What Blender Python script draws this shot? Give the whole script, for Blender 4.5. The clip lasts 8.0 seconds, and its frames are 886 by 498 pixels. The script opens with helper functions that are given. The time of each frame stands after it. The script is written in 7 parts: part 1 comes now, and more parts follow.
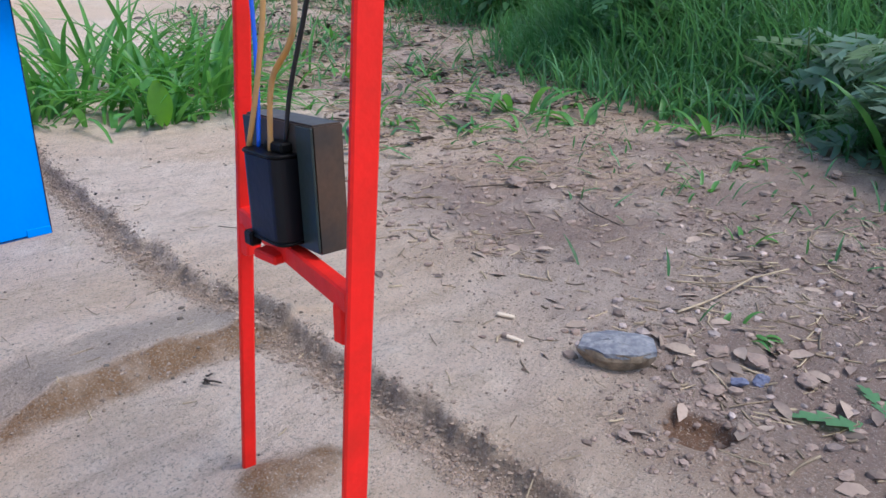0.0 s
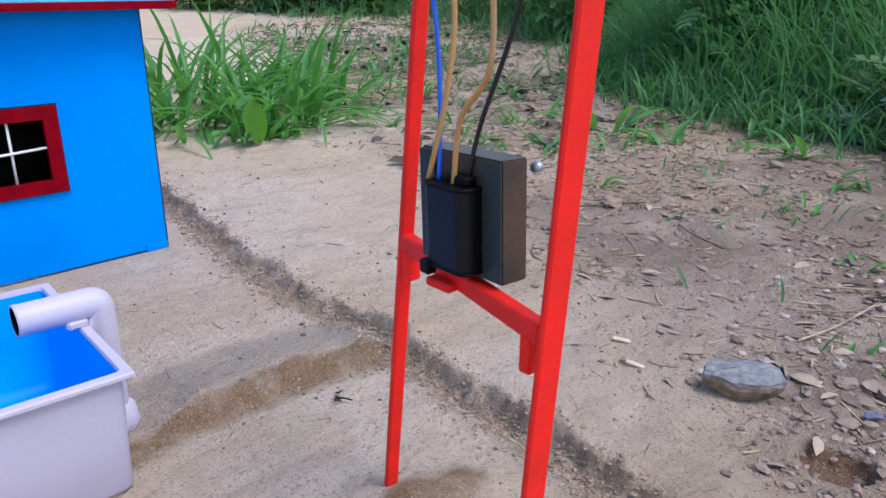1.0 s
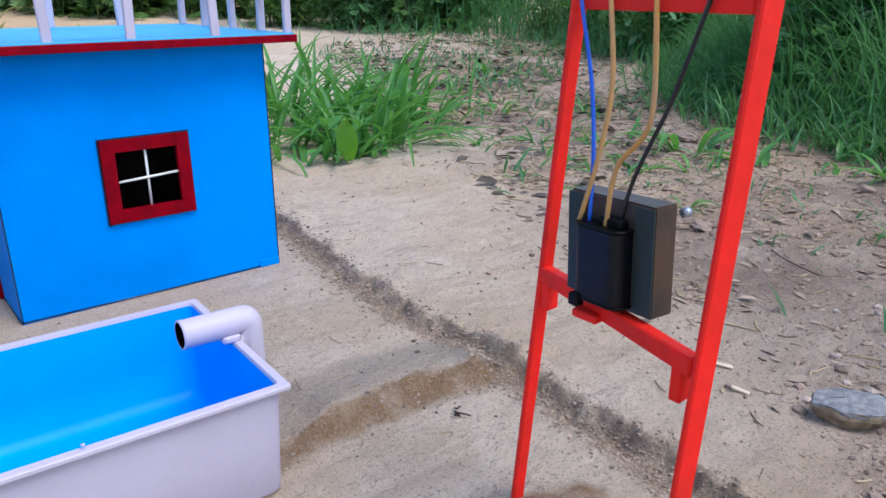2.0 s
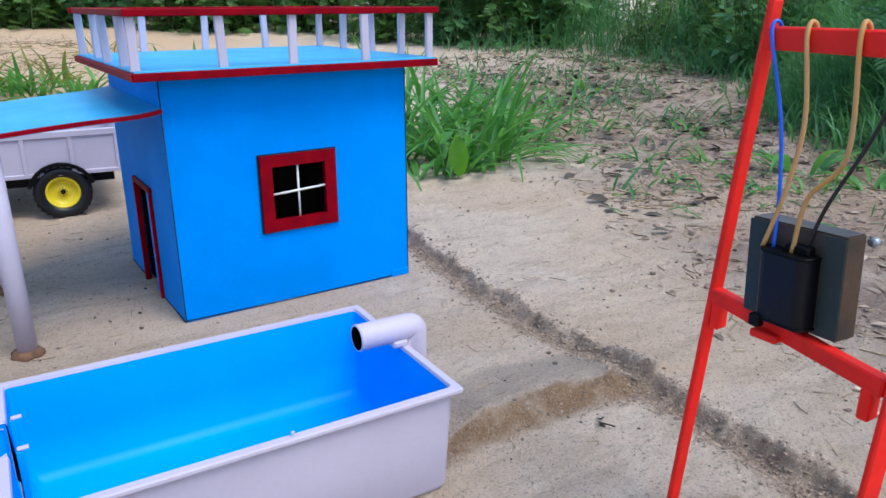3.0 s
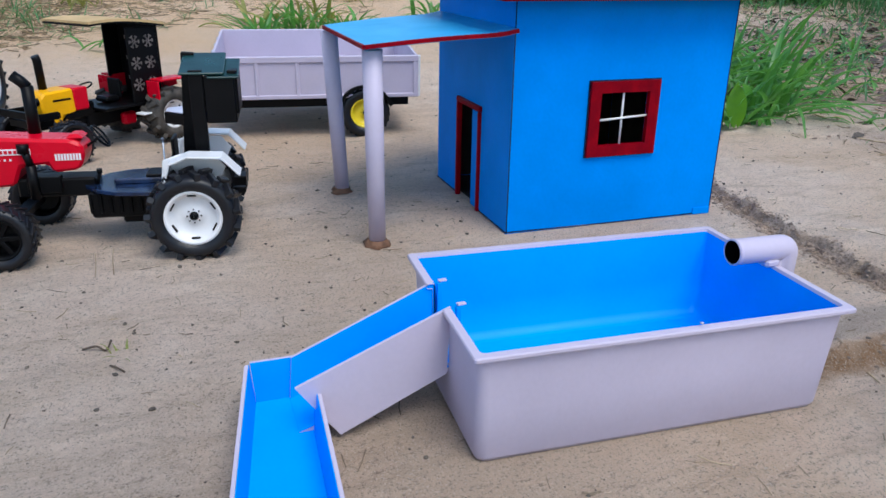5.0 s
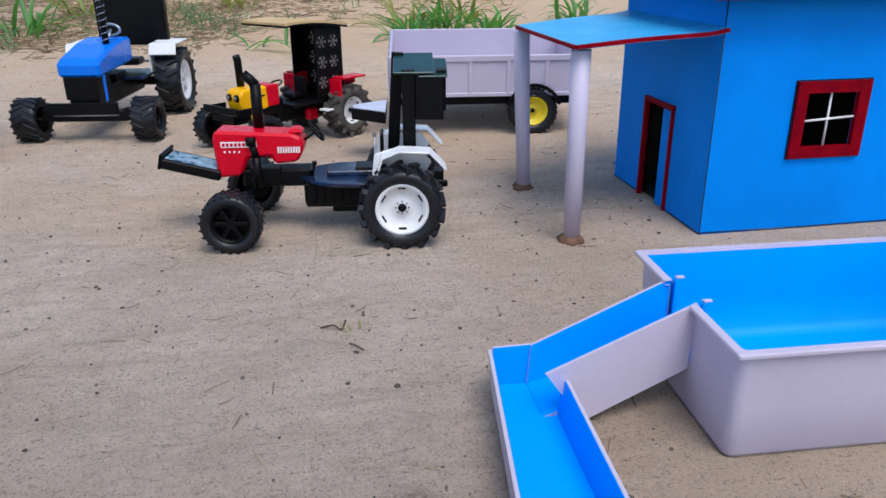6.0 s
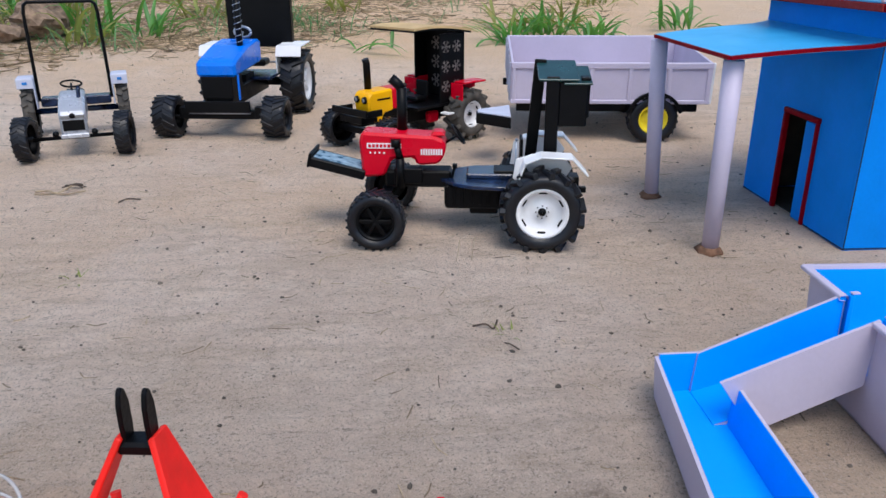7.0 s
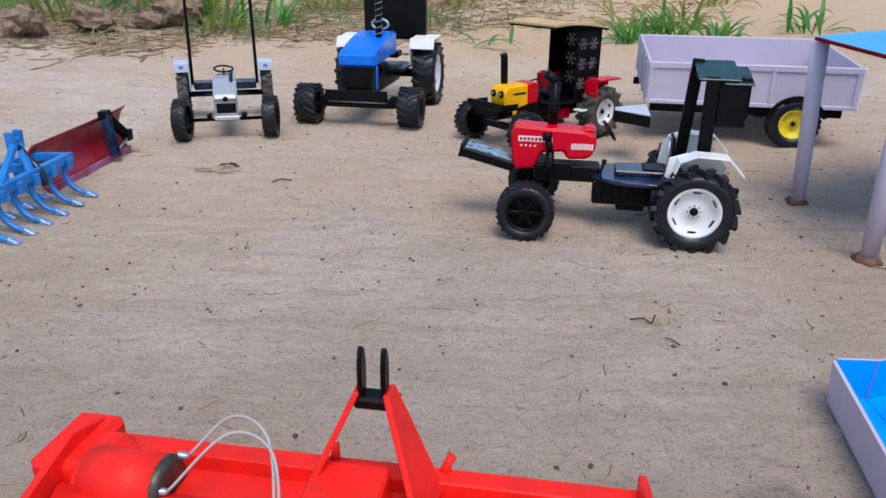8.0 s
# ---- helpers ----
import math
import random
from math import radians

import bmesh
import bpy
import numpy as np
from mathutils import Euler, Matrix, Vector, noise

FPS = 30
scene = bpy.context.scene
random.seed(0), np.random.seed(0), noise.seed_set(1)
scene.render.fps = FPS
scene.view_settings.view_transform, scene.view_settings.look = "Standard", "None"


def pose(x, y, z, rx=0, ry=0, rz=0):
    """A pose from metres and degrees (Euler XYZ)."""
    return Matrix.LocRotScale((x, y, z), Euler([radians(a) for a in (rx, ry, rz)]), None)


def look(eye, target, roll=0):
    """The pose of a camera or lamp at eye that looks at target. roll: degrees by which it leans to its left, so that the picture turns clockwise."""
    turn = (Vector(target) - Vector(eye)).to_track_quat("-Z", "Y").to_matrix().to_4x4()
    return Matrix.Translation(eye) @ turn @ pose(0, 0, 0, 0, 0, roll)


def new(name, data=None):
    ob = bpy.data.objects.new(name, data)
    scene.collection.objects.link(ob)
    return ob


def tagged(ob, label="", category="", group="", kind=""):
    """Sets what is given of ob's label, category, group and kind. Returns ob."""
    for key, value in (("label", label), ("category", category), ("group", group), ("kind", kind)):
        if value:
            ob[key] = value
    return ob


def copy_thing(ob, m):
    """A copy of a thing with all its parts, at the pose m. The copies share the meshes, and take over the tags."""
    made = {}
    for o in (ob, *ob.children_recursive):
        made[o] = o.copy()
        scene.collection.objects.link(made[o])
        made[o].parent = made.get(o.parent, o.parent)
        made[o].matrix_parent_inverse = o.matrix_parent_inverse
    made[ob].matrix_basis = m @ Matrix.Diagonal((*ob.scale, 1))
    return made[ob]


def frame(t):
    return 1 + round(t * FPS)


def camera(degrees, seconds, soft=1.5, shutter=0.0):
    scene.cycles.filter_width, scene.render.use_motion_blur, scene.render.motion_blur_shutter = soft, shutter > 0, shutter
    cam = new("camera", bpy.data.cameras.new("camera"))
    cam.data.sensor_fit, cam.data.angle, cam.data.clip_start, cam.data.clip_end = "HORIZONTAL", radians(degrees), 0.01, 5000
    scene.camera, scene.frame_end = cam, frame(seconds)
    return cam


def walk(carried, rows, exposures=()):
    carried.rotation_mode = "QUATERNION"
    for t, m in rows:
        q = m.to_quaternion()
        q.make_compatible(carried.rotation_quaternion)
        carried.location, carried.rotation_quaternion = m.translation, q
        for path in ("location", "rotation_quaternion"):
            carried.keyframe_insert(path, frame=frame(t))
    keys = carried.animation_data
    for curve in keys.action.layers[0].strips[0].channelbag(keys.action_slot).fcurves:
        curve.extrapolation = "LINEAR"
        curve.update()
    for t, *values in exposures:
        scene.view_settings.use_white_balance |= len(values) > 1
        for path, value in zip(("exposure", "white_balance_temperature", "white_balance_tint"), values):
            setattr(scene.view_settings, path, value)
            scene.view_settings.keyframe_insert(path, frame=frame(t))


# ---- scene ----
cam = camera(61.51, 8.0)
PATH = [
    (0, (-0.0654, -0.1012, 0.2514), (-0.6803, 0.6011, -0.1073), 1.02),
    (0.5, (-0.0823, -0.1169, 0.2544), (-0.7251, 0.5652, -0.0943), 1.06),
    (1, (-0.0963, -0.1364, 0.2601), (-0.7690, 0.5187, -0.0837), 0.45),
    (2.5, (-0.1069, -0.2137, 0.2889), (-0.8653, 0.3533, -0.0324), -0.07),
    (3, (-0.1139, -0.2471, 0.2931), (-0.9052, 0.2770, -0.0219), -0.22),
    (3.5, (-0.1226, -0.2782, 0.2900), (-0.9444, 0.1918, -0.0323), -0.41),
    (4, (-0.1269, -0.3128, 0.2808), (-0.9711, 0.0981, -0.0634), -0.09),
    (5.5, (-0.1389, -0.4267, 0.2659), (-1.0377, -0.1915, -0.1039), 0.42),
    (6, (-0.1390, -0.4722, 0.2719), (-1.0542, -0.3125, -0.0981), -0.43),
    (6.5, (-0.1358, -0.5120, 0.2785), (-1.0602, -0.4016, -0.0867), 0.35),
    (7, (-0.1330, -0.5394, 0.2769), (-1.0617, -0.4746, -0.0882), -0.22),
    (7.5, (-0.1262, -0.5730, 0.2754), (-1.0560, -0.5664, -0.0926), 0.15),
    (8, (-0.1141, -0.6032, 0.2767), (-1.0421, -0.6518, -0.0928), 0.59),
]
walk(cam, [(t, look(e, g, r)) for t, e, g, r in PATH], [(0, 0.66, 6100, 11), (2.5, 0.68, 6150, 7), (4, 0.54, 6100, 5), (6, 0.44, 6350, 9), (8, 0.46, 6450, 10)])

# ---- world, sun, exposure ----
world = bpy.data.worlds.new("world")
scene.world = world
world.use_nodes = True
wn = world.node_tree
sky = wn.nodes.new("ShaderNodeTexSky")
sky.sky_type, sky.sun_disc = "NISHITA", False
SUN_FROM = Vector((0.52, 0.14, 1.0)).normalized()
sky.sun_elevation = math.asin(SUN_FROM.z)
sky.sun_rotation = math.atan2(SUN_FROM.x, SUN_FROM.y)
wn.links.new(sky.outputs[0], wn.nodes["Background"].inputs[0])
wn.nodes["Background"].inputs[1].default_value = 0.16
sun = new("sun", bpy.data.lights.new("sun", "SUN"))
sun.data.energy, sun.data.angle, sun.data.color = 1.70, radians(34), (1.0, 0.965, 0.93)
sun.matrix_world = look(SUN_FROM * 5, (0, 0, 0))


# ---- materials ----
def material(name, colour, rough=0.6, metal=0.0, vary=0.12, scale=40.0, bump=0.15, grain=400.0, second=None, coat=0.0, spec=0.5, piece=0.0):
    """Painted or natural surface: two scales of colour variation and a fine bump, in metres of the object."""
    m = bpy.data.materials.new(name)
    m.use_nodes = True
    t, n = m.node_tree, m.node_tree.nodes
    p = n["Principled BSDF"]
    co = n.new("ShaderNodeTexCoord")
    big, fine = n.new("ShaderNodeTexNoise"), n.new("ShaderNodeTexNoise")
    big.inputs["Scale"].default_value, big.inputs["Detail"].default_value = scale, 4
    fine.inputs["Scale"].default_value, fine.inputs["Detail"].default_value = grain, 3
    for k in (big, fine):
        t.links.new(co.outputs["Object"], k.inputs["Vector"])
    other = second or tuple(c * (1 - 2.2 * vary) for c in colour)
    ramp = n.new("ShaderNodeMapRange")
    ramp.inputs["From Min"].default_value, ramp.inputs["From Max"].default_value = 0.35, 0.7
    t.links.new(big.outputs["Fac"], ramp.inputs["Value"])
    mix = n.new("ShaderNodeMix")
    mix.data_type = "RGBA"
    mix.inputs["A"].default_value, mix.inputs["B"].default_value = (*colour, 1), (*other, 1)
    t.links.new(ramp.outputs["Result"], mix.inputs["Factor"])
    hsv = n.new("ShaderNodeHueSaturation")
    r2 = n.new("ShaderNodeMapRange")
    r2.inputs["To Min"].default_value, r2.inputs["To Max"].default_value = 1 - vary, 1 + vary
    t.links.new(fine.outputs["Fac"], r2.inputs["Value"])
    if piece:
        geo = n.new("ShaderNodeNewGeometry")
        r3 = n.new("ShaderNodeMapRange")
        r3.inputs["To Min"].default_value, r3.inputs["To Max"].default_value = 1 - piece, 1 + piece
        t.links.new(geo.outputs["Random Per Island"], r3.inputs["Value"])
        mul = n.new("ShaderNodeMath")
        mul.operation = "MULTIPLY"
        t.links.new(r2.outputs["Result"], mul.inputs[0])
        t.links.new(r3.outputs["Result"], mul.inputs[1])
        t.links.new(mul.outputs[0], hsv.inputs["Value"])
    else:
        t.links.new(r2.outputs["Result"], hsv.inputs["Value"])
    t.links.new(mix.outputs["Result"], hsv.inputs["Color"])
    t.links.new(hsv.outputs["Color"], p.inputs["Base Color"])
    r4 = n.new("ShaderNodeMapRange")
    r4.inputs["To Min"].default_value, r4.inputs["To Max"].default_value = max(0.02, rough - 0.12), min(1, rough + 0.12)
    t.links.new(big.outputs["Fac"], r4.inputs["Value"])
    t.links.new(r4.outputs["Result"], p.inputs["Roughness"])
    p.inputs["Metallic"].default_value = metal
    p.inputs["Specular IOR Level"].default_value = spec
    p.inputs["Coat Weight"].default_value = coat
    b = n.new("ShaderNodeBump")
    b.inputs["Strength"].default_value, b.inputs["Distance"].default_value = bump, 0.0006
    t.links.new(fine.outputs["Fac"], b.inputs["Height"])
    t.links.new(b.outputs["Normal"], p.inputs["Normal"])
    return m


def leaf_material(name, colour, second, rough=0.5):
    m = material(name, colour, rough, vary=0.18, scale=25, second=second, bump=0.2, grain=250, piece=0.5)
    t, n = m.node_tree, m.node_tree.nodes
    p, out = n["Principled BSDF"], n["Material Output"]
    tr = n.new("ShaderNodeBsdfTranslucent")
    tr.inputs["Color"].default_value = (colour[0] * 1.6, colour[1] * 1.5, colour[2] * 1.1, 1)
    mix = n.new("ShaderNodeMixShader")
    mix.inputs[0].default_value = 0.4
    t.links.new(p.outputs[0], mix.inputs[1])
    t.links.new(tr.outputs[0], mix.inputs[2])
    t.links.new(mix.outputs[0], out.inputs["Surface"])
    return m


BLUE = material("blue_board_paint", (0.0, 0.25, 0.84), 0.6, spec=0.12, vary=0.06, scale=14, bump=0.25, grain=260)
# roof blue lightened to cyan, with the sky's reflection in the colour
SKY_CYAN = material("sky_sheen_roof_paint", (0.035, 0.42, 0.80), 0.4, vary=0.07, scale=18, bump=0.2, grain=260)
POOL_BLUE = material("pool_blue_paint", (0.0, 0.34, 0.92), 0.5, spec=0.2, vary=0.04, scale=12, bump=0.1)
LILAC = material("lilac_white_paint", (0.535, 0.475, 0.58), 0.45, spec=0.3, vary=0.04, scale=16, bump=0.15, grain=300)
WHITE = material("white_plastic", (0.80, 0.79, 0.78), 0.35, vary=0.05, scale=30)
GREYWHITE = material("pale_grey_paint", (0.55, 0.56, 0.66), 0.4, vary=0.05)
CRIMSON = material("dark_red_paint", (0.25, 0.0, 0.007), 0.5, spec=0.06, vary=0.15, scale=60, bump=0.4, second=(0.16, 0.0, 0.007))
RED = material("red_paint", (0.93, 0.018, 0.013), 0.5, spec=0.2, vary=0.06, scale=40, bump=0.3, second=(0.68, 0.02, 0.012))
HOODRED = material("red_plastic", (0.62, 0.001, 0.018), 0.3, spec=0.2, vary=0.05)
BLADE_RED = material("blade_red", (0.30, 0.004, 0.012), 0.3, vary=0.2, scale=30, second=(0.2, 0.01, 0.03))
YELLOW = material("yellow_plastic", (0.92, 0.44, 0.002), 0.35, spec=0.2, vary=0.05)
RIMYELLOW = material("yellow_rim_plastic", (0.80, 0.62, 0.02), 0.35, vary=0.05)
HOODBLUE = material("blue_plastic", (0.002, 0.17, 0.76), 0.25, spec=0.3, vary=0.06)
IMPLBLUE = material("implement_blue", (0.012, 0.20, 0.58), 0.35, vary=0.12, scale=50, bump=0.3)
SILVER = material("silver_plastic", (0.50, 0.51, 0.54), 0.28, metal=0.35, vary=0.06)
BLACK = material("black_plastic", (0.0032, 0.0033, 0.004), 0.4, spec=0.14, vary=0.2, scale=50, bump=0.3)
BLACKBLUE = material("dark_blue_black_paint", (0.005, 0.008, 0.020), 0.2, vary=0.25, scale=70, bump=0.3, second=(0.012, 0.03, 0.085))
RUBBER = material("tyre_rubber", (0.006, 0.007, 0.011), 0.38, spec=0.36, vary=0.25, scale=60, bump=0.4, second=(0.012, 0.012, 0.013))
DUSTYRUBBER = material("dusty_tyre_rubber", (0.03, 0.028, 0.025), 0.8, vary=0.25, scale=70, second=(0.10, 0.085, 0.068))
DARKGREEN = material("dark_green_paint", (0.008, 0.05, 0.048), 0.3, vary=0.2)
# brown card with the unlit house interior put into its colour
SHADE_CARD = material("shade_darkened_card", (0.05, 0.038, 0.028), 0.9, vary=0.2)
CARDBOARD = material("cardboard", (0.62, 0.42, 0.19), 0.8, vary=0.1, scale=30, bump=0.4)
FLUTE = material("red_stained_board_edge", (0.24, 0.016, 0.014), 0.8, spec=0.2, vary=0.25, scale=300, second=(0.32, 0.035, 0.032))
STEEL = material("worn_steel", (0.42, 0.46, 0.52), 0.35, metal=0.7, vary=0.1)
LAMIN = material("lamination_steel", (0.078, 0.045, 0.029), 0.4, spec=0.35, vary=0.25, scale=60, second=(0.034, 0.028, 0.024))
COIL = material("coil_former_black", (0.004, 0.005, 0.008), 0.4, spec=0.25, vary=0.2)
ENAMEL = material("core_green_wrap", (0.018, 0.034, 0.036), 0.4, spec=0.3, vary=0.25, scale=25, second=(0.03, 0.036, 0.03))
WIREBLUE = material("blue_wire", (0.01, 0.10, 0.62), 0.4, vary=0.08)
WIRETAN = material("tan_wire", (0.56, 0.27, 0.06), 0.6, vary=0.12, scale=60, second=(0.42, 0.25, 0.12))
WIREBLACK = material("black_wire", (0.012, 0.014, 0.016), 0.4)
WIREWHITE = material("white_wire", (0.45, 0.42, 0.40), 0.5)
POINT = material("worn_pale_blue", (0.33, 0.44, 0.60), 0.35, metal=0.3, vary=0.25, scale=120, second=(0.08, 0.22, 0.50))
LENS = material("lamp_lens", (0.25, 0.25, 0.25), 0.1, metal=0.4, vary=0.05)
PRINT = material("brown_print", (0.19, 0.16, 0.145), 0.6, vary=0.3, scale=80)
STONE = material("grey_granite", (0.135, 0.135, 0.155), 0.8, vary=0.3, scale=160, bump=0.9, grain=500, second=(0.29, 0.28, 0.275))
STONE_UNDER = material("tan_stone", (0.36, 0.26, 0.17), 0.9, vary=0.3, scale=90, bump=0.9)
CLOD = material("dry_clod", (0.29, 0.21, 0.16), 0.95, vary=0.3, scale=180, bump=1.0, grain=300, second=(0.24, 0.165, 0.13), piece=0.35)
GREYCLOD = material("earth_brown_crumbs", (0.22, 0.16, 0.12), 0.95, vary=0.25, scale=90, bump=0.9, second=(0.33, 0.245, 0.18), piece=0.35)
STRAW = material("dry_straw", (0.46, 0.35, 0.22), 0.8, vary=0.2, scale=60, second=(0.2, 0.14, 0.09), piece=0.4)
DARKBIT = material("dark_litter", (0.15, 0.12, 0.095), 0.9, vary=0.3, piece=0.4)
CLAY = material("brown_clay", (0.20, 0.10, 0.055), 0.9, vary=0.25, scale=150, bump=0.9)
CHIP = material("pale_wood_chip", (0.66, 0.52, 0.38), 0.7, vary=0.1)
GRASS_A = leaf_material("broad_grass_leaf", (0.105, 0.29, 0.055), (0.05, 0.17, 0.055), 0.42)
GRASS_B = leaf_material("bank_grass_leaf", (0.085, 0.235, 0.085), (0.05, 0.155, 0.07), 0.5)
GRASS_DRY = leaf_material("faded_grass_leaf", (0.20, 0.25, 0.06), (0.30, 0.24, 0.09), 0.6)
BUSH_DARK = leaf_material("dark_bush_leaf", (0.105, 0.245, 0.095), (0.06, 0.17, 0.07), 0.5)
BUSH_LIGHT = leaf_material("pale_bush_leaf", (0.11, 0.22, 0.05), (0.065, 0.15, 0.045), 0.5)
LOBED = leaf_material("lobed_weed_leaf", (0.17, 0.27, 0.19), (0.10, 0.19, 0.12), 0.55)
FALLEN = leaf_material("fallen_lobed_leaf", (0.13, 0.29, 0.12), (0.09, 0.22, 0.09), 0.5)
STEM = material("green_stem", (0.09, 0.14, 0.04), 0.6, vary=0.2)
TWIG = material("brown_twig", (0.11, 0.075, 0.05), 0.85, vary=0.3, scale=80)


def sand_material():
    m = bpy.data.materials.new("packed_sandy_earth")
    m.use_nodes = True
    t, n = m.node_tree, m.node_tree.nodes
    p = n["Principled BSDF"]
    p.inputs["Specular IOR Level"].default_value = 0.15
    p.inputs["Roughness"].default_value = 0.95
    geo = n.new("ShaderNodeNewGeometry")

    def noise_of(scale, detail, rough=0.6, dist=0.0, stretch=None):
        k = n.new("ShaderNodeTexNoise")
        k.inputs["Scale"].default_value, k.inputs["Detail"].default_value = scale, detail
        k.inputs["Roughness"].default_value, k.inputs["Distortion"].default_value = rough, dist
        src = geo.outputs["Position"]
        if stretch:
            mp = n.new("ShaderNodeMapping")
            mp.inputs["Scale"].default_value, mp.inputs["Rotation"].default_value = stretch, (0, 0, 0.25)
            t.links.new(src, mp.inputs["Vector"])
            src = mp.outputs[0]
        t.links.new(src, k.inputs["Vector"])
        return k.outputs["Fac"]

    def mapped(v, a, b, lo=0.0, hi=1.0):
        k = n.new("ShaderNodeMapRange")
        k.inputs["From Min"].default_value, k.inputs["From Max"].default_value = a, b
        k.inputs["To Min"].default_value, k.inputs["To Max"].default_value = lo, hi
        t.links.new(v, k.inputs["Value"])
        return k.outputs["Result"]

    def mixed(f, a, b):
        k = n.new("ShaderNodeMix")
        k.data_type = "RGBA"
        t.links.new(f, k.inputs["Factor"])
        for s, v in (("A", a), ("B", b)):
            if isinstance(v, tuple):
                k.inputs[s].default_value = (*v, 1)
            else:
                t.links.new(v, k.inputs[s])
        return k.outputs["Result"]

    def times(u, v):
        k = n.new("ShaderNodeMath")
        k.operation = "MULTIPLY"
        t.links.new(u, k.inputs[0])
        t.links.new(v, k.inputs[1])
        return k.outputs[0]

    def attr(name):
        k = n.new("ShaderNodeAttribute")
        k.attribute_name = name
        return k.outputs["Fac"]

    base = mixed(mapped(noise_of(3.0, 5), 0.35, 0.65), (0.88, 0.705, 0.565), (0.76, 0.585, 0.45))
    base = mixed(mapped(noise_of(22, 4, 0.65), 0.5, 0.75), base, (0.88, 0.73, 0.59))
    base = mixed(mapped(noise_of(60, 5, 0.75, 0.3, (1.4, 0.6, 1)), 0.54, 0.74, 0.0, 0.45), base, (0.46, 0.36, 0.27))
    base = mixed(mapped(noise_of(9, 5, 0.7, 0.4), 0.5, 0.68, 0.0, 0.45), base, (0.68, 0.50, 0.345))
    base = mixed(mapped(noise_of(20, 6, 0.7, 0.5, (2.2, 0.5, 1)), 0.52, 0.68, 0.0, 0.6), base, (0.54, 0.41, 0.295))
    base = mixed(mapped(noise_of(7, 7, 0.75, 0.8, (2.6, 0.5, 1)), 0.53, 0.60, 0.0, 0.5), base, (0.60, 0.455, 0.325))
    base = mixed(attr("litter"), base, (0.34, 0.238, 0.19))
    base = mixed(attr("warm"), base, (0.74, 0.50, 0.30))
    # browner soil near the viewpoint, darkened as well for the dimmer light there
    base = mixed(times(attr("near_dim_soil"), mapped(noise_of(70, 5, 0.75), 0.3, 0.7, 0.35, 0.9)), base, (0.50, 0.385, 0.285))
    base = mixed(attr("silt"), base, (0.47, 0.385, 0.315))
    base = mixed(times(attr("gravel"), mapped(noise_of(330, 4, 0.8), 0.40, 0.58, 0.45, 1.0)), base, (0.27, 0.19, 0.14))
    base = mixed(times(attr("loose"), mapped(noise_of(300, 4, 0.8), 0.35, 0.6, 0.75, 1.0)), base, (0.30, 0.165, 0.078))
    base = mixed(attr("hollow"), base, (0.25, 0.135, 0.08))
    base = mixed(mapped(noise_of(150, 5, 0.8, 0.0, (1.6, 0.6, 1)), 0.57, 0.67, 0.0, 0.75), base, (0.24, 0.18, 0.13))
    base = mixed(mapped(noise_of(420, 4, 0.85), 0.54, 0.63, 0.0, 0.8), base, (0.25, 0.19, 0.14))
    base = mixed(mapped(noise_of(700, 3, 0.8), 0.56, 0.66, 0.0, 0.6), base, (0.86, 0.74, 0.62))
    t.links.new(base, p.inputs["Base Color"])
    add = n.new("ShaderNodeMath")
    add.operation = "ADD"
    t.links.new(mapped(noise_of(480, 4, 0.85), 0, 1, 0, 0.8), add.inputs[0])
    t.links.new(mapped(noise_of(120, 6, 0.8, 0.0, (1.2, 0.8, 1)), 0, 1, 0, 1.0), add.inputs[1])
    b = n.new("ShaderNodeBump")
    b.inputs["Strength"].default_value, b.inputs["Distance"].default_value = 1.0, 0.0050
    t.links.new(add.outputs[0], b.inputs["Height"])
    t.links.new(b.outputs["Normal"], p.inputs["Normal"])
    return m


SAND = sand_material()


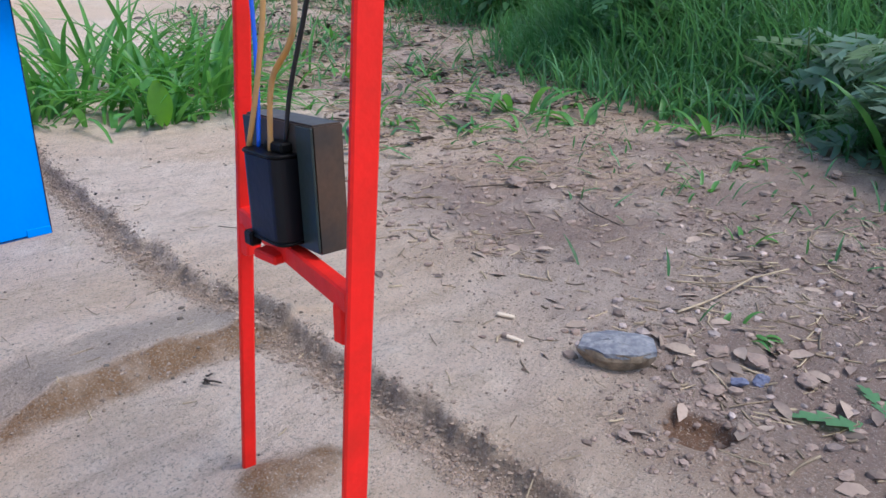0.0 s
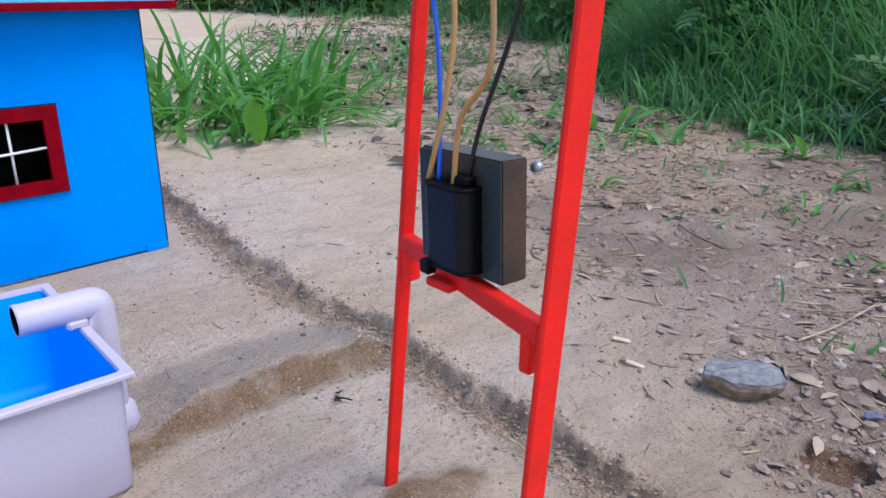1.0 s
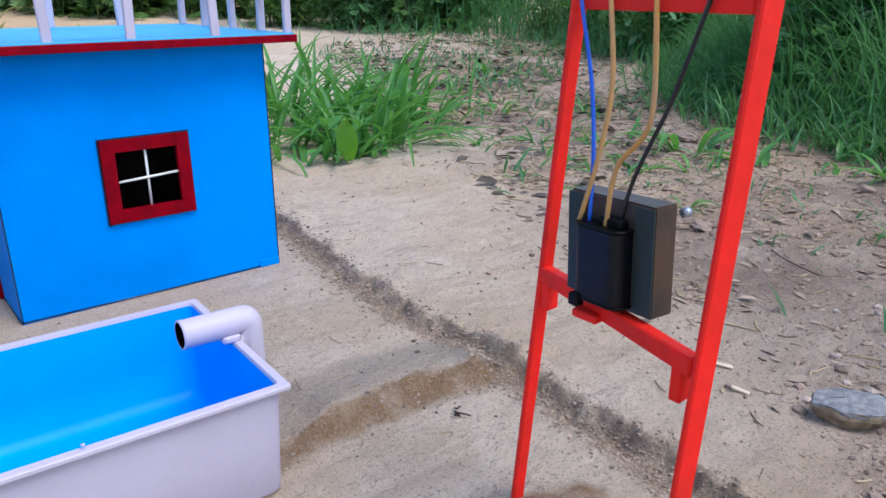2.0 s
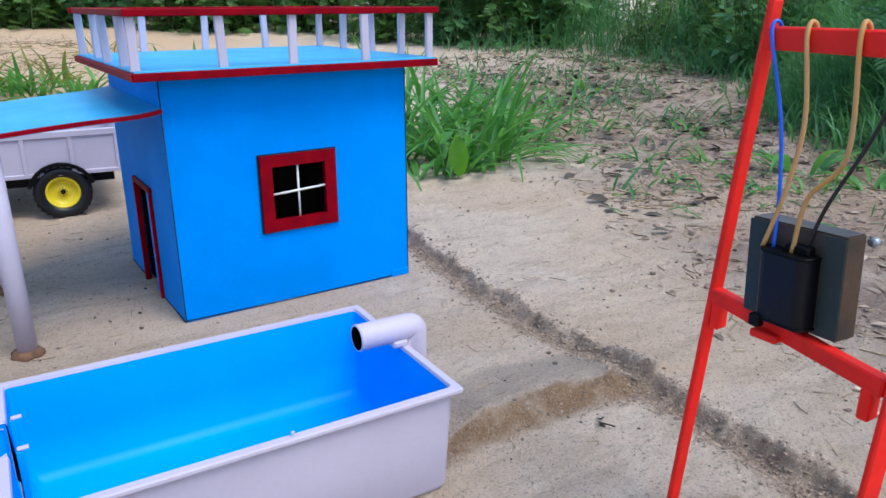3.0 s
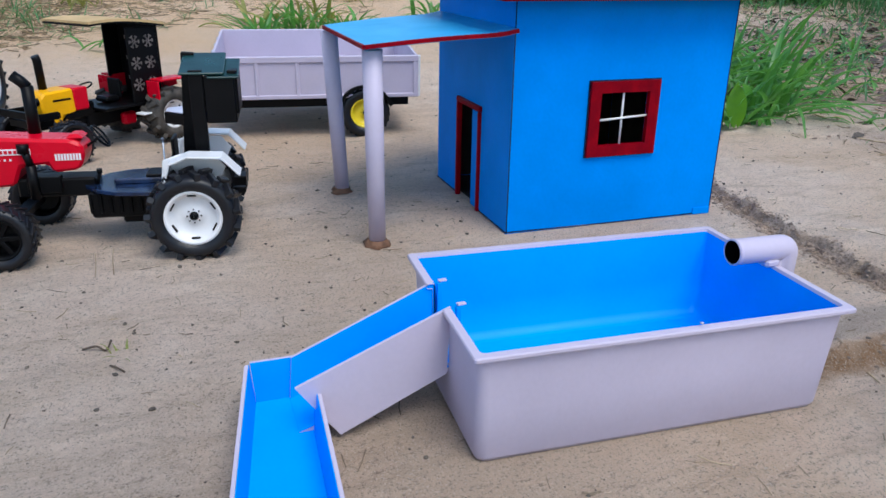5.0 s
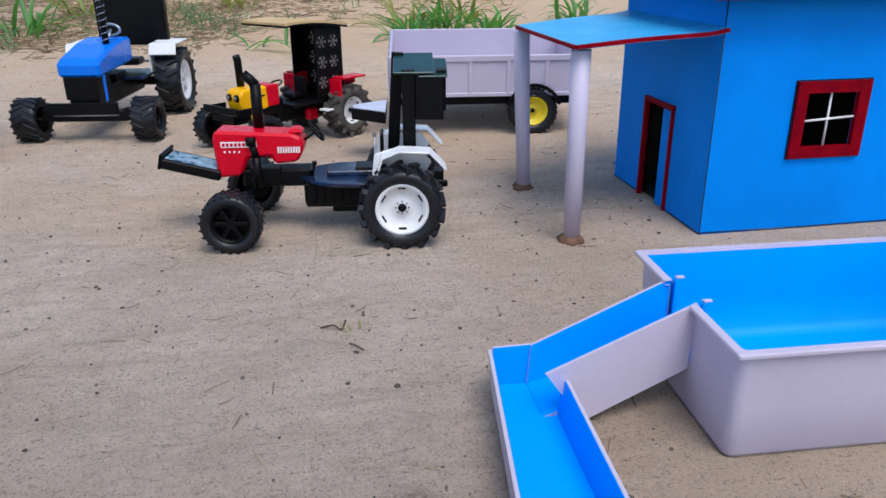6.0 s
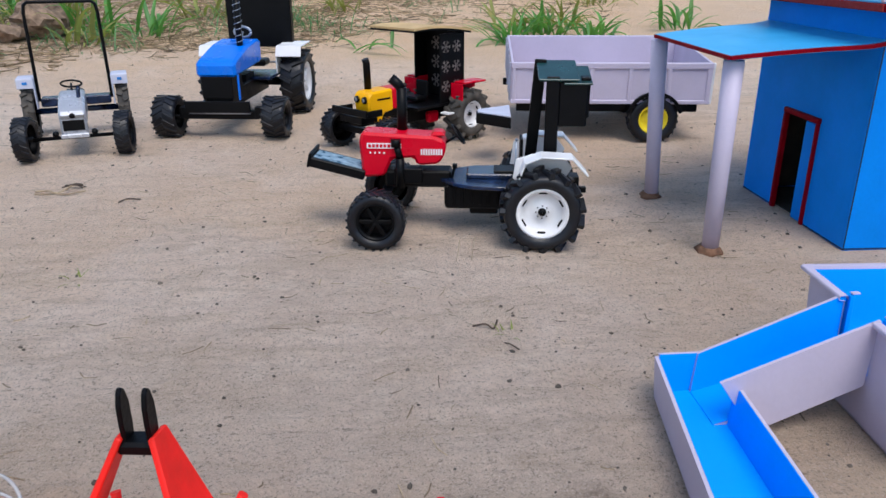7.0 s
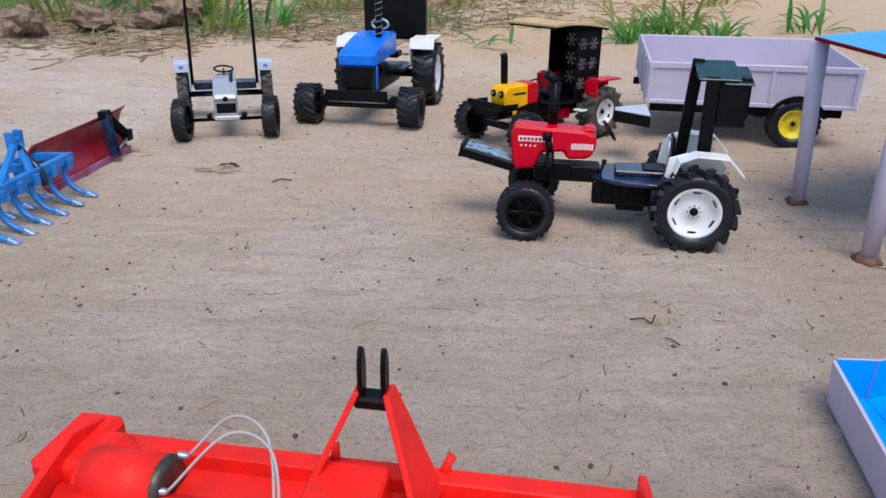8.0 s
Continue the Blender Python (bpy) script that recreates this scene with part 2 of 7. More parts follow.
# ---- mesh helpers ----
class Shape:
    """Collects simple solids into one mesh."""

    def __init__(self):
        self.v, self.f, self.s = [], [], []

    def add(self, verts, faces, smooth=False, m=None):
        k = len(self.v)
        self.v += [tuple(m @ Vector(p)) if m else tuple(p) for p in verts]
        self.f += [tuple(k + i for i in f) for f in faces]
        self.s += [smooth] * len(faces)
        return self

    def solid(self, bm, m=None, smooth=False):
        bm.verts.ensure_lookup_table()
        self.add([p.co[:] for p in bm.verts], [[q.index for q in f.verts] for f in bm.faces], smooth, m)
        bm.free()
        return self

    def box(self, c, size, m=None, bevel=0.0008, taper=None, segments=1):
        """taper: how much of x and y the top keeps."""
        bm = bmesh.new()
        bmesh.ops.create_cube(bm, size=1)
        for p in bm.verts:
            k = taper if taper and p.co.z > 0 else (1, 1)
            p.co = Vector((p.co.x * size[0] * k[0], p.co.y * size[1] * k[1], p.co.z * size[2]))
        if bevel:
            bmesh.ops.bevel(bm, geom=bm.edges[:], offset=min(bevel, min(size) * 0.3), segments=segments, affect="EDGES", clamp_overlap=True)
        bm.verts.index_update()
        at = Matrix.Translation(c) if not isinstance(c, Matrix) else c
        return self.solid(bm, (m @ at) if m else at)

    def prism(self, outline, depth, m=None, bevel=0.0006):
        """An outline in x and z, made thick along y (centred)."""
        bm = bmesh.new()
        a = [bm.verts.new((x, -depth / 2, z)) for x, z in outline]
        b = [bm.verts.new((x, depth / 2, z)) for x, z in outline]
        bm.faces.new(a)
        bm.faces.new(b[::-1])
        for i in range(len(a)):
            j = (i + 1) % len(a)
            bm.faces.new((a[j], a[i], b[i], b[j]))
        bmesh.ops.recalc_face_normals(bm, faces=bm.faces[:])
        if bevel:
            bmesh.ops.bevel(bm, geom=bm.edges[:], offset=bevel, segments=1, affect="EDGES", clamp_overlap=True)
        bm.verts.index_update()
        return self.solid(bm, m)

    def tube(self, points, r, n=10, smooth=True, caps=True, radii=None):
        pts = [Vector(p) for p in points]
        k = len(self.v)
        side = None
        for i, p in enumerate(pts):
            d = (pts[min(i + 1, len(pts) - 1)] - pts[max(i - 1, 0)]).normalized()
            if side is None:
                side = d.orthogonal().normalized()
            side = (side - d * side.dot(d)).normalized()
            up = d.cross(side)
            rr = radii[i] if radii else r
            for j in range(n):
                a = 2 * math.pi * j / n
                self.v.append(tuple(p + (side * math.cos(a) + up * math.sin(a)) * rr))
        for i in range(len(pts) - 1):
            for j in range(n):
                a, b = k + i * n + j, k + i * n + (j + 1) % n
                self.f.append((a, b, b + n, a + n))
                self.s.append(smooth)
        if caps:
            self.f.append(tuple(k + j for j in reversed(range(n))))
            self.f.append(tuple(k + (len(pts) - 1) * n + j for j in range(n)))
            self.s += [False, False]
        return self

    def lathe(self, profile, n=32, m=None, smooth=True):
        """A profile of (radius, height) turned round the y axis."""
        v, f = [], []
        for r, h in profile:
            for j in range(n):
                a = 2 * math.pi * j / n
                v.append((r * math.cos(a), h, r * math.sin(a)))
        for i in range(len(profile) - 1):
            for j in range(n):
                a, b = i * n + j, i * n + (j + 1) % n
                f.append((a, a + n, b + n, b))
        return self.add(v, f, smooth, m)

    def mesh(self, name, mat):
        d = bpy.data.meshes.new(name)
        d.from_pydata(self.v, [], self.f)
        d.polygons.foreach_set("use_smooth", self.s)
        bm = bmesh.new()
        bm.from_mesh(d)
        bmesh.ops.recalc_face_normals(bm, faces=bm.faces[:])
        bm.to_mesh(d)
        bm.free()
        d.materials.append(mat)
        return d


def raw_mesh(name, verts, faces, mat, smooth=True):
    d = bpy.data.meshes.new(name)
    d.from_pydata(verts, [], faces)
    d.polygons.foreach_set("use_smooth", [smooth] * len(d.polygons))
    d.materials.append(mat)
    return d


def part(name, shape, mat, parent, label="", m=None):
    """Links a shape, or a mesh that is shared, as one part under a thing or a part."""
    data = shape.mesh(name, mat) if isinstance(shape, Shape) else shape
    ob = new(name, data)
    ob.parent = parent
    if m is not None:
        ob.matrix_basis = m
    return tagged(ob, label)


def thing(name, m, label, category, group="", kind=""):
    ob = new(name)
    ob.empty_display_size = 0.02
    ob.matrix_basis = m
    return tagged(ob, label, category, group, kind)


def curve_points(keys, n=24):
    """A smooth line through the keys."""
    p = [Vector(k) for k in keys]
    p = [p[0] * 2 - p[1]] + p + [p[-1] * 2 - p[-2]]
    out = []
    for i in range(1, len(p) - 2):
        for j in range(n):
            t = j / n
            a, b, c, d = p[i - 1], p[i], p[i + 1], p[i + 2]
            out.append(0.5 * ((2 * b) + (c - a) * t + (2 * a - 5 * b + 4 * c - d) * t * t + (3 * b - a - 3 * c + d) * t ** 3))
    return out + [p[-2]]


# ---- ground ----
def lattice(x, y, seed):
    h = np.sin(x * 127.1 + y * 311.7 + seed * 74.7) * 43758.5453
    return h - np.floor(h)


def value_noise(x, y, seed=0):
    xi, yi = np.floor(x), np.floor(y)
    u, v = x - xi, y - yi
    u, v = u * u * (3 - 2 * u), v * v * (3 - 2 * v)
    a, b = lattice(xi, yi, seed), lattice(xi + 1, yi, seed)
    c, d = lattice(xi, yi + 1, seed), lattice(xi + 1, yi + 1, seed)
    return (a * (1 - u) + b * u) * (1 - v) + (c * (1 - u) + d * u) * v


def fbm(x, y, seed=0, octaves=4):
    out, amp = 0, 0.5
    for i in range(octaves):
        out = out + amp * (value_noise(x * 2 ** i, y * 2 ** i, seed + i * 13) - 0.5)
        amp *= 0.5
    return out


def near_line(x, y, line):
    """Distance to a polyline, and which side of it (positive: left of its way)."""
    best, side = np.full(np.shape(x), 1e9), np.zeros(np.shape(x))
    for (ax, ay), (bx, by) in zip(line, line[1:]):
        dx, dy = bx - ax, by - ay
        t = np.clip(((x - ax) * dx + (y - ay) * dy) / (dx * dx + dy * dy), 0, 1)
        px, py = x - ax - t * dx, y - ay - t * dy
        d = np.hypot(px, py)
        s = dx * py - dy * px
        side = np.where(d < best, np.sign(s), side)
        best = np.minimum(best, d)
    return best, side


RIDGE = [(-1.25, 0.30), (-1.04, 0.255), (-0.86, 0.225), (-0.70, 0.20), (-0.57, 0.192), (-0.45, 0.188), (-0.336, 0.178), (-0.24, 0.168), (-0.1, 0.15)]
MOUND = [(-0.488, -0.06), (-0.490, 0.036), (-0.497, 0.09), (-0.490, 0.13), (-0.481, 0.158)]
HEAP = [(-0.334, 0.078), (-0.328, 0.108)]


def smooth(a, b, x):
    t = np.clip((x - a) / (b - a), 0, 1)
    return t * t * (3 - 2 * t)


def litter_at(x, y):
    """How much the ground is strewn with clods and litter: the far right and the verge."""
    edge = smooth(0.22, 0.54, y + 0.38 * (x + 0.3) + 0.25 * fbm(x * 4, y * 4, 5)) * smooth(-3.4, -1.6, x) * (1 - smooth(0.2, 0.9, x))
    return np.clip(edge, 0, 1)


def edge_at(x, y):
    """Signed distance to the ragged yard edge, positive on the higher side."""
    d, s = near_line(x, y, RIDGE)
    return d * s + 0.014 * fbm(x * 22, y * 22, 8) + 0.010 * fbm(x * 75, y * 75, 7, 3)


def bank_at(x, y):
    """Signed distance to the top of the dug bank, positive down its face."""
    d, s = near_line(x, y, MOUND)
    return -d * s + 0.010 * fbm(x * 26, y * 26, 28) + 0.006 * fbm(x * 80, y * 80, 20, 3)


def ground_z(x, y, rough=1.0):
    x, y = np.asarray(x, float), np.asarray(y, float)
    z = 0.006 * fbm(x * 5, y * 5, 1) + 0.0026 * rough * fbm(x * 40, y * 40, 2) + 0.0042 * fbm(x * 60 + 8 * y, y * 15 - 5 * x, 4) + 0.0020 * fbm(x * 110 + 20 * y, y * 30 - 8 * x, 18, 3) + 0.0016 * fbm(x * 120, y * 120, 6, 2)
    far = np.hypot(x + 0.7, y + 0.2)
    z = z + 0.03 * smooth(1.4, 4, far) * fbm(x * 2.2, y * 2.2, 3) + 0.02 * smooth(1.0, 2.2, y)
    away = np.minimum(np.hypot(x + 0.12, y + 0.3), 6.0)
    z = z + 0.06 * np.log1p(np.exp((away - 1.7) * 5)) / 5
    # the yard lies a little lower than the ground beyond the ridge: a crumbling edge with a furrow at its foot
    e = edge_at(x, y)
    crumble = 1 + 1.5 * fbm(x * 30, y * 30, 9, 5)
    z = z + 0.0085 * smooth(-0.004, 0.0035, e) * np.exp(-(np.maximum(e, 0) / 0.07) ** 1.5) * crumble
    z = z - 0.0065 * np.exp(-((e + 0.011) / 0.009) ** 2) * (1 + 1.2 * fbm(x * 40, y * 40, 15, 3))
    z = z + 0.0075 * np.exp(-((e + 0.008) / 0.022) ** 2) * fbm(x * 110, y * 110, 17, 4)
    # a dug bank of loose earth with silt lying level behind it
    e = bank_at(x, y)
    z = z + 0.0125 * (1 - smooth(-0.001, 0.021, e)) * np.exp(-(np.minimum(e, 0) / 0.050) ** 2) * (1 + 1.0 * fbm(x * 28, y * 28, 10, 4))
    z = z + 0.0070 * np.exp(-((e - 0.008) / 0.014) ** 2) * fbm(x * 90, y * 90, 19, 4)
    d, s = near_line(x, y, HEAP)
    z = z + 0.008 * np.exp(-(d / 0.015) ** 2) * (1 + 1.4 * fbm(x * 70, y * 70, 16, 4))
    damp = np.hypot((x + 0.425) / 0.045, (y + 0.435) / 0.03) + 0.5 * fbm(x * 30, y * 30, 27)
    z = z + 0.006 * (1 - smooth(0.5, 1.1, damp))
    z = z + litter_at(x, y) * (0.012 * fbm(x * 22, y * 22, 11) + 0.007 * fbm(x * 70, y * 70, 12))
    hole = np.hypot((x + 0.193) / 0.024, (y - 0.272) / 0.024) + 0.5 * fbm(x * 60, y * 60, 14)
    z = z - 0.011 * (1 - smooth(0.55, 1.0, hole)) + 0.002 * np.exp(-((hole - 1.25) / 0.25) ** 2)
    level = 0
    for bx, by, rx, ry in ((-0.91, 0.035, 0.13, 0.14), (-0.52, -0.135, 0.09, 0.14)):
        q = np.maximum(abs(x - bx) / rx, abs(y - by) / ry)
        level = np.maximum(level, 1 - smooth(0.95, 1.3, q))
    return z * (1 - level)


def gz(x, y):
    return float(ground_z(x, y))


def axis_steps(lo, hi, fine, far_lo, far_hi, near, grow=1.12):
    """Even steps from lo to hi, half as wide within near, growing outwards."""
    core = [p for p in np.arange(lo, hi, fine) if not near[0] <= p <= near[1]]
    core = sorted(core + list(np.arange(near[0], near[1], fine * 0.5)))
    out, step, p = [], fine, hi
    while p < far_hi:
        out.append(p)
        step *= grow
        p += step
    left, step, p = [], fine, lo
    while p > far_lo:
        step *= grow
        p -= step
        left.append(p)
    return np.array(left[::-1] + core + out)


def build_ground():
    xs, ys = axis_steps(-1.75, 0.05, 0.0033, -70, 60, (-0.72, -0.12)), axis_steps(-1.3, 0.75, 0.0036, -70, 70, (-0.06, 0.36))
    gx, gy = np.meshgrid(xs, ys, indexing="ij")
    z = ground_z(gx, gy)
    nx, ny = len(xs), len(ys)
    v = np.stack([gx, gy, z], -1).reshape(-1, 3)
    i = (np.arange(nx - 1)[:, None] * ny + np.arange(ny - 1)).ravel()
    f = np.stack([i, i + ny, i + ny + 1, i + 1], -1)
    d = bpy.data.meshes.new("ground")
    d.vertices.add(len(v))
    d.vertices.foreach_set("co", v.ravel())
    d.loops.add(f.size)
    d.loops.foreach_set("vertex_index", f.ravel())
    d.polygons.add(len(f))
    d.polygons.foreach_set("loop_start", np.arange(len(f)) * 4)
    d.update(calc_edges=True)
    d.polygons.foreach_set("use_smooth", np.ones(len(f), bool))
    x, y = v[:, 0], v[:, 1]
    edge, bank = edge_at(x, y), bank_at(x, y)
    dn, _ = near_line(x, y, HEAP)
    w = 0.03 * fbm(x * 30, y * 30, 21)
    grit = fbm(x * 90, y * 90, 24, 3)
    masks = {
        "litter": np.clip(litter_at(x, y) * (0.80 + 1.2 * fbm(x * 12, y * 12, 22)), 0, 1) + 0.5 * (1 - smooth(0.07, 0.20, np.hypot(x + 0.12, y - 0.29) + 0.25 * fbm(x * 20, y * 20, 49))) + 0.75 * smooth(1.9, 2.5, -x - 0.55 * (y + 1.5) + 0.5 * fbm(x * 4, y * 4, 44)) * (1 - smooth(-1.1, -0.4, y)),
        "gravel": smooth(-1.3, -1.0, x) * (1 - smooth(-0.001, 0.005, edge)) * smooth(-0.040, -0.010, edge + 0.6 * w) * (0.72 + 1.3 * grit) + 0.55 * (1 - smooth(0.6, 1.1, np.hypot((x + 0.425) / 0.045, (y + 0.435) / 0.03) + 0.5 * fbm(x * 30, y * 30, 27))),
        "loose": np.clip(np.maximum(smooth(-0.006, 0.002, bank + 0.2 * w) * (1 - smooth(0.014, 0.032, bank + 0.5 * w)), 1 - smooth(0.008, 0.022, dn + w * 0.6)) * (0.95 + 1.2 * grit), 0, 1),
        "silt": (1 - smooth(-0.008, 0.0, bank)) * smooth(-0.075, -0.05, bank + w) * (0.7 + 1.2 * fbm(x * 26, y * 26, 34)) * (1 - smooth(0.0, 0.012, edge)),
        # coarser brown soil plus painted dimness on the camera's side
        "near_dim_soil": smooth(-0.95, -0.50, x + 0.35 * fbm(x * 5, y * 5, 47)) * (1 - smooth(-0.25, 0.0, y)) * (0.75 + 0.8 * fbm(x * 14, y * 14, 48)),
        "hollow": 0.95 * (1 - smooth(0.80, 1.0, np.hypot((x + 0.193) / 0.024, (y - 0.272) / 0.024) + 0.5 * fbm(x * 60, y * 60, 14))),
        "warm": smooth(-2.0, -1.0, y) * smooth(1.5, 2.4, -x + 0.5 * fbm(x * 3, y * 3, 23)) * (1 - smooth(0.0, 0.9, y + 0.3 * (x + 1.5))) * 0.8 + 0.30 * (1 - smooth(0.25, 0.55, np.hypot(x + 1.40, (y + 0.45) * 0.9) + 0.35 * fbm(x * 5, y * 5, 29))) + 0.45 * (1 - smooth(0.10, 0.24, np.hypot(x + 0.42, y + 0.2))) + 0.25 * smooth(0.0, 0.12, fbm(x * 4, y * 4, 30)),
    }
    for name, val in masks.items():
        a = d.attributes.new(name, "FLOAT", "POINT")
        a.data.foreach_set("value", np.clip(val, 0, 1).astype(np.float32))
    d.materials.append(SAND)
    ob = new("ground", d)
    tagged(ob, "packed pale sandy earth with low ridges and scattered litter", "ground", kind="structure")


build_ground()


# ---- house ----
def wall_with_hole(shape, u0, u1, z0, z1, hole, thick, m):
    """A wall in x and z with one opening (u0, u1, z0, z1), thick along y. An opening that starts at the foot makes the wall a gate shape."""
    a, b, c, d = hole
    if c <= z0:
        return shape.prism([(u0, z0), (a, z0), (a, d), (b, d), (b, z0), (u1, z0), (u1, z1), (u0, z1)], thick, m, bevel=0)
    v, f = [], []
    for y in (-thick / 2, thick / 2):
        v += [(u0, y, z0), (u1, y, z0), (u1, y, z1), (u0, y, z1), (a, y, c), (b, y, c), (b, y, d), (a, y, d)]
    for k in range(4):
        n = (k + 1) % 4
        f += [(k, n, n + 4, k + 4), (k + 8, k + 12, n + 12, n + 8), (k, k + 8, n + 8, n), (k + 4, n + 4, n + 12, k + 12)]
    return shape.add(v, f, False, m)


def build_house():
    t = 0.004
    x0, x1, y0, y1, h = -1.024, -0.800, -0.090, 0.160, 0.231
    o = Vector(((x0 + x1) / 2, (y0 + y1) / 2, 0))
    house = thing("model_house", Matrix.Translation(o), "blue painted cardboard model house with dark red trim on sandy ground", "model house")
    inv = Matrix.Translation(-o)
    front = Matrix.Translation((x1 - t / 2, 0, 0)) @ Matrix.Rotation(radians(90), 4, "Z")
    s = wall_with_hole(Shape(), y0, y1, 0, h, (0.005, 0.064, 0.086, 0.143), t, inv @ front)
    part("wall", s, BLUE, house)
    side = Matrix.Translation((0, y0 + t / 2, 0))
    s = wall_with_hole(Shape(), x0, x1 - t - 0.0003, 0, h, (-0.949, -0.878, 0.0, 0.113), t, inv @ side)
    part("wall", s, BLUE, house)
    part("wall", Shape().box((x0 + t / 2, (y0 + y1) / 2 + t / 2, h / 2), (t, y1 - y0 - t, h), inv), BLUE, house)
    part("wall", Shape().box(((x0 + x1) / 2, y1 - t / 2, h / 2), (x1 - x0 - 2 * t - 0.001, t, h), inv), BLUE, house)
    # folded bottom flap at the corner of the front wall
    part("flap", Shape().box((x1 + 0.0009, y1 - 0.012, 0.0042), (0.0014, 0.022, 0.008), inv, bevel=0.0004), BLUE, house)
    part("seam", Shape().tube([inv @ Vector((x1 + 0.0004, y0 + 0.001, 0.002)), inv @ Vector((x1 + 0.0004, 0.02, 0.001)), inv @ Vector((x1 + 0.0004, y1, 0.0015))], 0.0007, 6), BLACKBLUE, house, "dark line along the foot")
    # bare card inside, coloured near black for the dim interior
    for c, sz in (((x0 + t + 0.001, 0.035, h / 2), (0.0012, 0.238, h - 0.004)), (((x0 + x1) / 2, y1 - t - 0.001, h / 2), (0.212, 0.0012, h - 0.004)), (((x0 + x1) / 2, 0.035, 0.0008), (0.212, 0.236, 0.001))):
        part("inner_lining", Shape().box(c, sz, inv, bevel=0), SHADE_CARD, house, "bare card inside, darkened to stand for the low light")
    # roof slab
    slab = part("roof", Shape().box((-0.913, 0.034, 0.2347), (0.284, 0.298, 0.0070), inv, bevel=0.0006), CRIMSON, house, "dark red edged roof slab")
    part("roof_floor", Shape().box((-0.913, 0.034, 0.2387), (0.280, 0.294, 0.0016), inv, bevel=0.0003), SKY_CYAN, slab, "painted roof floor, lightened to cyan for the sky's reflection")
    part("roof_edge", Shape().box((-0.913, -0.1160, 0.2347), (0.280, 0.0016, 0.0060), inv, bevel=0.0003), FLUTE, slab, "bare brownish cardboard edge")
    rng = random.Random(4)
    # balusters and the red rail on them
    ys, xs = (-0.108, -0.040, 0.030, 0.100, 0.176), (-0.835, -0.900, -0.970, -1.045)
    spots = [(-0.778, y) for y in ys] + [(x, -0.108) for x in xs] + [(x, 0.176) for x in xs] + [(-1.045, y) for y in ys[1:-1]]
    for x, y in spots:
        lean = Vector((rng.uniform(-0.002, 0.002), rng.uniform(-0.003, 0.003), 0))
        m = inv @ Matrix.Translation(Vector((x, y, 0.2612)) + lean) @ Euler((rng.uniform(-0.05, 0.05), rng.uniform(-0.05, 0.05), rng.uniform(-0.2, 0.2))).to_matrix().to_4x4()
        part("baluster", Shape().box((0, 0, 0), (0.0050, 0.0080, 0.0450), m, bevel=0.0010), LILAC, house)
    for name, c, sz, mat in (("rail", (-0.778, 0.034, 0.2858), (0.012, 0.302, 0.0060), CRIMSON), ("rail", (-1.045, 0.034, 0.2858), (0.012, 0.302, 0.0060), CRIMSON),
                             ("rail", (-0.9115, -0.109, 0.2858), (0.2548, 0.012, 0.0060), FLUTE), ("rail", (-0.9115, 0.177, 0.2858), (0.2548, 0.012, 0.0060), CRIMSON)):
        part(name, Shape().box(c, sz, inv, bevel=0.0008), mat, house)
    # window in the front wall
    w = part("window", wall_with_hole(Shape(), -0.0055, 0.0745, 0.0765, 0.1530, (0.0065, 0.0625, 0.0878, 0.1415), 0.0055, inv @ Matrix.Translation((x1 + 0.0012, 0, 0)) @ Matrix.Rotation(radians(90), 4, "Z")), CRIMSON, house, "dark red painted window frame")
    part("paint_line", wall_with_hole(Shape(), -0.0070, 0.0758, 0.0752, 0.1543, (-0.0050, 0.0740, 0.0770, 0.1525), 0.0012, inv @ Matrix.Translation((x1 + 0.0008, 0, 0)) @ Matrix.Rotation(radians(90), 4, "Z")), BLACKBLUE, w, "dark ragged paint line round the frame")
    part("glazing_bar", Shape().tube([inv @ Vector((x1 - 0.001, 0.0345, 0.086)), inv @ Vector((x1 - 0.001, 0.0345, 0.143))], 0.0012, 8), WHITE, w, "white stick glazing bar")
    part("glazing_bar", Shape().tube([inv @ Vector((x1 + 0.0005, 0.006, 0.1135)), inv @ Vector((x1 + 0.0005, 0.063, 0.1165))], 0.0012, 8), WHITE, w, "white stick glazing bar")
    # door
    d = Shape()
    dm = inv @ Matrix.Translation((0, y0 - 0.0005, 0))
    d.box((-0.9465, 0, 0.056), (0.005, 0.006, 0.112), dm)
    d.box((-0.8795, 0, 0.056), (0.004, 0.006, 0.112), dm)
    d.box((-0.913, 0, 0.1150), (0.073, 0.006, 0.006), dm)
    door = part("door_frame", d, CRIMSON, house, "dark red door frame")
    part("door_leaf", Shape().box((-0.8935, y0 + 0.0012, 0.0555), (0.024, 0.0026, 0.110), inv), BLUE, door, "blue door leaf standing half open")
    part("inner_stick", Shape().tube([inv @ Vector((-0.950, y0 + 0.045, 0.032)), inv @ Vector((-0.905, y0 + 0.045, 0.034))], 0.0012, 8), WHITE, house, "white stick lying across the inside")
    for ya in (y0 + 0.0005, y1 - 0.0005):
        part("seam", Shape().tube([inv @ Vector((x1 + 0.0002, ya, 0.001)), inv @ Vector((x1 + 0.0002, ya, h - 0.001))], 0.0006, 6), BLACKBLUE, house, "dark glued corner seam")
    for xa, xb in ((x0, -0.950), (-0.877, x1)):
        part("seam", Shape().tube([inv @ Vector((xa, y0 - 0.0002, 0.0012)), inv @ Vector((xb, y0 - 0.0002, 0.0015))], 0.0008, 6), BLACKBLUE, house, "dark line along the foot")
    # porch roof: a bent sheet from the wall over two posts
    s = Shape()
    n = 14
    top, rows = [], []
    for i in range(n + 1):
        u = i / n
        y = y0 - 0.001 - 0.145 * u
        z = 0.2035 - 0.0090 * u + 0.0015 * math.sin(u * 3.1) + 0.003 * max(0, 1 - u / 0.20) ** 2
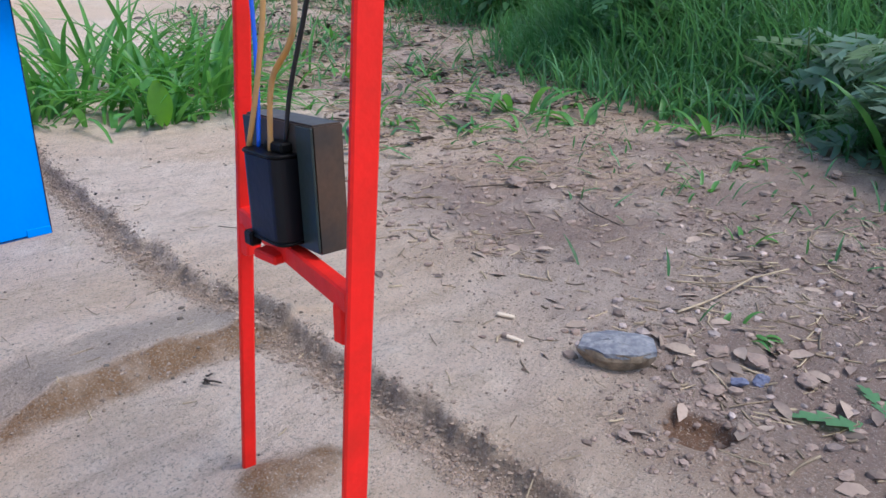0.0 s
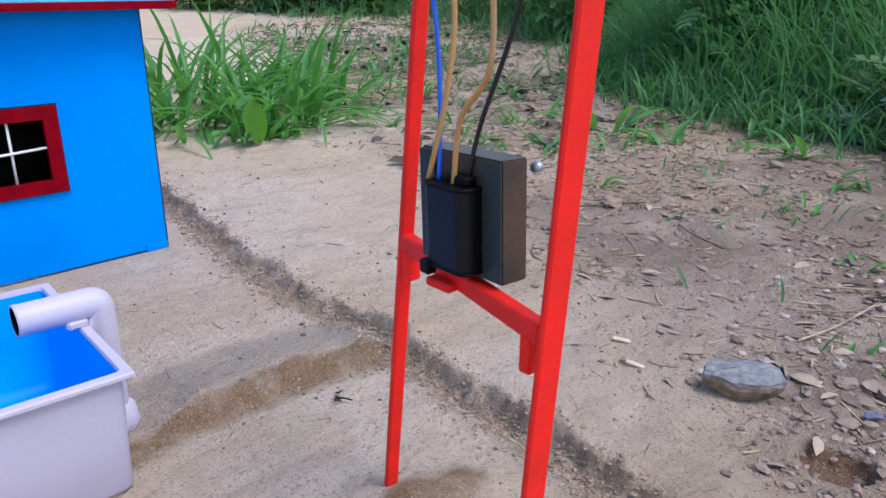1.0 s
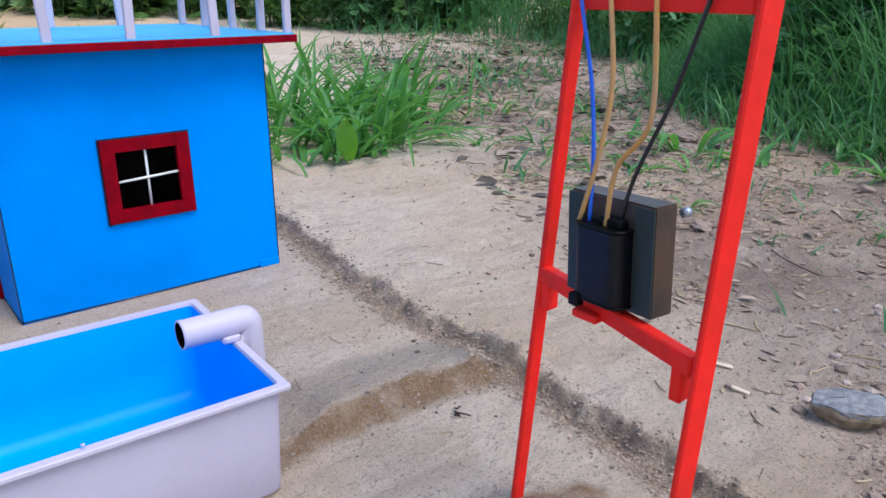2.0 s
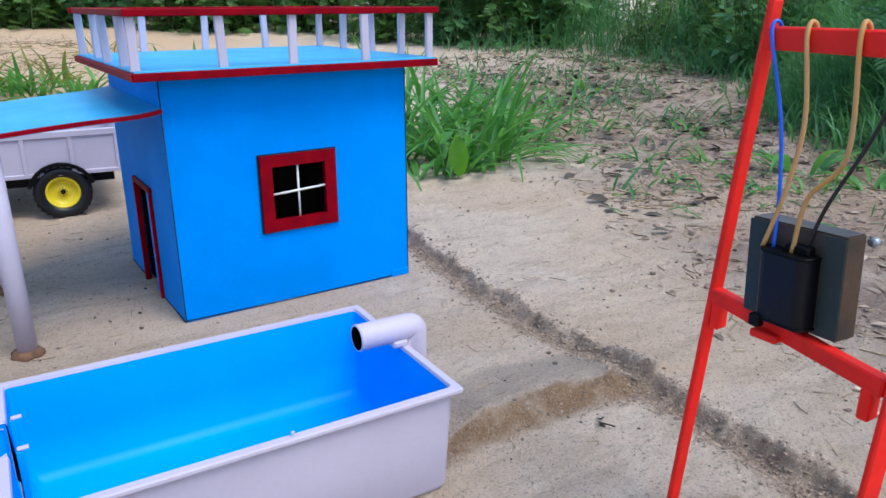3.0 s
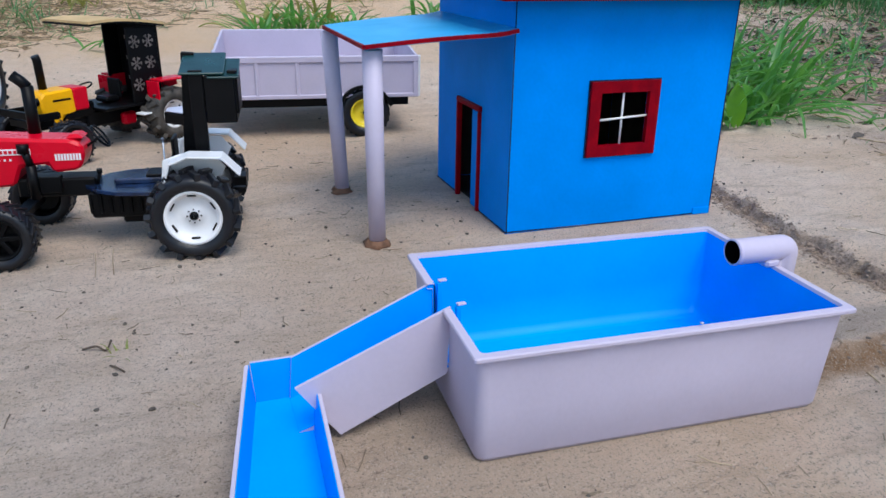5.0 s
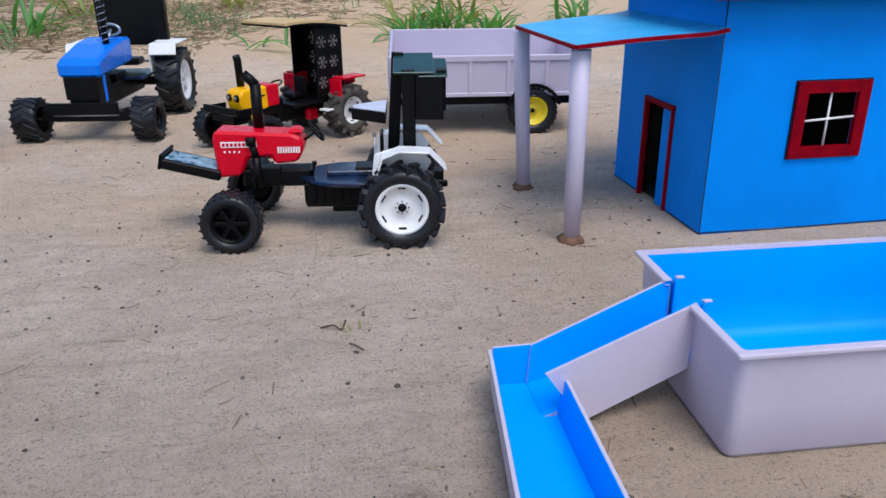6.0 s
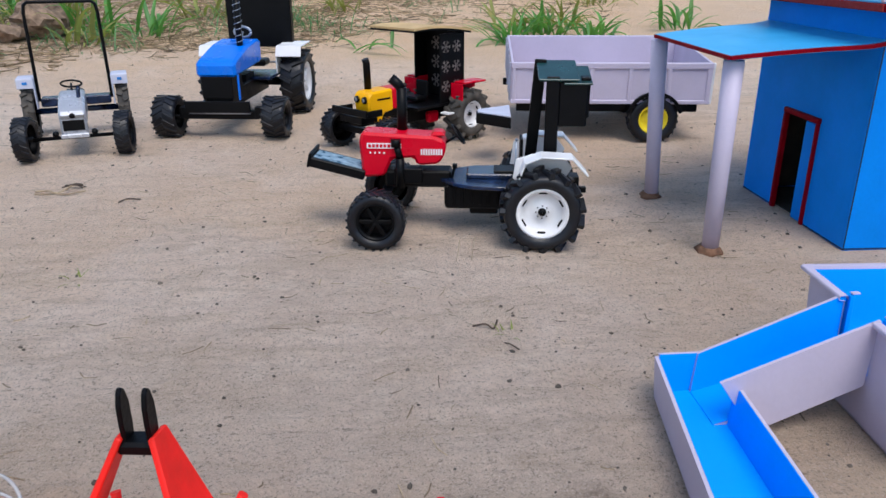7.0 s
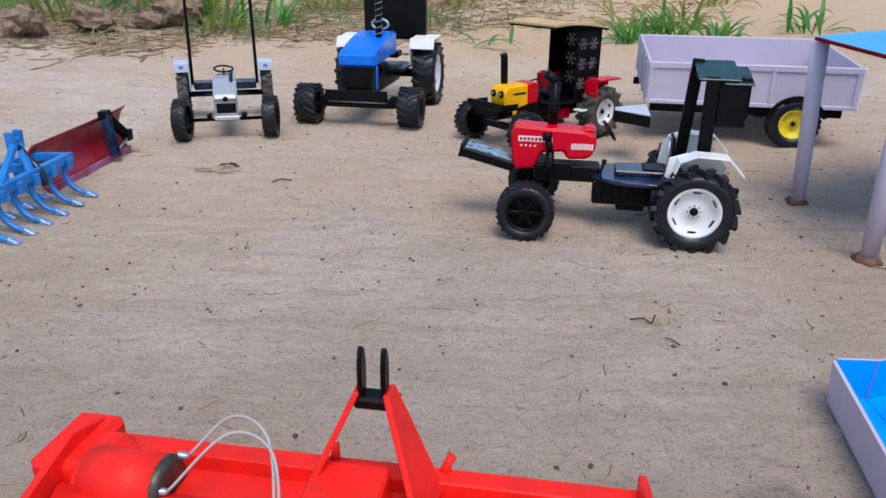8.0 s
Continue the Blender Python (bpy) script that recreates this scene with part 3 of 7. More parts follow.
        xa, xb = -1.022 + 0.030 * u, -0.790 - 0.002 * u
        rows.append((xa, xb, y, z))
    v, f = [], []
    for xa, xb, y, z in rows:
        for dz in (0, -0.0042):
            v += [tuple(inv @ Vector((xa, y, z + dz))), tuple(inv @ Vector((xb, y, z + dz - 0.0005)))]
    for i in range(n):
        a, b = i * 4, i * 4 + 4
        f += [(a, a + 1, b + 1, b), (a + 2, b + 2, b + 3, a + 3), (a, b, b + 2, a + 2), (a + 1, a + 3, b + 3, b + 1)]
    f += [(0, 2, 3, 1), (n * 4, n * 4 + 1, n * 4 + 3, n * 4 + 2)]
    s.add(v, f)
    porch = part("porch_roof", s, SKY_CYAN, house, "cyan sheet porch roof")
    e = Shape()
    e.tube([inv @ Vector((r[1] + 0.0005, r[2], r[3] - 0.0022)) for r in rows], 0.0025, 4, smooth=False)
    e.tube([inv @ Vector((rows[-1][0] + 0.002, rows[-1][2] - 0.0005, rows[-1][3] - 0.0022)), inv @ Vector((rows[-1][1], rows[-1][2] - 0.0005, rows[-1][3] - 0.0022))], 0.0025, 4, smooth=False)
    part("porch_edge", e, CRIMSON, porch, "dark red painted edge strip")
    for px, py, tx, ty in ((-0.808, -0.224, -0.806, -0.226), (-0.992, -0.222, -0.990, -0.231)):
        p = part("porch_post", Shape().tube([inv @ Vector((px, py, 0.003)), inv @ Vector((px + (tx - px) * 0.5, (py + ty) / 2, 0.095)), inv @ Vector((tx, ty, 0.1885))], 0.0088, 20, radii=(0.0082, 0.0088, 0.0094)), LILAC, house, "lilac-white rolled paper post")
        bm = Shape()
        rr = random.Random(int(px * -1000))
        bm.lathe([(0.001, 0.0), (0.013, 0.0), (0.0130, 0.004), (0.0100, 0.0085), (0.001, 0.0085)], 11, inv @ Matrix.Translation((px, py - 0.001, -0.002)) @ Matrix.Rotation(radians(90), 4, "X"))
        bm.v = [(x + rr.uniform(-0.0025, 0.0025), y + rr.uniform(-0.0025, 0.0025), z) for x, y, z in bm.v]
        part("post_footing", bm, CLAY, p, "lump of brown clay at the foot")


build_house()


# ---- pool, pipe and channel ----
def build_pool():
    m = Matrix.Translation((-0.5200, -0.1350, 0)) @ Matrix.Rotation(radians(-2.7), 4, "Z")
    pool = thing("toy_pool", m, "lilac-white rectangular toy pool with bright blue inside", "toy pool")
    L, W, H, SILL = 0.2430, 0.152, 0.0735, 0.036  # along y, along x, height, foot of the notch

    def loop(w, l, z, r, n=5):
        out = []
        for cx, cy, a0 in ((1, 1, 0), (-1, 1, 90), (-1, -1, 180), (1, -1, 270)):
            for k in range(n + 1):
                a = radians(a0 + 90 * k / n)
                out.append(((w / 2 - r) * cx + r * math.cos(a), (l / 2 - r) * cy + r * math.sin(a), z))
            if (cx, cy) == (-1, -1):
                out += [(-0.0215, -l / 2, z), (0.0145, -l / 2, z)]
        return out

    def skin(loops, cap=None, notch=()):
        v, f = [], []
        for lp in loops:
            v += lp
        k = len(loops[0])
        for i in range(len(loops) - 1):
            for j in range(k):
                if j == 18 and i in notch:
                    continue
                a, b = i * k + j, i * k + (j + 1) % k
                f.append((a, b, b + k, a + k))
        if cap is not None:
            f.append(tuple(range(cap * k, cap * k + k)))
        return v, f

    outer = [loop(W - 0.021, L - 0.015, 0.0, 0.006), loop(W - 0.016, L - 0.011, 0.004, 0.007), loop(W - 0.012, L - 0.0095, SILL, 0.007), loop(W - 0.008, L - 0.008, H - 0.0035, 0.006)]
    part("basin", Shape().add(*skin(outer, 0, (2,)), True), LILAC, pool, "lilac-white outer shell")
    rim = [loop(W - 0.008, L - 0.008, H - 0.0035, 0.006), loop(W - 0.001, L - 0.001, H - 0.0032, 0.0020), loop(W, L, H - 0.0026, 0.0020), loop(W, L, H - 0.0008, 0.0020), loop(W - 0.0012, L - 0.0012, H, 0.0020),
           loop(W - 0.0105, L - 0.0105, H, 0.003), loop(W - 0.0120, L - 0.0120, H - 0.0025, 0.003)]
    part("rim", Shape().add(*skin(rim, None, range(6)), False), LILAC, pool, "thick flat lilac-white rim")
    inner = [loop(W - 0.0120, L - 0.0120, H - 0.002, 0.003), loop(W - 0.017, L - 0.016, SILL, 0.005), loop(W - 0.022, L - 0.019, 0.012, 0.006), loop(W - 0.034, L - 0.028, 0.006, 0.006)]
    part("lining", Shape().add(*skin(inner, 3, (0,)), True), POOL_BLUE, pool, "bright blue painted inside")
    part("rim_drip", Shape().lathe([(0.0003, 0), (0.001, 0.0002), (0.0012, 0.0007), (0.0003, 0.0012)], 10, Matrix.Translation((W / 2 - 0.003, 0.015, H + 0.002)) @ Matrix.Rotation(radians(90), 4, "X")), LILAC, pool)

    # inlet pipe with its elbow, over the end rim
    foot = Vector((-0.5150, -0.0060, 0))
    p = thing("inlet_pipe", Matrix.Translation(foot), "lilac-white pipe bent over the rim of the toy pool", "pipe")
    a, b = Vector((-0.5160, -0.049, 0.0840)) - foot, Vector((-0.5150, -0.0155, 0.0837)) - foot
    d = (b - a).normalized()
    down = [b + d * (0.0052 + 0.0040 * math.sin(q)) + Vector((0, 0, -0.0040 * (1 - math.cos(q)))) for q in (0, 0.3, 0.6, 0.9, 1.2, 1.5708)]
    end = Vector((down[-1].x, down[-1].y, 0.0))
    part("pipe_body", Shape().tube([a] + down + [Vector((end.x, end.y, 0.035)), end], 0.0090, 24, caps=False), LILAC, p)
    part("pipe_bore", Shape().tube([a + d * 0.0002, b], 0.0080, 24, caps=False).tube([b - d * 0.002, b - d * 0.001], 0.0080, 20), BLACK, p, "dark hollow of the pipe")
    mm = Matrix.Translation(a) @ d.to_track_quat("Y", "Z").to_matrix().to_4x4()
    part("pipe_lip", Shape().lathe([(0.0080, 0.0), (0.0092, 0.0), (0.0093, 0.0015), (0.0090, 0.003)], 24, mm), LILAC, p)
    part("pipe_saddle", Shape().box(Vector((-0.5150, -0.0200, 0.0755)) - foot, (0.016, 0.012, 0.006), bevel=0.002), LILAC, p, "blob of lilac-white filler")
    wrap = Shape().lathe([(0.0094, 0.0), (0.0108, -0.004), (0.0128, -0.013), (0.0122, -0.0175)], 14, Matrix.Translation((end.x, end.y, 0.018)) @ Matrix.Rotation(radians(90), 4, "X"))
    rr = random.Random(3)
    wrap.v = [(x + rr.uniform(-0.0015, 0.0015), y + rr.uniform(-0.0015, 0.0015), z) for x, y, z in wrap.v]
    part("pipe_foot", wrap, LILAC, p, "crumpled lilac-white foot wrap")

    # channel: a sloping chute from the notch and a long trough over the ground
    o = Vector((-0.52, -0.33, 0))
    ch = thing("water_channel", Matrix.Translation(o), "lilac-white card channel with blue inside, leading from the toy pool", "channel")

    def sheet(name, inside, thick, label=""):
        """A four-cornered card: blue on the side that the corners face, lilac-white on the other and along its edges."""
        c = [Vector(q) - o for q in inside]
        n = (c[1] - c[0]).cross(c[3] - c[0]).normalized()
        back = [q - n * thick for q in c]
        card = part(name, Shape().add(c + back, [(7, 6, 5, 4), (0, 1, 5, 4), (1, 2, 6, 5), (2, 3, 7, 6), (3, 0, 4, 7), (0, 1, 2, 3)]), LILAC, ch, label)
        mid = sum(c, Vector()) / 4
        face = [mid + (q - mid) * 0.997 + n * 0.0006 for q in c]
        part("blue_face", Shape().add(face + [q - n * 0.0004 for q in face], [(0, 1, 2, 3), (7, 6, 5, 4), (0, 4, 5, 1), (1, 5, 6, 2), (2, 6, 7, 3), (3, 7, 4, 0)]), POOL_BLUE, card, "bright blue painted inside face")

    t = 0.0022
    sheet("chute_floor", [(-0.5495, -0.249, 0.034), (-0.5495, -0.345, 0.005), (-0.5115, -0.345, 0.005), (-0.5115, -0.249, 0.034)], t)
    sheet("chute_wall", [(-0.549, -0.250, 0.034), (-0.549, -0.250, 0.0740), (-0.5505, -0.3425, 0.0335), (-0.5495, -0.345, 0.005)], t)
    sheet("chute_wall", [(-0.512, -0.254, 0.030), (-0.510, -0.321, 0.001), (-0.5095, -0.346, 0.0375), (-0.512, -0.252, 0.0745)], t)
    sheet("trough_wall", [(-0.5525, -0.366, 0.001), (-0.5525, -0.3685, 0.032), (-0.33, -0.3995, 0.030), (-0.33, -0.397, 0.001)], t)
    sheet("trough_wall", [(-0.5525, -0.341, 0.003), (-0.5525, -0.341, 0.033), (-0.5525, -0.3675, 0.033), (-0.5525, -0.3655, 0.003)], t)
    sheet("trough_wall", [(-0.5120, -0.336, 0.001), (-0.33, -0.345, 0.001), (-0.33, -0.3430, 0.030), (-0.5135, -0.3330, 0.032)], t)
    sheet("trough_floor", [(-0.552, -0.366, 0.0045), (-0.33, -0.397, 0.0045), (-0.33, -0.3435, 0.0045), (-0.552, -0.334, 0.0045)], t)
    for x in (-0.5485, -0.5125):
        post = part("gate_post", Shape().box(Vector((x, -0.2465, 0.0545)) - o, (0.003, 0.003, 0.038), bevel=0.0003), POOL_BLUE, ch, "narrow blue gate strip")
        part("gate_tab", Shape().box(Vector((x, -0.2445, 0.0748)) - o, (0.0034, 0.0055, 0.0010), bevel=0.0002), LILAC, post, "small lilac-white tab")


build_pool()


# ---- transformer stand ----
def build_stand():
    a_foot, a_top = Vector((-0.356, 0.077, -0.002)), Vector((-0.3335, 0.0835, 0.294))
    b_foot, b_top = Vector((-0.243, 0.046, -0.002)), Vector((-0.2335, 0.0565, 0.292))
    o = (a_foot + b_foot) / 2
    o.z = 0
    st = thing("transformer_stand", Matrix.Translation(o), "bright red painted wooden stick stand leaning slightly on the sand", "stand")
    across = (b_foot - a_foot).normalized()

    def bar(p, q, w, d, bevel=0.0008):
        p, q = p - o, q - o
        ax = (q - p).normalized()
        side = (across - ax * across.dot(ax)).normalized()
        m = Matrix((side, ax.cross(side), ax)).transposed().to_4x4()
        m.translation = (p + q) / 2
        return Shape().box((0, 0, 0), (w, d, (q - p).length), m, bevel=bevel)

    part("leg", bar(a_foot + across * 0.0019, a_top + across * 0.0019, 0.0040, 0.0068), RED, st)
    part("leg", bar(b_foot + across * 0.0039, b_top + across * 0.0039, 0.0032, 0.0098), RED, st)

    def rail(p, q, h, d):
        p, q = p - o, q - o
        ax = (q - p).normalized()
        up = (Vector((0, 0, 1)) - ax * ax.z).normalized()
        m = Matrix((ax, up.cross(ax), up)).transposed().to_4x4()
        m.translation = (p + q) / 2
        return Shape().box((0, 0, 0), ((q - p).length, d, h), m)

    on = lambda p, q, z: p + (q - p) * ((z - p.z) / (q.z - p.z))
    ta, tb = on(a_foot, a_top, 0.2765), on(b_foot, b_top, 0.277)
    part("top_rail", rail(ta, tb, 0.0105, 0.006), RED, st)
    ra, rb = on(a_foot, a_top, 0.1440), on(b_foot, b_top, 0.1435)
    part("mid_rail", rail(ra, rb, 0.0085, 0.0065), RED, st)
    for p, s in ((ra, 1), (rb, -1)):
        part("bracket", Shape().box(p - o + across * 0.007 * s + Vector((0, 0, -0.0100)), (0.0055, 0.008, 0.0150)), RED, st)
    mid = (ra + rb) / 2
    part("support_peg", Shape().box(mid - o - across * 0.008 + Vector((-0.001, -0.0055, -0.0030)), (0.014, 0.007, 0.004), Matrix.Rotation(0, 4, "Z")), RED, st)

    # the transformer sits on the middle rail, its core across the stand
    base = ra.lerp(rb, 0.50) + Vector((0, 0, 0.0047))
    ang = math.atan2(across.y, across.x) + radians(8)
    tm = Matrix.Translation(base) @ Matrix.Rotation(ang, 4, "Z") @ Matrix.Rotation(radians(-3), 4, "Y")
    tr = thing("transformer", tm, "small black laminated-core transformer standing on the red stand", "transformer")
    core = Shape()
    w, hgt, dep = 0.050, 0.048, 0.0130
    core.box((0, 0.005, hgt * 0.5), (w, dep, hgt), bevel=0.0007, segments=2)
    part("core", core, LAMIN, tr, "dark laminated steel core")
    for x in (-w / 2 - 0.0001, w / 2 + 0.0001):
        part("core_wrap", Shape().box((x * 0.80, 0.005 - dep / 2 - 0.0004, hgt / 2), (0.0105, 0.0010, hgt * 0.96), bevel=0.0002), ENAMEL, tr, "glossy greenish core face")
    cw, chh, cd = 0.0262, 0.031, 0.0092
    cy = 0.005 - dep / 2 - cd / 2

    def rounded(w, d, h, r, z):
        """An upright block with two rounded edges on the side away from the core."""
        out = [(w / 2, d / 2)] + [(w / 2 - r + r * math.cos(q), -d / 2 + r - r * math.sin(q)) for q in (0, 0.4, 0.8, 1.2, 1.5708)]
        out += [(-w / 2 + r - r * math.sin(q), -d / 2 + r - r * math.cos(q)) for q in (0, 0.4, 0.8, 1.2, 1.5708)] + [(-w / 2, d / 2)]
        return Shape().prism([(x, -y) for x, y in out], h, Matrix.Translation((0.0005, cy, z)) @ Matrix.Rotation(radians(90), 4, "X"), bevel=0.0003)

    part("coil", rounded(cw, cd + 0.001, 0.032, 0.0045, 0.0195), COIL, tr, "black taped coil")
    for z in (0.0030, 0.0362):
        part("bobbin_flange", rounded(cw + 0.0016, cd + 0.002, 0.0012, 0.0048, z), BLACK, tr)
    part("terminal_strip", Shape().box((0.0045, cy + 0.002, 0.0385), (cw * 0.5, 0.005, 0.004), bevel=0.0008), BLACK, tr)
    part("lug", Shape().box((-0.010, cy - cd / 2, 0.0015), (0.006, 0.005, 0.006), bevel=0.0008), BLACK, tr)
    for x, z in ((0.026, 0.048), (-0.028, 0.002)):
        part("core_bolt", Shape().lathe([(0.0001, 0), (0.0022, 0), (0.0022, 0.003), (0.0014, 0.004), (0.0001, 0.004)], 8, Matrix.Translation((x, 0.0135, z - 0.004 if z > 0.02 else z + 0.004))), STEEL, tr)

    # four leads, from the coil up over the top rail
    winv = tm.inverted()
    tops = [ta.lerp(tb, k) for k in (0.075, 0.28, 0.55, 0.825)]
    feet = [(-0.0115, 0.0), (-0.0175, -0.002), (0.0035, -0.001), (0.0085, 0.003)]
    mats = (WIREBLUE, WIRETAN, WIRETAN, WIREBLACK)
    names = ("blue lead", "tan cloth lead", "tan cloth lead", "black lead")
    sway = [((0.004, 0, 0.30), (0.0045, 0, 0.62)), ((0.006, 0, 0.30), (0.008, 0, 0.62)), ((0.0, -0.001, 0.28), (0.011, 0, 0.50)), ((-0.002, 0, 0.25), (0.001, 0, 0.6))]
    for top, (fx, fy), mat, nm, bends, rad in zip(tops, feet, mats, names, sway, (0.0009, 0.0011, 0.0011, 0.0009)):
        start = Vector((fx * 0.72 - 0.0005, cy + 0.001 + fy, 0.036))
        over = winv @ (top + Vector((0, -0.0045, 0.002)))
        crest = winv @ (top + Vector((0, 0.0005, 0.0072)))
        back = winv @ (top + Vector((0.001, 0.0055, -0.004)))
        mids = [start.lerp(over, b[2]) + Vector((b[0], b[1], 0)) for b in bends]
        part("lead", Shape().tube(curve_points([start, *mids, over, crest, back], 8), rad, 8), mat, tr, nm)


build_stand()


# ---- wheels and tractors ----
def wheel_meshes(name, r, w, rim_r, lugs, tyre_mat, rim_mat, style="dish", lug_h=0.0035):
    """Meshes of one wheel that turns about the y axis: hub, tyre, rim, outer face towards +y."""
    t = Shape()
    prof = [(rim_r, -w * 0.42), (rim_r + (r - rim_r) * 0.45, -w * 0.5), (r - lug_h * 1.3, -w * 0.44), (r - lug_h, -w * 0.30), (r - lug_h * 0.8, 0), (r - lug_h, w * 0.30),
            (r - lug_h * 1.3, w * 0.44), (rim_r + (r - rim_r) * 0.45, w * 0.5), (rim_r, w * 0.42), (rim_r - 0.001, w * 0.3)]
    t.lathe(prof, 36)
    for k in range(lugs):
        for side in (1, -1):
            a = 2 * math.pi * (k + (0.5 if side < 0 else 0)) / lugs
            m = Matrix.Rotation(-a, 4, "Y") @ Matrix.Translation((r - lug_h * 0.75, side * w * 0.24, 0)) @ Matrix.Rotation(radians(28 * side), 4, "X")
            t.box((0, 0, 0), (lug_h * 1.5, w * 0.54, math.pi * r / lugs * 0.62), m, bevel=0.0005)
    tyre = t.mesh("tyre", tyre_mat)
    c = Shape()
    o = w * 0.36
    if style == "dish":
        c.lathe([(0.0006, o * 0.45), (rim_r * 0.28, o * 0.45), (rim_r * 0.34, o * 0.30), (rim_r * 0.72, o * 0.35), (rim_r * 0.80, o * 0.75), (rim_r * 0.90, o * 1.08), (rim_r * 1.0, o * 1.12), (rim_r * 1.01, o * 0.7), (rim_r * 0.98, -o)], 32)
    else:
        c.lathe([(rim_r * 0.80, -o * 0.2), (rim_r * 0.82, o * 0.7), (rim_r * 0.9, o * 1.08), (rim_r * 1.0, o * 1.12), (rim_r * 1.01, -o)], 32)
        c.lathe([(0.0006, o * 0.2), (rim_r * 0.82, o * 0.1)], 24)
        spokes = 6 if style == "spoke" else 5
        for k in range(spokes):
            m = Matrix.Rotation(2 * math.pi * k / spokes, 4, "Y") @ Matrix.Translation((rim_r * 0.48, o * 0.55, 0))
            c.box((0, 0, 0), (rim_r * 0.78, o * 0.5, rim_r * 0.22), m, bevel=0.0006)
    rim = c.mesh("rim", rim_mat)
    h = Shape().lathe([(0.0005, o * 0.75), (rim_r * 0.13, o * 0.75), (rim_r * 0.16, o * 0.5), (rim_r * 0.16, -w * 0.45), (0.0005, -w * 0.5)], 14)
    if style == "dish":
        for k in range(8):
            a = 2 * math.pi * k / 8
            h.lathe([(0.0003, o * 0.36 + 0.001), (0.0008, o * 0.36 + 0.0008), (0.0008, o * 0.2)], 6, Matrix.Translation((rim_r * 0.24 * math.cos(a), o * 0.1, rim_r * 0.24 * math.sin(a))))
    hub = h.mesh("wheel", BLACK)
    slots = None
    if style == "dish" and rim_r > 0.02:
        q = Shape()
        for k in range(6):
            a = 2 * math.pi * (k + 0.5) / 6
            m = Matrix.Rotation(-a, 4, "Y") @ Matrix.Translation((rim_r * 0.78, o * 0.72, 0))
            q.box((0, 0, 0), (rim_r * 0.05, o * 0.3, rim_r * 0.30), m, bevel=0.0003)
        slots = q.mesh("slot_ring", BLACK)
    return hub, tyre, rim, slots


def put_wheel(parent, meshes, x, y, z, steer=0.0, label=""):
    out = 1 if y > 0 else -1
    m = Matrix.Translation((x, y, z)) @ Matrix.Rotation(radians(steer + (0 if out > 0 else 180)), 4, "Z")
    w = part("wheel", meshes[0], None, parent, label, m)
    part("tyre", meshes[1], None, w)
    part("rim", meshes[2], None, w)
    if meshes[3]:
        part("slot_ring", meshes[3], None, w)


def fender(shape, x, y, z, w, s=1.0, thick=0.0018):
    """An angled mudguard over a rear wheel: three flat plates and a side skirt, in x and z."""
    pts = [(0.030, -0.014), (0.024, 0.004), (0.008, 0.0105), (-0.022, 0.009), (-0.037, -0.007)]
    pts = [(x + a * s, z + b * s) for a, b in pts]
    for (a, b), (c, d) in zip(pts, pts[1:]):
        L = math.hypot(c - a, d - b)
        m = Matrix.Translation(((a + c) / 2, y, (b + d) / 2)) @ Matrix.Rotation(math.atan2(-(d - b), c - a), 4, "Y")
        shape.box((0, 0, 0), (L + thick, w, thick), m, bevel=0.0004)
    return pts


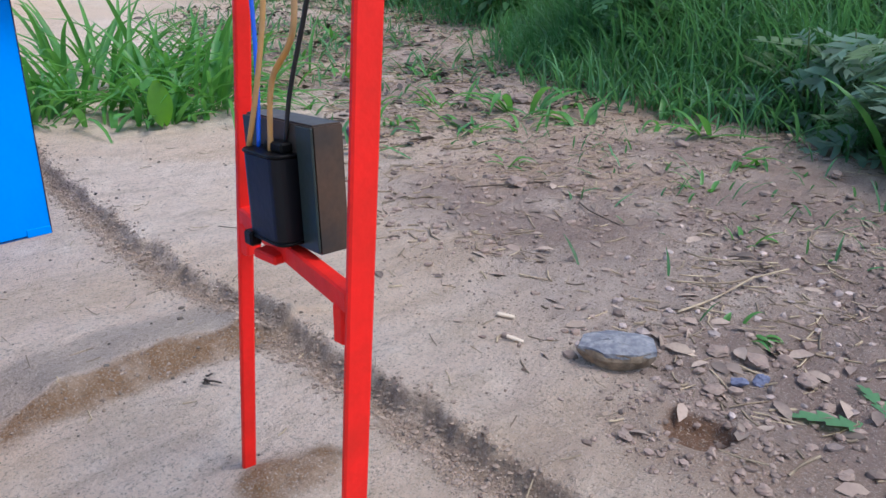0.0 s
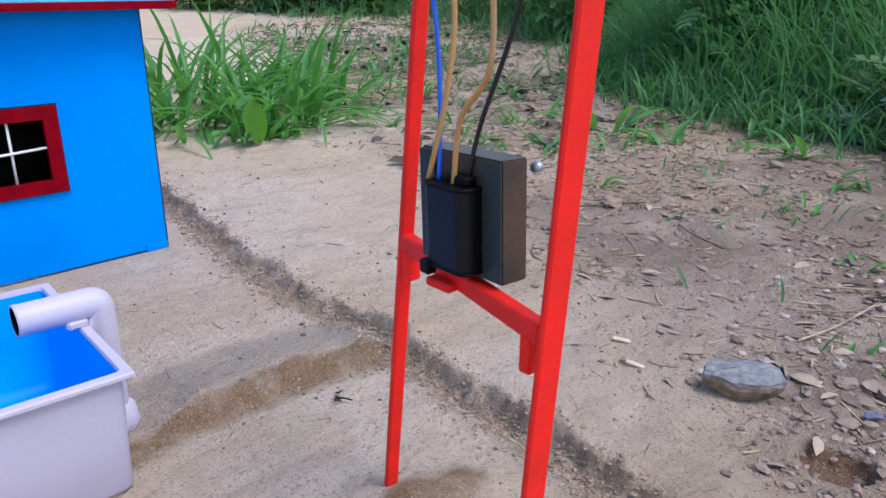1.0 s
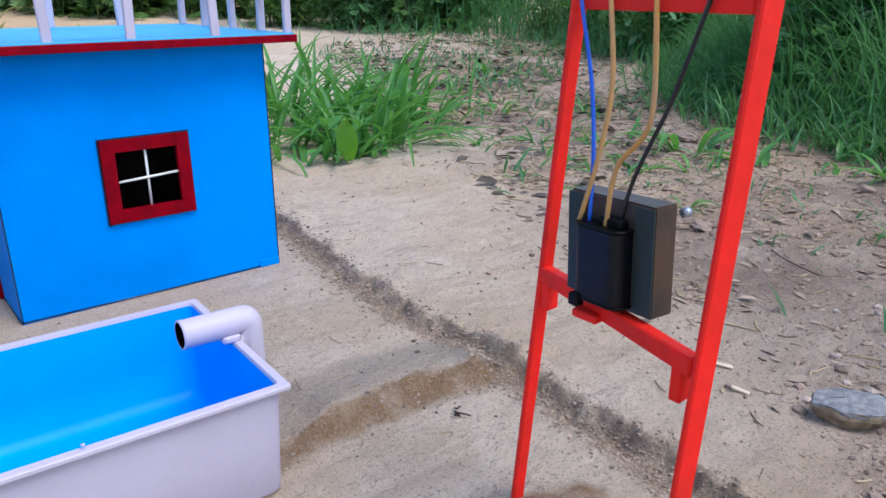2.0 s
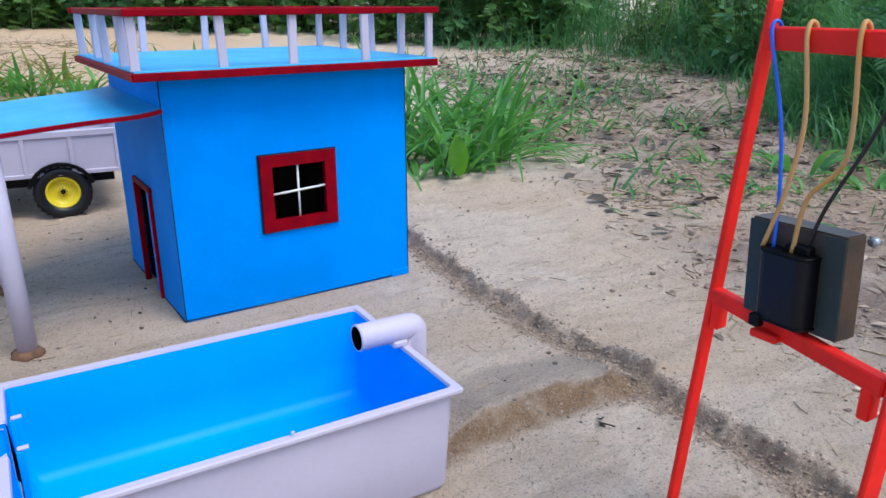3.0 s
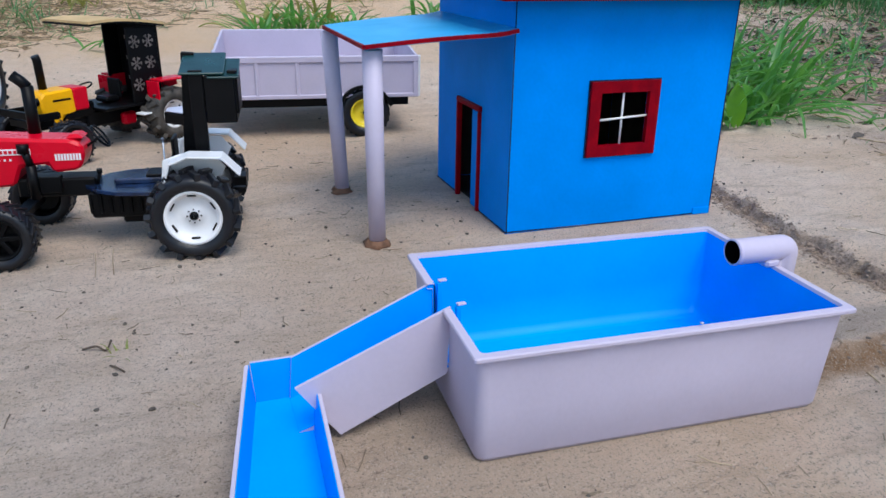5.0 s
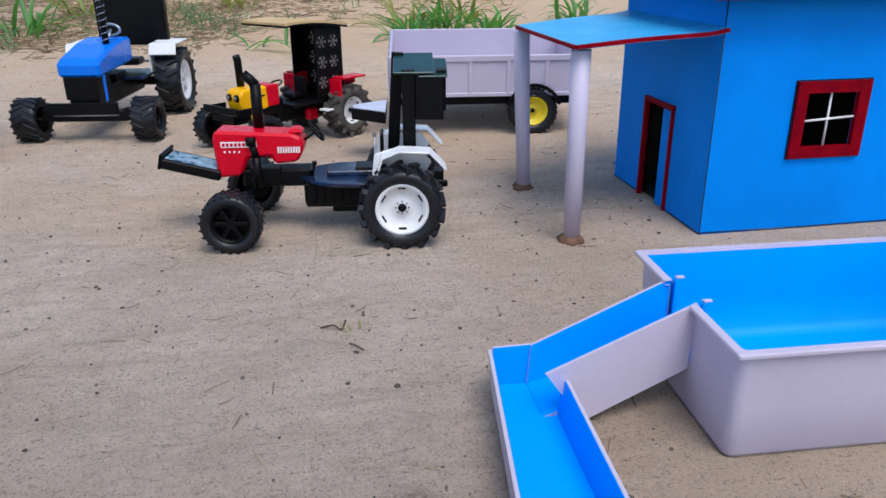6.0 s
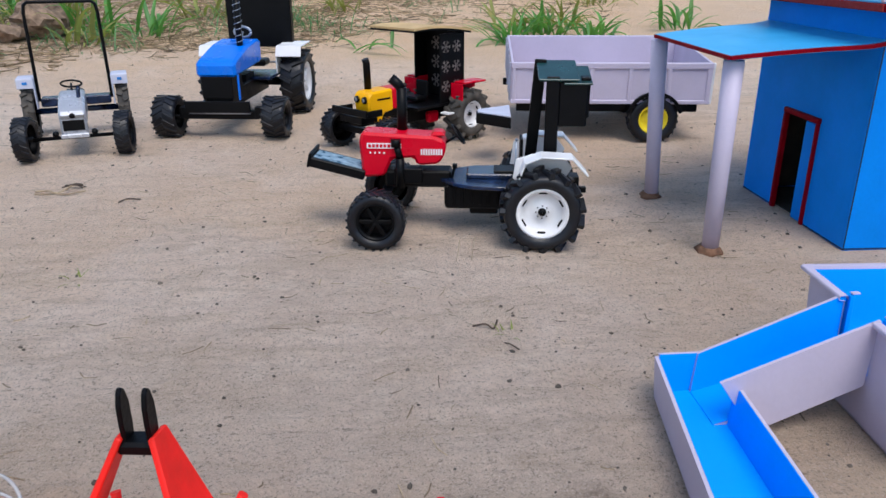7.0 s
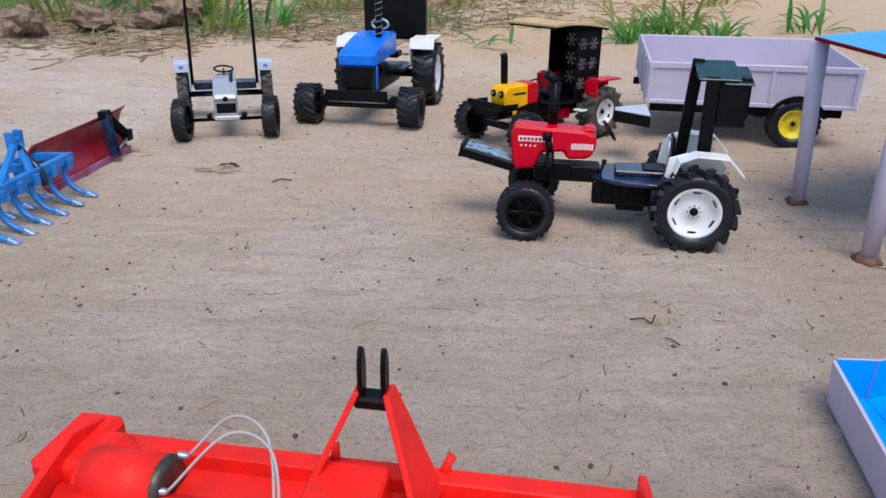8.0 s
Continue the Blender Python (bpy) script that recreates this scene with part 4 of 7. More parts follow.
def red_tractor():
    fw = Vector((-0.13, -0.9915, 0))
    yaw = math.degrees(math.atan2(fw.y, fw.x))
    t = thing("toy_tractor", pose(-0.890, -0.384, 0.0, 0, 0, yaw), "red toy tractor with white rear wheels and black roll bar", "toy tractor")
    rear = wheel_meshes("rear", 0.0425, 0.031, 0.0262, 15, RUBBER, WHITE, "dish", 0.0042)
    front = wheel_meshes("front", 0.0300, 0.027, 0.0195, 24, RUBBER, BLACK, "spoke", 0.0013)
    for s in (1, -1):
        put_wheel(t, rear, 0, s * 0.0615, 0.0415, label="white dished rear wheel")
        put_wheel(t, front, 0.166, s * 0.0625, 0.0292, label="black spoked front wheel")
    part("axle", Shape().tube([(0, -0.05, 0.0415), (0, 0.05, 0.0415)], 0.006, 12), BLACK, t)
    part("axle", Shape().box((0.166, 0, 0.031), (0.012, 0.10, 0.008)), BLACK, t)
    body = Shape().box((0.062, 0, 0.042), (0.074, 0.046, 0.026), bevel=0.002).box((0.058, 0, 0.029), (0.03, 0.03, 0.016), bevel=0.0015).box((0.128, 0, 0.058), (0.070, 0.026, 0.018), bevel=0.002)
    body.box((0.012, 0, 0.046), (0.05, 0.04, 0.018), bevel=0.002)
    for k in range(7):
        body.box((0.098 - k * 0.009, 0.0235, 0.044), (0.003, 0.003, 0.020))
    part("chassis", body, BLACK, t)
    part("engine", Shape().box((0.138, 0.012, 0.062), (0.030, 0.010, 0.016)).tube([(0.146, 0.0185, 0.050), (0.146, 0.0185, 0.082)], 0.0045, 12).tube([(0.146, 0.0185, 0.082), (0.149, 0.018, 0.095)], 0.0035, 10).tube([(0.150, 0.018, 0.094), (0.150, 0.018, 0.102)], 0.0052, 12), BLACK, t, "black air cleaner and engine")
    # platform with a rounded front
    pl = Shape()
    outline = [(0.104, -0.012), (0.108, 0.0), (0.104, 0.012), (0.090, 0.030), (0.070, 0.041), (0.045, 0.044), (-0.012, 0.044), (-0.012, -0.044), (0.045, -0.044), (0.070, -0.041), (0.090, -0.030)]
    pl.prism([(x, y) for x, y in outline], 0.004, Matrix.Translation((0, 0, 0.0575)) @ Matrix.Rotation(radians(-90), 4, "X") @ Matrix.Scale(-1, 4, (0, 0, 1)))
    pl.box((0.052, 0, 0.062), (0.05, 0.030, 0.006), bevel=0.0015)
    part("platform", pl, BLACKBLUE, t, "glossy blue-black platform")
    hood = Shape().prism([(0.100, 0.100), (0.098, 0.091), (0.102, 0.080), (0.106, 0.0755), (0.128, 0.0735), (0.132, 0.082), (0.155, 0.080), (0.163, 0.062), (0.186, 0.060), (0.189, 0.099), (0.186, 0.1085), (0.150, 0.1065), (0.110, 0.1045)], 0.033, bevel=0.0028)
    hb = part("hood", hood, HOODRED, t, "glossy red bonnet")
    for s in (1, -1):
        part("decal", Shape().box((0.1625, s * 0.0168, 0.0945), (0.036, 0.0006, 0.0058)), WHITE, hb, "white strip with red bars")
        b = Shape()
        for k in range(8):
            b.box((0.1775 - 0.0040 * k, s * 0.0172, 0.0945), (0.0028, 0.0004, 0.0032), bevel=0)
        part("decal_band", b, HOODRED, hb, "red bars in the place of lettering")
        g = Shape()
        for k in range(9):
            g.box((0.1235 - 0.0026 * k, s * 0.0168, 0.0885), (0.0017, 0.0008, 0.0062), bevel=0)
        part("vent", g, WHITE, hb, "white louvre strip")
        st = Shape()
        for k in range(4):
            st.box((0.177 - 0.0048 * k, s * 0.0168, 0.0872), (0.0018, 0.0004, 0.0018), Matrix.Identity(4), bevel=0)
        part("star_mark", st, WHITE, hb, "row of small pale marks")
    part("windscreen_bump", Shape().box((0.107, 0, 0.106), (0.016, 0.022, 0.004), bevel=0.001, taper=(0.5, 0.8)), HOODRED, hb)
    # long nose plate before the bonnet
    m = Matrix.Translation((0.213, 0, 0.0700)) @ Matrix.Rotation(radians(-14), 4, "Y")
    nose = part("nose_plate", Shape().box((0, 0, 0), (0.060, 0.040, 0.010), m, bevel=0.001), BLACK, t, "black nose tray with a worn pale-blue film")
    part("nose_film", Shape().box((0.001, 0, 0.0053), (0.052, 0.030, 0.0006), m, bevel=0.0002), material("worn_blue_film", (0.03, 0.09, 0.14), 0.3, spec=0.3, vary=0.35, scale=110, second=(0.35, 0.48, 0.56)), nose)
    part("nose_lip", Shape().box((0.030, 0, 0.002), (0.003, 0.042, 0.016), m), BLACK, nose)
    ex = Shape().tube([(0.146, -0.010, 0.100), (0.146, -0.011, 0.150)], 0.0055, 12).tube([(0.1455, -0.011, 0.1485), (0.150, -0.011, 0.154), (0.157, -0.011, 0.160)], 0.0052, 12)
    part("exhaust_pipe", ex, BLACK, t)
    # fenders
    for s in (1, -1):
        f = Shape()
        fender(f, -0.006, s * 0.050, 0.0845, 0.024, 1.0)
        f.prism([(0.030, 0.062), (0.0265, 0.088), (0.010, 0.0935), (-0.020, 0.092), (-0.030, 0.080), (-0.022, 0.066), (0.0, 0.058)], 0.002, Matrix.Translation((0, s * 0.0395, 0)))
        part("fender", f, WHITE, t, "white angular mudguard")
    # seat, levers, steering wheel
    part("seat", Shape().box((0.036, 0, 0.0665), (0.024, 0.026, 0.003), bevel=0.001).box((0.020, 0, 0.082), (0.003, 0.026, 0.040), Matrix.Identity(4), bevel=0.001), BLACK, t)
    part("lever", Shape().tube([(0.027, 0.027, 0.060), (0.026, 0.026, 0.104)], 0.0009, 6).lathe([(0.0003, 0), (0.0018, 0.001), (0.0003, 0.003)], 8, Matrix.Translation((0.026, 0.026, 0.105))), STEEL, t)
    part("lever", Shape().tube([(0.092, 0.012, 0.060), (0.089, 0.012, 0.072)], 0.0015, 8).tube([(0.089, 0.012, 0.071), (0.089, 0.012, 0.075)], 0.0026, 8), BLACK, t)
    sw = Shape()
    wm = Matrix.Translation((0.086, 0, 0.104)) @ Matrix.Rotation(radians(-55), 4, "Y")
    sw.tube([wm @ Vector((0.0115 * math.cos(k * math.pi / 10), 0.0115 * math.sin(k * math.pi / 10), 0)) for k in range(21)], 0.0012, 6)
    sw.tube([wm @ Vector((-0.0115, 0, 0)), wm @ Vector((0.0115, 0, 0))], 0.001, 6).tube([wm @ Vector((0, 0, 0)), Vector((0.100, 0, 0.094))], 0.0013, 6)
    part("steering_wheel", sw, BLACK, t)
    # roll bar with its box
    lean = Matrix.Translation((0.006, -0.021, 0.1165)) @ Matrix.Rotation(radians(-4), 4, "Y")
    rb = part("roll_bar", Shape().box((0, 0, 0), (0.0120, 0.0065, 0.124), lean).box((-0.0085, 0.021, 0.110), (0.0130, 0.0065, 0.114)).box((0.0, 0, 0.1640), (0.009, 0.044, 0.0045)), BLACK, t)
    part("roll_box", Shape().box((-0.029, 0, 0.1400), (0.028, 0.048, 0.044), bevel=0.001).box((-0.041, -0.002, 0.1460), (0.009, 0.044, 0.040)), BLACK, rb, "black box behind the roll bar")
    tilt = Matrix.Translation((-0.014, 0, 0.1700)) @ Matrix.Rotation(radians(-13), 4, "X")
    part("roll_cap", Shape().box((0, 0, 0), (0.040, 0.054, 0.0022), tilt).box((-0.019, 0.004, -0.0035), (0.028, 0.048, 0.0020), tilt), DARKGREEN, rb, "glossy dark green cap")
    part("hitch", Shape().box((-0.040, 0.032, 0.055), (0.012, 0.006, 0.006)), BLACK, t)
    part("hitch", Shape().box((-0.038, -0.02, 0.05), (0.012, 0.02, 0.012)), BLACK, t)


def yellow_tractor():
    a = radians(42)
    fw = Vector((math.sin(a), -math.cos(a), 0))
    yaw = math.degrees(math.atan2(fw.y, fw.x))
    t = thing("toy_tractor", pose(-1.366, -0.452, 0.002, 0, 0, yaw), "yellow and red toy tractor with black cab and cardboard roof", "toy tractor")
    rear = wheel_meshes("rear", 0.0405, 0.032, 0.0215, 13, DUSTYRUBBER, WHITE, "dish", 0.0045)
    front = wheel_meshes("front", 0.0300, 0.024, 0.021, 20, RUBBER, BLACK, "dish", 0.0018)
    for s in (1, -1):
        put_wheel(t, rear, 0, s * 0.053, 0.0400, label="dusty rear wheel with white rim")
        put_wheel(t, front, 0.172, s * 0.060, 0.0292, label="black front wheel")
    part("axle", Shape().tube([(0, -0.05, 0.04), (0, 0.05, 0.04)], 0.006, 12), BLACK, t)
    part("axle", Shape().box((0.172, 0, 0.031), (0.012, 0.11, 0.009)), BLACK, t)
    part("chassis", Shape().box((0.055, 0, 0.043), (0.11, 0.030, 0.022), bevel=0.002).box((0.135, 0, 0.047), (0.11, 0.022, 0.014), bevel=0.002).box((0.120, 0, 0.058), (0.05, 0.030, 0.022), bevel=0.003), BLACK, t)
    part("gear_housing", Shape().box((0.045, 0.018, 0.037), (0.022, 0.012, 0.018), bevel=0.003), HOODRED, t)
    part("platform", Shape().box((0.045, 0, 0.0580), (0.110, 0.084, 0.004)), BLACK, t)
    part("step", Shape().box((0.035, 0.050, 0.046), (0.030, 0.018, 0.003)), WHITE, t, "pale footstep")
    hood = Shape().prism([(0.127, 0.091), (0.125, 0.058), (0.145, 0.055), (0.149, 0.044), (0.167, 0.044), (0.175, 0.066), (0.176, 0.083), (0.170, 0.0895)], 0.034, bevel=0.0028)
    hb = part("hood", hood, YELLOW, t, "glossy yellow bonnet")
    part("hood_rear", Shape().box((0.1155, 0, 0.0750), (0.022, 0.034, 0.031), bevel=0.002), HOODRED, hb, "red rear part of the bonnet")
    for s in (1, -1):
        part("headlight", Shape().lathe([(0.0004, 0.003), (0.0040, 0.0025), (0.0052, 0.0012), (0.0052, -0.002)], 16, Matrix.Translation((0.1765, s * 0.0085, 0.078)) @ Matrix.Rotation(radians(-90), 4, "Z")), BLACK, hb, "round headlight in black ring")
        part("headlight_lens", Shape().lathe([(0.0003, 0.0036), (0.0034, 0.0028)], 14, Matrix.Translation((0.1765, s * 0.0085, 0.078)) @ Matrix.Rotation(radians(-90), 4, "Z")), LENS, hb)
        part("decal", Shape().box((0.146, s * 0.0172, 0.0775), (0.026, 0.0006, 0.0026), bevel=0), BLACK, hb, "dark bar in the place of lettering")
        part("hood_vent", Shape().box((0.155, s * 0.0172, 0.0580), (0.007, 0.0006, 0.007), bevel=0), BLACK, hb)
    part("front_bar", Shape().box((0.199, 0, 0.064), (0.004, 0.078, 0.010)).box((0.182, 0.034, 0.062), (0.034, 0.003, 0.010)).box((0.182, -0.034, 0.062), (0.034, 0.003, 0.010)).box((0.182, 0, 0.052), (0.032, 0.050, 0.010)), BLACK, t, "black flat front bar")
    part("exhaust_pipe", Shape().tube([(0.152, -0.011, 0.085), (0.152, -0.013, 0.128), (0.154, -0.0135, 0.134)], 0.0055, 14), BLACK, t)
    part("steering_wheel", Shape().tube([(0.097 + 0.010 * math.cos(k * math.pi / 8), 0.010 * math.sin(k * math.pi / 8), 0.088 - 0.004 * math.cos(k * math.pi / 8)) for k in range(17)], 0.0012, 6).tube([(0.097, 0, 0.087), (0.108, 0, 0.078)], 0.0014, 6), BLACK, t)
    part("seat", Shape().box((0.062, 0, 0.066), (0.024, 0.026, 0.008), bevel=0.003).box((0.048, 0, 0.080), (0.005, 0.026, 0.026), bevel=0.002), BLACK, t)
    for s in (1, -1):
        f = Shape()
        f.box((-0.006, s * 0.052, 0.0905), (0.050, 0.028, 0.003), Matrix.Identity(4))
        f.prism([(0.030, 0.056), (0.022, 0.090), (-0.030, 0.090), (-0.033, 0.078), (-0.006, 0.074), (0.012, 0.056)], 0.003, Matrix.Translation((0, s * 0.040, 0)))
        f.box((0.024, s * 0.052, 0.076), (0.003, 0.028, 0.028), Matrix.Identity(4))
        part("fender", f, HOODRED, t, "red mudguard")
    # cab of black printed board, open towards the bonnet
    x0, x1, hw, z0, z1 = -0.004, 0.052, 0.042, 0.060, 0.166
    cab = part("cab", Shape().box((x0, 0, (z0 + z1) / 2), (0.003, hw * 2, z1 - z0)).box(((x0 + x1) / 2, hw - 0.0015, (z0 + z1) / 2), (x1 - x0 - 0.004, 0.003, z1 - z0)).box((x0 + 0.0155, -hw + 0.0015, (z0 + z1) / 2), (0.027, 0.003, z1 - z0)), BLACK, t, "black board cab printed with brown wheel shapes")

    def wheelprint(m):
        q = Shape()
        q.lathe([(0.0030, 0.0), (0.0030, 0.0004), (0.0012, 0.0004), (0.0012, 0)], 16, m)
        for k in range(6):
            q.box((0, 0, 0), (0.0074, 0.0006, 0.0022), m @ Matrix.Rotation(k * math.pi / 3, 4, "Y") @ Matrix.Translation((0.0058, 0.0002, 0)), bevel=0)
            q.box((0, 0, 0), (0.0024, 0.0006, 0.0056), m @ Matrix.Rotation(k * math.pi / 3, 4, "Y") @ Matrix.Translation((0.0094, 0.0003, 0)), bevel=0)
        return q

    for zz in (0.086, 0.116, 0.146):
        for u in (-0.017, 0.011):
            part("wheel_print", wheelprint(Matrix.Translation((x0 + 0.0022, u, zz)) @ Matrix.Rotation(radians(-90), 4, "Z")), PRINT, cab)
        for u in (0.014, 0.038):
            part("wheel_print", wheelprint(Matrix.Translation((u, hw + 0.0004, zz)) @ Matrix.Scale(0.85, 4)), PRINT, cab)
    # bent cardboard roof
    v, f = [], []
    n = 12
    for i in range(n + 1):
        u = i / n
        x = x0 - 0.009 + u * 0.124
        z = z1 + 0.001 + 0.009 * math.sin(u * 2.2)
        for dz in (0.0035, 0):
            v += [(x, -hw - 0.007, z + dz), (x, hw + 0.007, z + dz)]
    for i in range(n):
        a2, b2 = i * 4, i * 4 + 4
        f += [(a2, a2 + 1, b2 + 1, b2), (a2 + 2, b2 + 2, b2 + 3, a2 + 3), (a2, b2, b2 + 2, a2 + 2), (a2 + 1, a2 + 3, b2 + 3, b2 + 1)]
    f += [(0, 2, 3, 1), (n * 4, n * 4 + 1, n * 4 + 3, n * 4 + 2)]
    roof = part("cab_roof", Shape().add(v, f), CARDBOARD, t, "bent bare cardboard roof")
    part("roof_lining", Shape().add([(x, y * 0.99, z - 0.0026) for x, y, z in v], f), BLACK, roof)
    part("drawbar", Shape().box((-0.048, 0, 0.052), (0.03, 0.012, 0.008)), BLACK, t)


def blue_tractor():
    fw = Vector((0.992, -0.127, 0))
    t = thing("toy_tractor", pose(-1.580, -0.785, 0.003, 0, 0, math.degrees(math.atan2(fw.y, fw.x))), "blue toy tractor with big black tyres and upright black board", "toy tractor")
    rear = wheel_meshes("rear", 0.0585, 0.044, 0.036, 17, RUBBER, WHITE, "five", 0.0036)
    front = wheel_meshes("front", 0.0335, 0.038, 0.019, 18, RUBBER, BLACK, "spoke", 0.0019)
    for s in (1, -1):
        put_wheel(t, rear, 0, s * 0.0745, 0.0580, label="big rear wheel with white spoked rim")
        put_wheel(t, front, 0.215, s * 0.0890, 0.0330, label="black front wheel with deep tread")
    part("axle", Shape().tube([(0, -0.06, 0.058), (0, 0.06, 0.058)], 0.008, 12), BLACK, t)
    part("front_axle", Shape().box((0.215, 0, 0.036), (0.014, 0.124, 0.013), bevel=0.0015).box((0.215, 0.062, 0.040), (0.016, 0.014, 0.018)).box((0.215, -0.062, 0.040), (0.016, 0.014, 0.018)), BLACK, t)
    part("front_bar", Shape().box((0.236, 0.0, 0.052), (0.006, 0.106, 0.018), bevel=0.001), BLACK, t, "black flat front bar")
    part("tie_rod", Shape().tube([(0.228, -0.05, 0.041), (0.228, 0.05, 0.041)], 0.002, 8), STEEL, t)
    part("chassis", Shape().box((0.10, 0, 0.060), (0.20, 0.036, 0.030), bevel=0.002).box((0.195, 0, 0.076), (0.060, 0.044, 0.044), bevel=0.002).box((0.10, 0, 0.077), (0.05, 0.03, 0.02)), BLACK, t)
    part("grille", Shape().box((0.2265, 0, 0.0810), (0.003, 0.050, 0.034)), BLACK, t, "black grille")
    hood = Shape().prism([(0.080, 0.104), (0.078, 0.142), (0.100, 0.144), (0.150, 0.139), (0.216, 0.1245), (0.2275, 0.119), (0.2275, 0.0975), (0.150, 0.1005)], 0.064, bevel=0.004)
    hb = part("hood", hood, HOODBLUE, t, "glossy blue bonnet")
    part("hood_strip", Shape().box((0.216, 0.0315, 0.080), (0.007, 0.0025, 0.040), Matrix.Identity(4)), HOODBLUE, hb)
    part("exhaust_pipe", Shape().tube([(0.150, 0.018, 0.130), (0.150, 0.019, 0.225)], 0.0052, 12), BLACK, t, "black exhaust wrapped with wire")
    sp = [(0.150 + 0.0062 * math.cos(k * 0.7), 0.0185 + 0.0062 * math.sin(k * 0.7), 0.135 + 0.0011 * k) for k in range(80)]
    part("wire_wrap", Shape().tube(sp, 0.0006, 5), STEEL, t)
    sw = [(0.072 + 0.004 * math.cos(k * math.pi / 12), 0.016 * math.cos(k * math.pi / 12), 0.153 + 0.009 * math.sin(k * math.pi / 12)) for k in range(25)]
    part("steering_wheel", Shape().tube(sw, 0.0022, 8).tube([(0.072, 0, 0.153), (0.088, 0, 0.142)], 0.002, 8), STEEL, t, "bare wire steering wheel")
    part("platform", Shape().box((0.045, 0, 0.076), (0.10, 0.096, 0.005)), BLACKBLUE, t, "blue-black platform")
    part("seat", Shape().box((0.010, 0, 0.094), (0.036, 0.044, 0.012), bevel=0.003), BLACK, t)
    for s in (1, -1):
        f = Shape().box((0.020, s * 0.0705, 0.1250), (0.036, 0.046, 0.0025)).box((-0.016, s * 0.0705, 0.1260), (0.040, 0.046, 0.0025))
        m = Matrix.Translation((0.043, s * 0.0705, 0.1165)) @ Matrix.Rotation(radians(65), 4, "Y")
        f.box((0, 0, 0), (0.020, 0.046, 0.0025), m)
        f.prism([(0.046, 0.078), (0.046, 0.112), (0.038, 0.1245), (-0.030, 0.1250), (-0.030, 0.090), (0.0, 0.078)], 0.002, Matrix.Translation((0, s * 0.0480, 0)))
        part("fender", f, WHITE, t, "white mudguard")
    part("back_board", Shape().box((-0.020, 0.006, 0.1885), (0.018, 0.120, 0.140), bevel=0.0015), BLACK, t, "upright black board")
    part("crossbar", Shape().tube([(0.022, 0.03, 0.095), (0.022, 0.075, 0.098)], 0.002, 8), STEEL, t)


def grey_tractor():
    t = thing("toy_tractor", pose(-1.405, -1.054, 0.003, 0, 0, 18.5), "small silver-grey toy tractor with a thin black canopy frame", "toy tractor")
    rear = wheel_meshes("rear", 0.0425, 0.018, 0.024, 14, DUSTYRUBBER, BLACK, "dish", 0.0035)
    front = wheel_meshes("front", 0.0320, 0.022, 0.022, 22, RUBBER, BLACK, "spoke", 0.0012)
    for s in (1, -1):
        put_wheel(t, rear, 0, s * 0.0700, 0.0420, label="narrow dusty rear wheel")
        put_wheel(t, front, 0.166, s * 0.0665, 0.0315, -10, label="black front wheel")
    part("axle", Shape().tube([(0, -0.07, 0.042), (0, 0.07, 0.042)], 0.005, 10).box((0.004, 0, 0.058), (0.026, 0.104, 0.014), bevel=0.002), BLACKBLUE, t)
    part("front_axle", Shape().tube([(0.166, -0.062, 0.030), (0.166, 0.062, 0.030)], 0.0028, 10), BLACK, t)
    part("chassis", Shape().box((0.085, 0, 0.050), (0.15, 0.026, 0.020), bevel=0.002), BLACKBLUE, t)
    hood = Shape().prism([(0.085, 0.056), (0.083, 0.086), (0.120, 0.084), (0.166, 0.0705), (0.172, 0.066), (0.171, 0.030), (0.158, 0.029), (0.150, 0.044)], 0.036, bevel=0.003)
    hb = part("hood", hood, SILVER, t, "silver bonnet with a black grille")
    part("grille", Shape().box((0.1722, 0, 0.0480), (0.002, 0.029, 0.015)), BLACK, hb)
    part("headlight_strip", Shape().box((0.1722, 0, 0.0605), (0.002, 0.032, 0.005)), LENS, hb)
    part("badge", Shape().lathe([(0.0003, 0.002), (0.004, 0.0016), (0.004, 0)], 14, Matrix.Translation((0.1725, 0, 0.062)) @ Matrix.Rotation(radians(-90), 4, "Z")), BLACK, hb, "small dark round badge")
    part("bumper", Shape().box((0.174, 0, 0.033), (0.006, 0.038, 0.006), bevel=0.001), SILVER, t)
    for s in (1, -1):
        part("headlight", Shape().lathe([(0.0003, 0.004), (0.004, 0.003), (0.0045, -0.003), (0.0003, -0.004)], 12, Matrix.Translation((0.168, s * 0.026, 0.036)) @ Matrix.Rotation(radians(-90), 4, "Z")), BLACK, t)
    sw = [(0.074 + 0.004 * math.cos(k * math.pi / 10), 0.015 * math.cos(k * math.pi / 10), 0.094 + 0.005 * math.sin(k * math.pi / 10)) for k in range(21)]
    part("steering_wheel", Shape().tube(sw, 0.0016, 6).tube([(0.074, 0, 0.094), (0.088, 0, 0.084)], 0.0016, 6), BLACK, t)
    part("exhaust_stub", Shape().tube([(0.128, 0.010, 0.080), (0.128, 0.011, 0.092), (0.126, 0.012, 0.096)], 0.003, 10), BLACKBLUE, t)
    for s in (1, -1):
        f = Shape().box((0.006, s * 0.0690, 0.0980), (0.040, 0.024, 0.002)).box((0.027, s * 0.0690, 0.0905), (0.002, 0.024, 0.015)).prism([(0.027, 0.050), (0.027, 0.097), (-0.014, 0.097), (-0.014, 0.070), (0.006, 0.050)], 0.002, Matrix.Translation((0, s * 0.0570, 0)))
        part("fender", f, GREYWHITE, t, "pale grey mudguard")
        part("fender_mark", Shape().box((0.0285, s * 0.069, 0.0915), (0.0006, 0.007, 0.004), bevel=0), IMPLBLUE, t)
